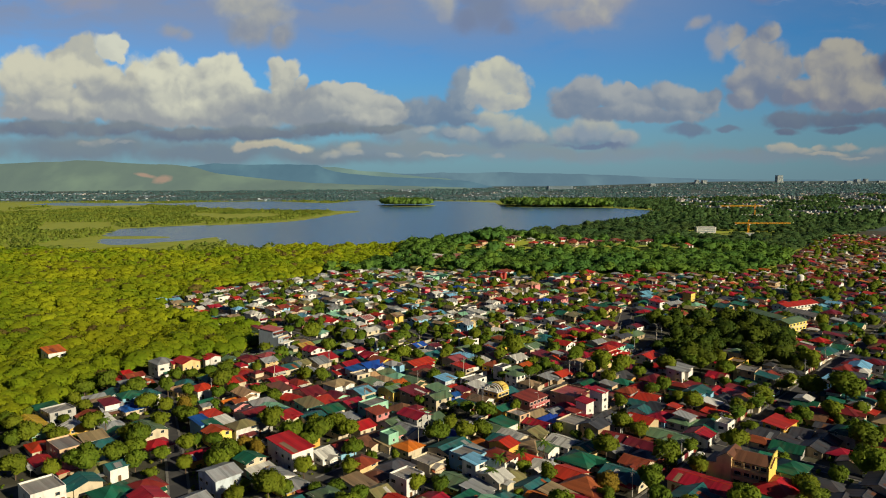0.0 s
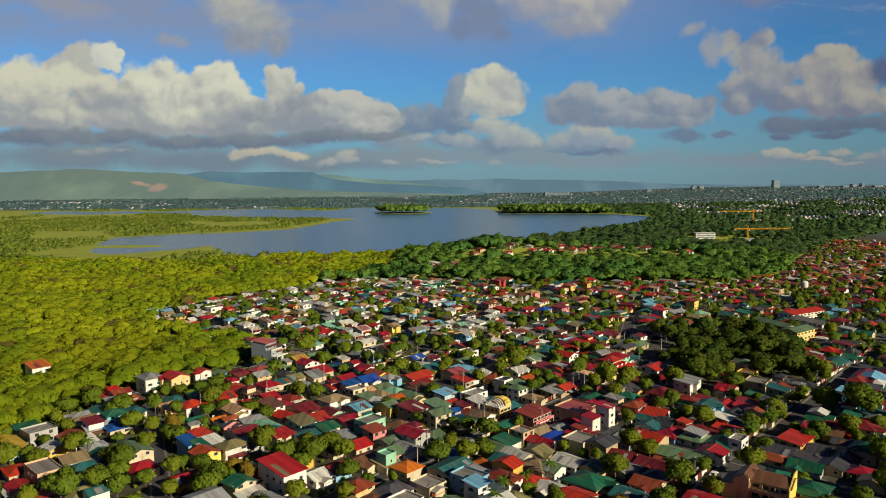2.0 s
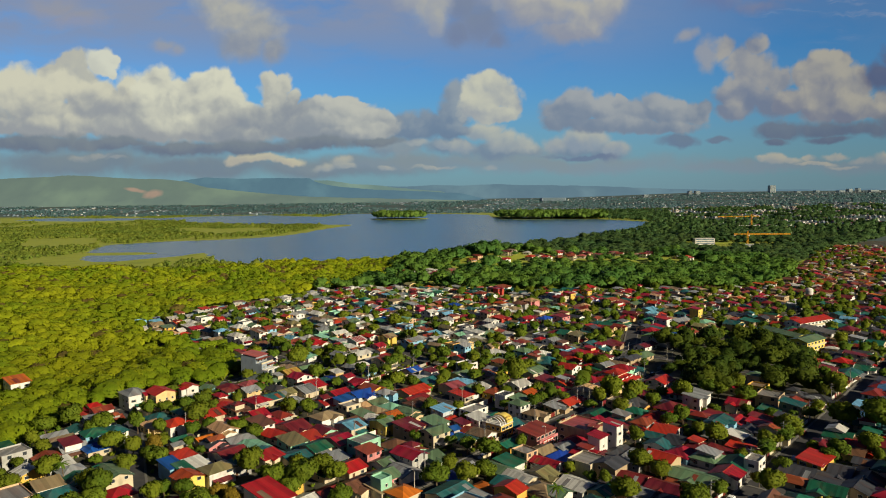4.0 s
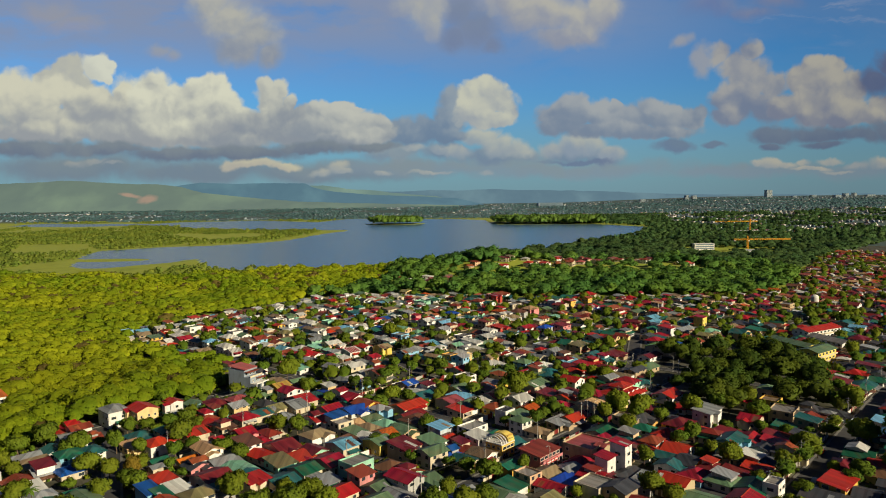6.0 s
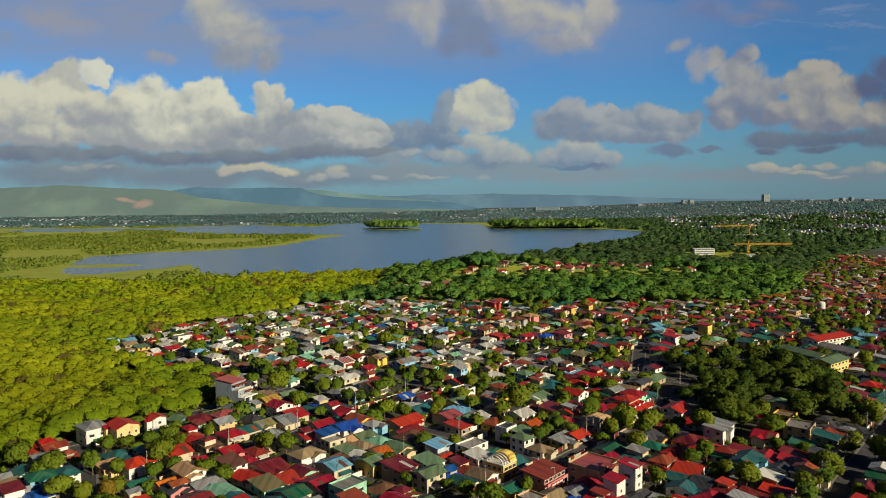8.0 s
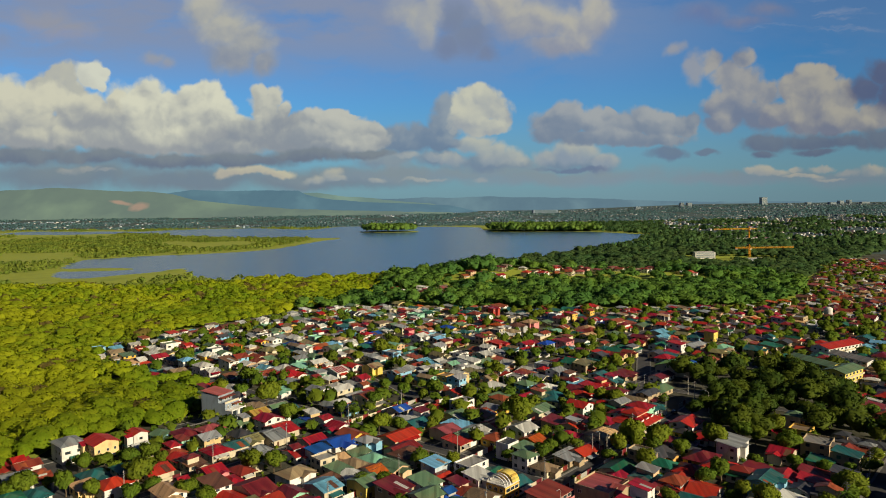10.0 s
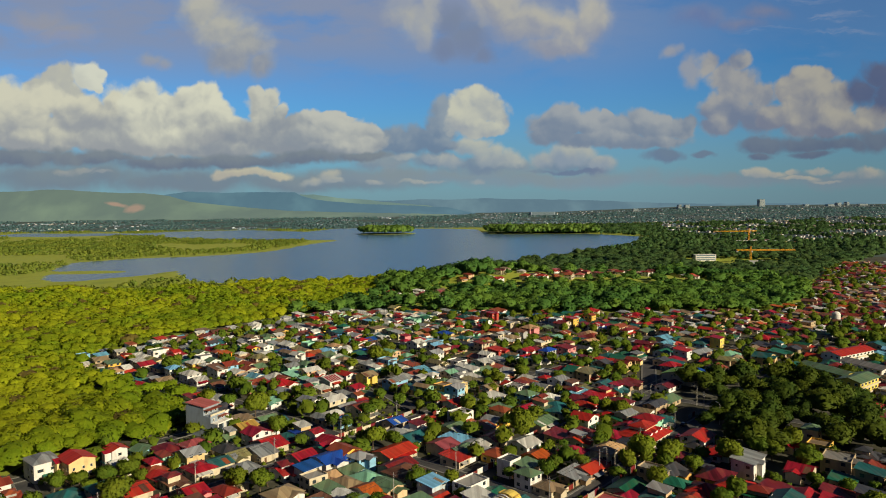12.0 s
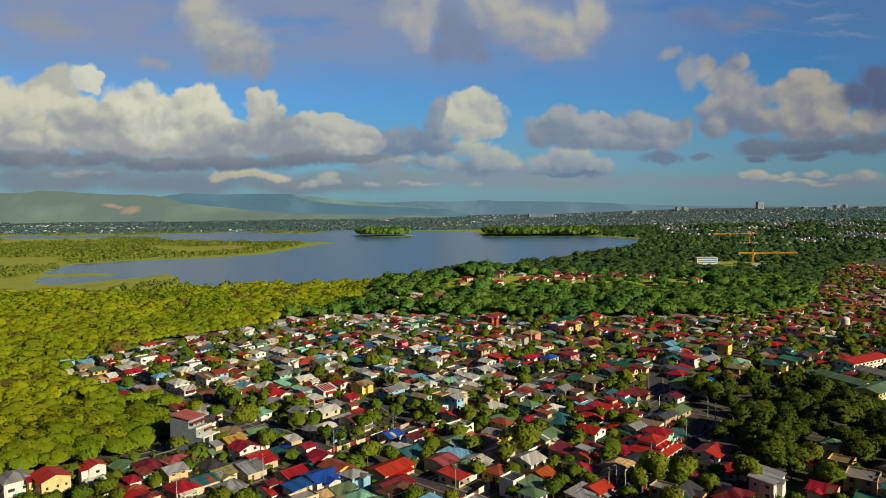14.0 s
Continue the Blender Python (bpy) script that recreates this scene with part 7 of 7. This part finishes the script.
def cable_run(points):
    """Three slack cables from pole to pole, one thing a span."""
    for (x0, y0), (x1, y1) in zip(points, points[1:]):
        d = Vector((x1 - x0, y1 - y0, 0))
        side = Vector((-d.y, d.x, 0)).normalized()

        ob = new("overhead_cable")
        tagged(ob, "slack black cables strung between two poles", "cable", "overhead cables")
        for off_side, z in ((-0.9, 8.9), (0.9, 8.9), (0.5, 7.95)):
            vs, fs = [], []
            for k in range(9):
                t = k / 8
                p = Vector((x0, y0, z)) + d * t + side * off_side - Vector((0, 0, 1.1 * 4 * t * (1 - t) * d.length / 40))
                vs += [(p + side * 0.03).to_tuple(), (p - side * 0.03).to_tuple(), (p + Vector((0, 0, 0.05))).to_tuple()]
                if k:
                    fs += [(3 * k - 3 + i, 3 * k - 3 + (i + 1) % 3, 3 * k + (i + 1) % 3, 3 * k + i) for i in range(3)]
            part("cable", flat_mesh("cable", vs, fs, CABLE), None, ob)


pole_rng = random.Random(3)
for s, lo, hi, step in ((97, 200, 480, 36), (185, 196, 430, 34), (228, 200, 330, 33), (290, 160, 330, 34)):
    line = []
    r = lo
    while r < hi:
        x, y = plan(r, s + (5.2 if s == 97 else 3.9))
        if y < town_end(np.float64(x)) and x > wood_edge(y) + 2:
            utility_pole(x, y, math.degrees(GRID) + 90, pole_rng.random() < 0.3)
            line.append((x, y))
        r += step
    cable_run(line)


# ---- lamp posts ----
def street_lamp(x, y, turn):
    ob = new("street_lamp")
    ob.matrix_world = pose(x, y, 0, 0, 0, turn)
    tagged(ob, "tall pale steel street lamp with a curved arm", "lamp", "street lamps")
    part("shaft", LAMP_SHAFT, None, ob)
    part("arm", LAMP_ARM, None, ob)
    part("lamp_head", LAMP_HEAD, None, ob, "grey lamp head")


LAMP_SHAFT = bm_mesh("shaft", lambda bm: tube(bm, (0, 0, -0.2), (0, 0, 9.0), 0.12, 0.07, 8), FRAME)
LAMP_ARM = bm_mesh("arm", lambda bm: [tube(bm, (0, 0.12 * k * k, 9 + 0.55 * k - 0.06 * k * k), (0, 0.12 * (k + 1) ** 2, 9 + 0.55 * (k + 1) - 0.06 * (k + 1) ** 2), 0.05, 0.05, 5) for k in range(4)], FRAME)
LAMP_HEAD = flat_mesh("lamp_head", *box_parts(-0.16, 1.8, 10.12, 0.16, 2.6, 10.26), STEEL)
for x, y, turn in ((-12, 253, 140), (37, 294, 140), (64, 345, 320), (62, 349, 140), (106, 438, 180), (127, 432, 60), (126, 402, 20)):
    street_lamp(x, y, turn)


# ---- walls round the yards ----
def yard_wall(x, y, turn, long, high, mat, words):
    ob = new("yard_wall")
    ob.matrix_world = pose(x, y, 0, 0, 0, turn)
    tagged(ob, words, "wall", "yard walls along the streets")
    gate = min(3.0, long * 0.35)
    part("panel", flat_mesh("panel", *box_parts(-long / 2, -0.08, -0.1, long / 2 - gate - 0.3, 0.08, high), mat), None, ob)
    part("gate", flat_mesh("gate", *box_parts(long / 2 - gate - 0.28, -0.04, 0.1, long / 2 - 0.02, 0.04, high + 0.2), ROOF["maroon"]), None, ob, "dark red sheet-metal gate")
    part("gate_post", flat_mesh("gate_post", *box_parts(long / 2, -0.15, -0.1, long / 2 + 0.3, 0.15, high + 0.35), mat), None, ob)


wall_rng = random.Random(11)
for s, lo, hi in ((97, 200, 420), (185, 190, 400), (228, 190, 400), (290, 150, 330)):
    for side in (-1, 1):
        r = lo
        while r < hi:
            long = wall_rng.uniform(7, 11)
            x, y = plan(r + long / 2, s + side * ((4.0 if s == 97 else 3.0) + 1.6))
            if y < 430 and x > wood_edge(y) + 4 and clear_of(x, y, 0.4) and wall_rng.random() < 0.5:
                kind, words = wall_rng.choice(((WALL["white"], "whitewashed concrete yard wall with a red gate"), (BLOCK, "bare block yard wall with a red gate"), (WALL["cream"], "cream rendered yard wall with a red gate")))
                yard_wall(x, y, math.degrees(GRID), long - 0.4, wall_rng.uniform(1.5, 2.3), kind, words)
            r += long


# ---- water tanks on stands ----
TANK_MESH = bm_mesh("tank", lambda bm: tube(bm, (0, 0, 1.6), (0, 0, 3.2), 0.6, 0.6, 12), TANK)
TANK_LEG = flat_mesh("leg", *box_parts(-0.05, -0.05, -0.05, 0.05, 0.05, 1.6), STEEL)
tank_rng = random.Random(5)
placed = 0
for hx, hy, hw, hd in HOUSES:
    if hy < 400 and tank_rng.random() < 0.10 and placed < 22:
        r, s = along(hx, hy)
        x, y = plan(r + hw / 2 + 0.95, s)
        if road_gap(x, y) > 1.0 and clear_of(x, y, 0.7):
            ob = new("water_tank")
            ob.matrix_world = pose(x, y, 0)
            tagged(ob, "small round steel water tank on a four-legged stand", "tank", "water tanks beside houses")
            part("tank", TANK_MESH, None, ob)
            for sx in (-0.4, 0.4):
                for sy in (-0.4, 0.4):
                    part("leg", TANK_LEG, None, ob, "", Matrix.Translation((sx, sy, 0)))
            placed += 1


# ---- parked cars ----
def car_body(bm):
    line = ((-2.1, 0.35), (-2.1, 0.85), (-1.9, 0.95), (-1.4, 1.0), (-0.9, 1.45), (0.7, 1.5), (1.3, 1.0), (2.0, 0.9), (2.15, 0.7), (2.15, 0.35))
    rows = [[bm.verts.new((x, y * (0.82 if z > 1.2 else 1.0), z)) for x, z in line] for y in (-0.85, 0.85)]
    n = len(line)
    for k in range(n):
        bm.faces.new((rows[0][k], rows[0][(k + 1) % n], rows[1][(k + 1) % n], rows[1][k]))
    bm.faces.new(rows[0])
    bm.faces.new(rows[1][::-1])


WHEEL = bm_mesh("wheel", lambda bm: tube(bm, (0, -0.1, 0), (0, 0.1, 0), 0.32, 0.32, 12), TYRE)
SIDE_GLASS = flat_mesh("side_window", *box_parts(-0.85, -0.015, 1.02, 0.75, 0.015, 1.40), GLASS)
FRONT_GLASS = flat_mesh("windscreen", [(0.72, -0.62, 1.47), (0.72, 0.62, 1.47), (1.28, 0.74, 1.04), (1.28, -0.74, 1.04), (0.70, -0.62, 1.43), (0.70, 0.62, 1.43), (1.26, 0.74, 1.00), (1.26, -0.74, 1.00)],
                        [(0, 1, 2, 3), (7, 6, 5, 4), (0, 4, 5, 1), (1, 5, 6, 2), (2, 6, 7, 3), (3, 7, 4, 0)], GLASS)
for k, paint in enumerate(CAR_PAINT):
    body = bm_mesh("body", car_body, CAR_PAINT[paint])
    for r, s in (((212 + 9 * k, 182.6), (300 + 24 * k, 187.5), (262 + 33 * k, 94.2), (226 + 26 * k, 230.4)) if k % 2 else ((232 + 12 * k, 187.4), (315 + 20 * k, 182.5), (246 + 40 * k, 99.6))):
        x, y = plan(r, s)
        car = new("car")
        car.matrix_world = pose(x, y, 0.16, 0, 0, math.degrees(GRID) + (180 if s % 1 > 0.5 else 0))
        tagged(car, f"small {paint} saloon car parked at the kerb", "car", "parked cars")
        part("body", body, None, car)
        for sx in (-1.3, 1.35):
            for sy in (-0.78, 0.78):
                part("wheel", WHEEL, None, car, "", Matrix.Translation((sx, sy, 0.32)))
        for sy in (-0.80, 0.80):
            part("side_window", SIDE_GLASS, None, car, "", Matrix.Translation((0, sy * 0.98, 0)))
        part("windscreen", FRONT_GLASS, None, car)


# ---- building site with cranes, far towers ----
def lattice(bm, a, b, wide, bays, bar=0.16):
    """A square lattice beam from a to b."""
    a, b = Vector(a), Vector(b)
    q = (b - a).to_track_quat("Z", "Y")
    w = wide / 2
    offs = [q @ Vector(c) for c in ((-w, -w, 0), (w, -w, 0), (w, w, 0), (-w, w, 0))]
    for o in offs:
        tube(bm, a + o, b + o, bar, bar, 4)
    for k in range(bays):
        p0, p1 = a.lerp(b, k / bays), a.lerp(b, (k + 1) / bays)
        for i in range(4):
            tube(bm, p0 + offs[i], p1 + offs[(i + 1) % 4], bar * 0.7, bar * 0.7, 3)


def tower_crane(x, y, high, out, back_out, turn):
    ob = new("tower_crane")
    ob.matrix_world = pose(x, y, float(rise(np.float64(x), np.float64(y))), 0, 0, turn)
    tagged(ob, "orange tower crane with a long level jib on a building site", "crane", "tower cranes")
    part("mast", bm_mesh("mast", lambda bm: lattice(bm, (0, 0, -0.3), (0, 0, high), 2.2, int(high // 3), 0.3), CRANE), None, ob)
    part("jib", bm_mesh("jib", lambda bm: lattice(bm, (1.2, 0, high + 1.0), (out, 0, high + 1.0), 1.7, int(out // 4), 0.26), CRANE), None, ob)
    part("counter_jib", bm_mesh("counter_jib", lambda bm: lattice(bm, (-1.2, 0, high + 1.0), (-back_out, 0, high + 1.0), 1.7, 4, 0.26), CRANE), None, ob)
    part("apex", bm_mesh("apex", lambda bm: lattice(bm, (0, 0, high), (0, 0, high + 7), 1.4, 3, 0.22), CRANE), None, ob)
    part("cab", flat_mesh("cab", *box_parts(0.8, -1.8, high - 2.2, 2.6, -0.2, high - 0.1), FRAME), None, ob)
    part("counterweight", flat_mesh("counterweight", *box_parts(-back_out, -1.0, high - 1.8, -back_out + 3, 1.0, high + 0.2), BLOCK), None, ob)
    tie = lambda bm: (tube(bm, (0, 0, high + 7), (out * 0.7, 0, high + 1.8), 0.08, 0.08, 3), tube(bm, (0, 0, high + 7), (-back_out + 1, 0, high + 1.8), 0.08, 0.08, 3))
    part("tie_bar", bm_mesh("tie_bar", tie, STEEL), None, ob)


tower_crane(506, 1210, 19.5, 71, 23, -2)
tower_crane(740, 1736, 27, 18, 85, 0)


def frame_building(x, y, turn, long, deep, floors, label, wall_mat, floor_high=3.4, stand=0.0):
    """A block of storeys with slabs, columns and window bands."""
    ob = new("block_building")
    ob.matrix_world = pose(x, y, stand, 0, 0, turn)
    tagged(ob, label, "building")
    for f in range(floors + 1):
        z = f * floor_high
        part("floor_slab", flat_mesh("floor_slab", *box_parts(-long / 2 - 0.4, -deep / 2 - 0.4, z - (2.0 if f == 0 else 0.35), long / 2 + 0.4, deep / 2 + 0.4, z), wall_mat), None, ob)
        if f < floors:
            part("storey", flat_mesh("storey", *box_parts(-long / 2, -deep / 2, z + 0.002, long / 2, deep / 2, z + floor_high - 0.352), wall_mat), None, ob)
            n = max(2, int(long // 5)) if stand == 0.0 else 1
            for k in range(n):
                w = long / n * (0.6 if stand == 0.0 else 0.9)
                cx = -long / 2 + (k + 0.5) * long / n
                # where stand is set, haze grey takes the place of dark glass
                part("window_band", flat_mesh("window_band", *box_parts(cx - w / 2, -deep / 2 - 0.1, z + 1.0, cx + w / 2, -deep / 2 + 0.05, z + floor_high - 0.8), GLASS if stand == 0.0 else HAZE_WALL[1]), None, ob)
    return ob


frame_building(446, 1250, 0, 34, 16, 3, "white unfinished concrete frame building on the site", WALL["white"], 3.4, 1.4)
frame_building(500, 1187, 8, 40, 18, 2, "low pale concrete building shell below the crane", WALL["grey"], 2.6, 0.1)
frame_building(725, 1722, 4, 50, 18, 2, "long low white warehouse beyond the trees", WALL["white"])
frame_building(800, 1755, 4, 60, 18, 1, "long pale flat-roofed shed beyond the trees", WALL["paleblue"])
# skyline render with distance haze in its colour, paler and bluer
FAR_WALL = material("far_tower_render_hazed", (0.46, 0.49, 0.48), 0.9, 0.1, 0.02, 0.2, bump=0.0)
for x, y, long, floors in ((2108, 4600, 34, 12), (1560, 4560, 22, 4), (1620, 4590, 26, 6), (1260, 4500, 30, 4), (1590, 4640, 18, 6), (2420, 4640, 24, 3), (2560, 4610, 34, 3), (2640, 4650, 22, 5), (2690, 4640, 14, 6), (2780, 4620, 50, 3), (2300, 4650, 24, 2)):
    frame_building(x, y, 0, long, 40, floors, "tall hazy city block on the skyline", FAR_WALL, 4.2, float(rise(np.float64(x), np.float64(y))) - 1)
frame_building(640, 4300, 6, 150, 40, 3, "long hall of the far city in a haze-pale colour", HAZE_WALL[0], 7.0, float(rise(np.float64(640), np.float64(4300))))

# a white domed tank over the eastern roofs
dome = new("storage_tank")
dome.matrix_world = pose(*[float(v) for v in (323, 652)], 0)
tagged(dome, "white round storage tank with a domed top", "tank")
part("drum", bm_mesh("drum", lambda bm: tube(bm, (0, 0, -0.2), (0, 0, 8), 3.2, 3.2, 20), WALL["white"]), None, dome)
part("dome", bm_mesh("dome", lambda bm: [tube(bm, (0, 0, 8 + 2.2 * math.sin(k * 0.3)), (0, 0, 8 + 2.2 * math.sin((k + 1) * 0.3)), 3.2 * math.cos(k * 0.3), 3.2 * math.cos((k + 1) * 0.3), 20) for k in range(5)], WALL["white"]), None, dome)
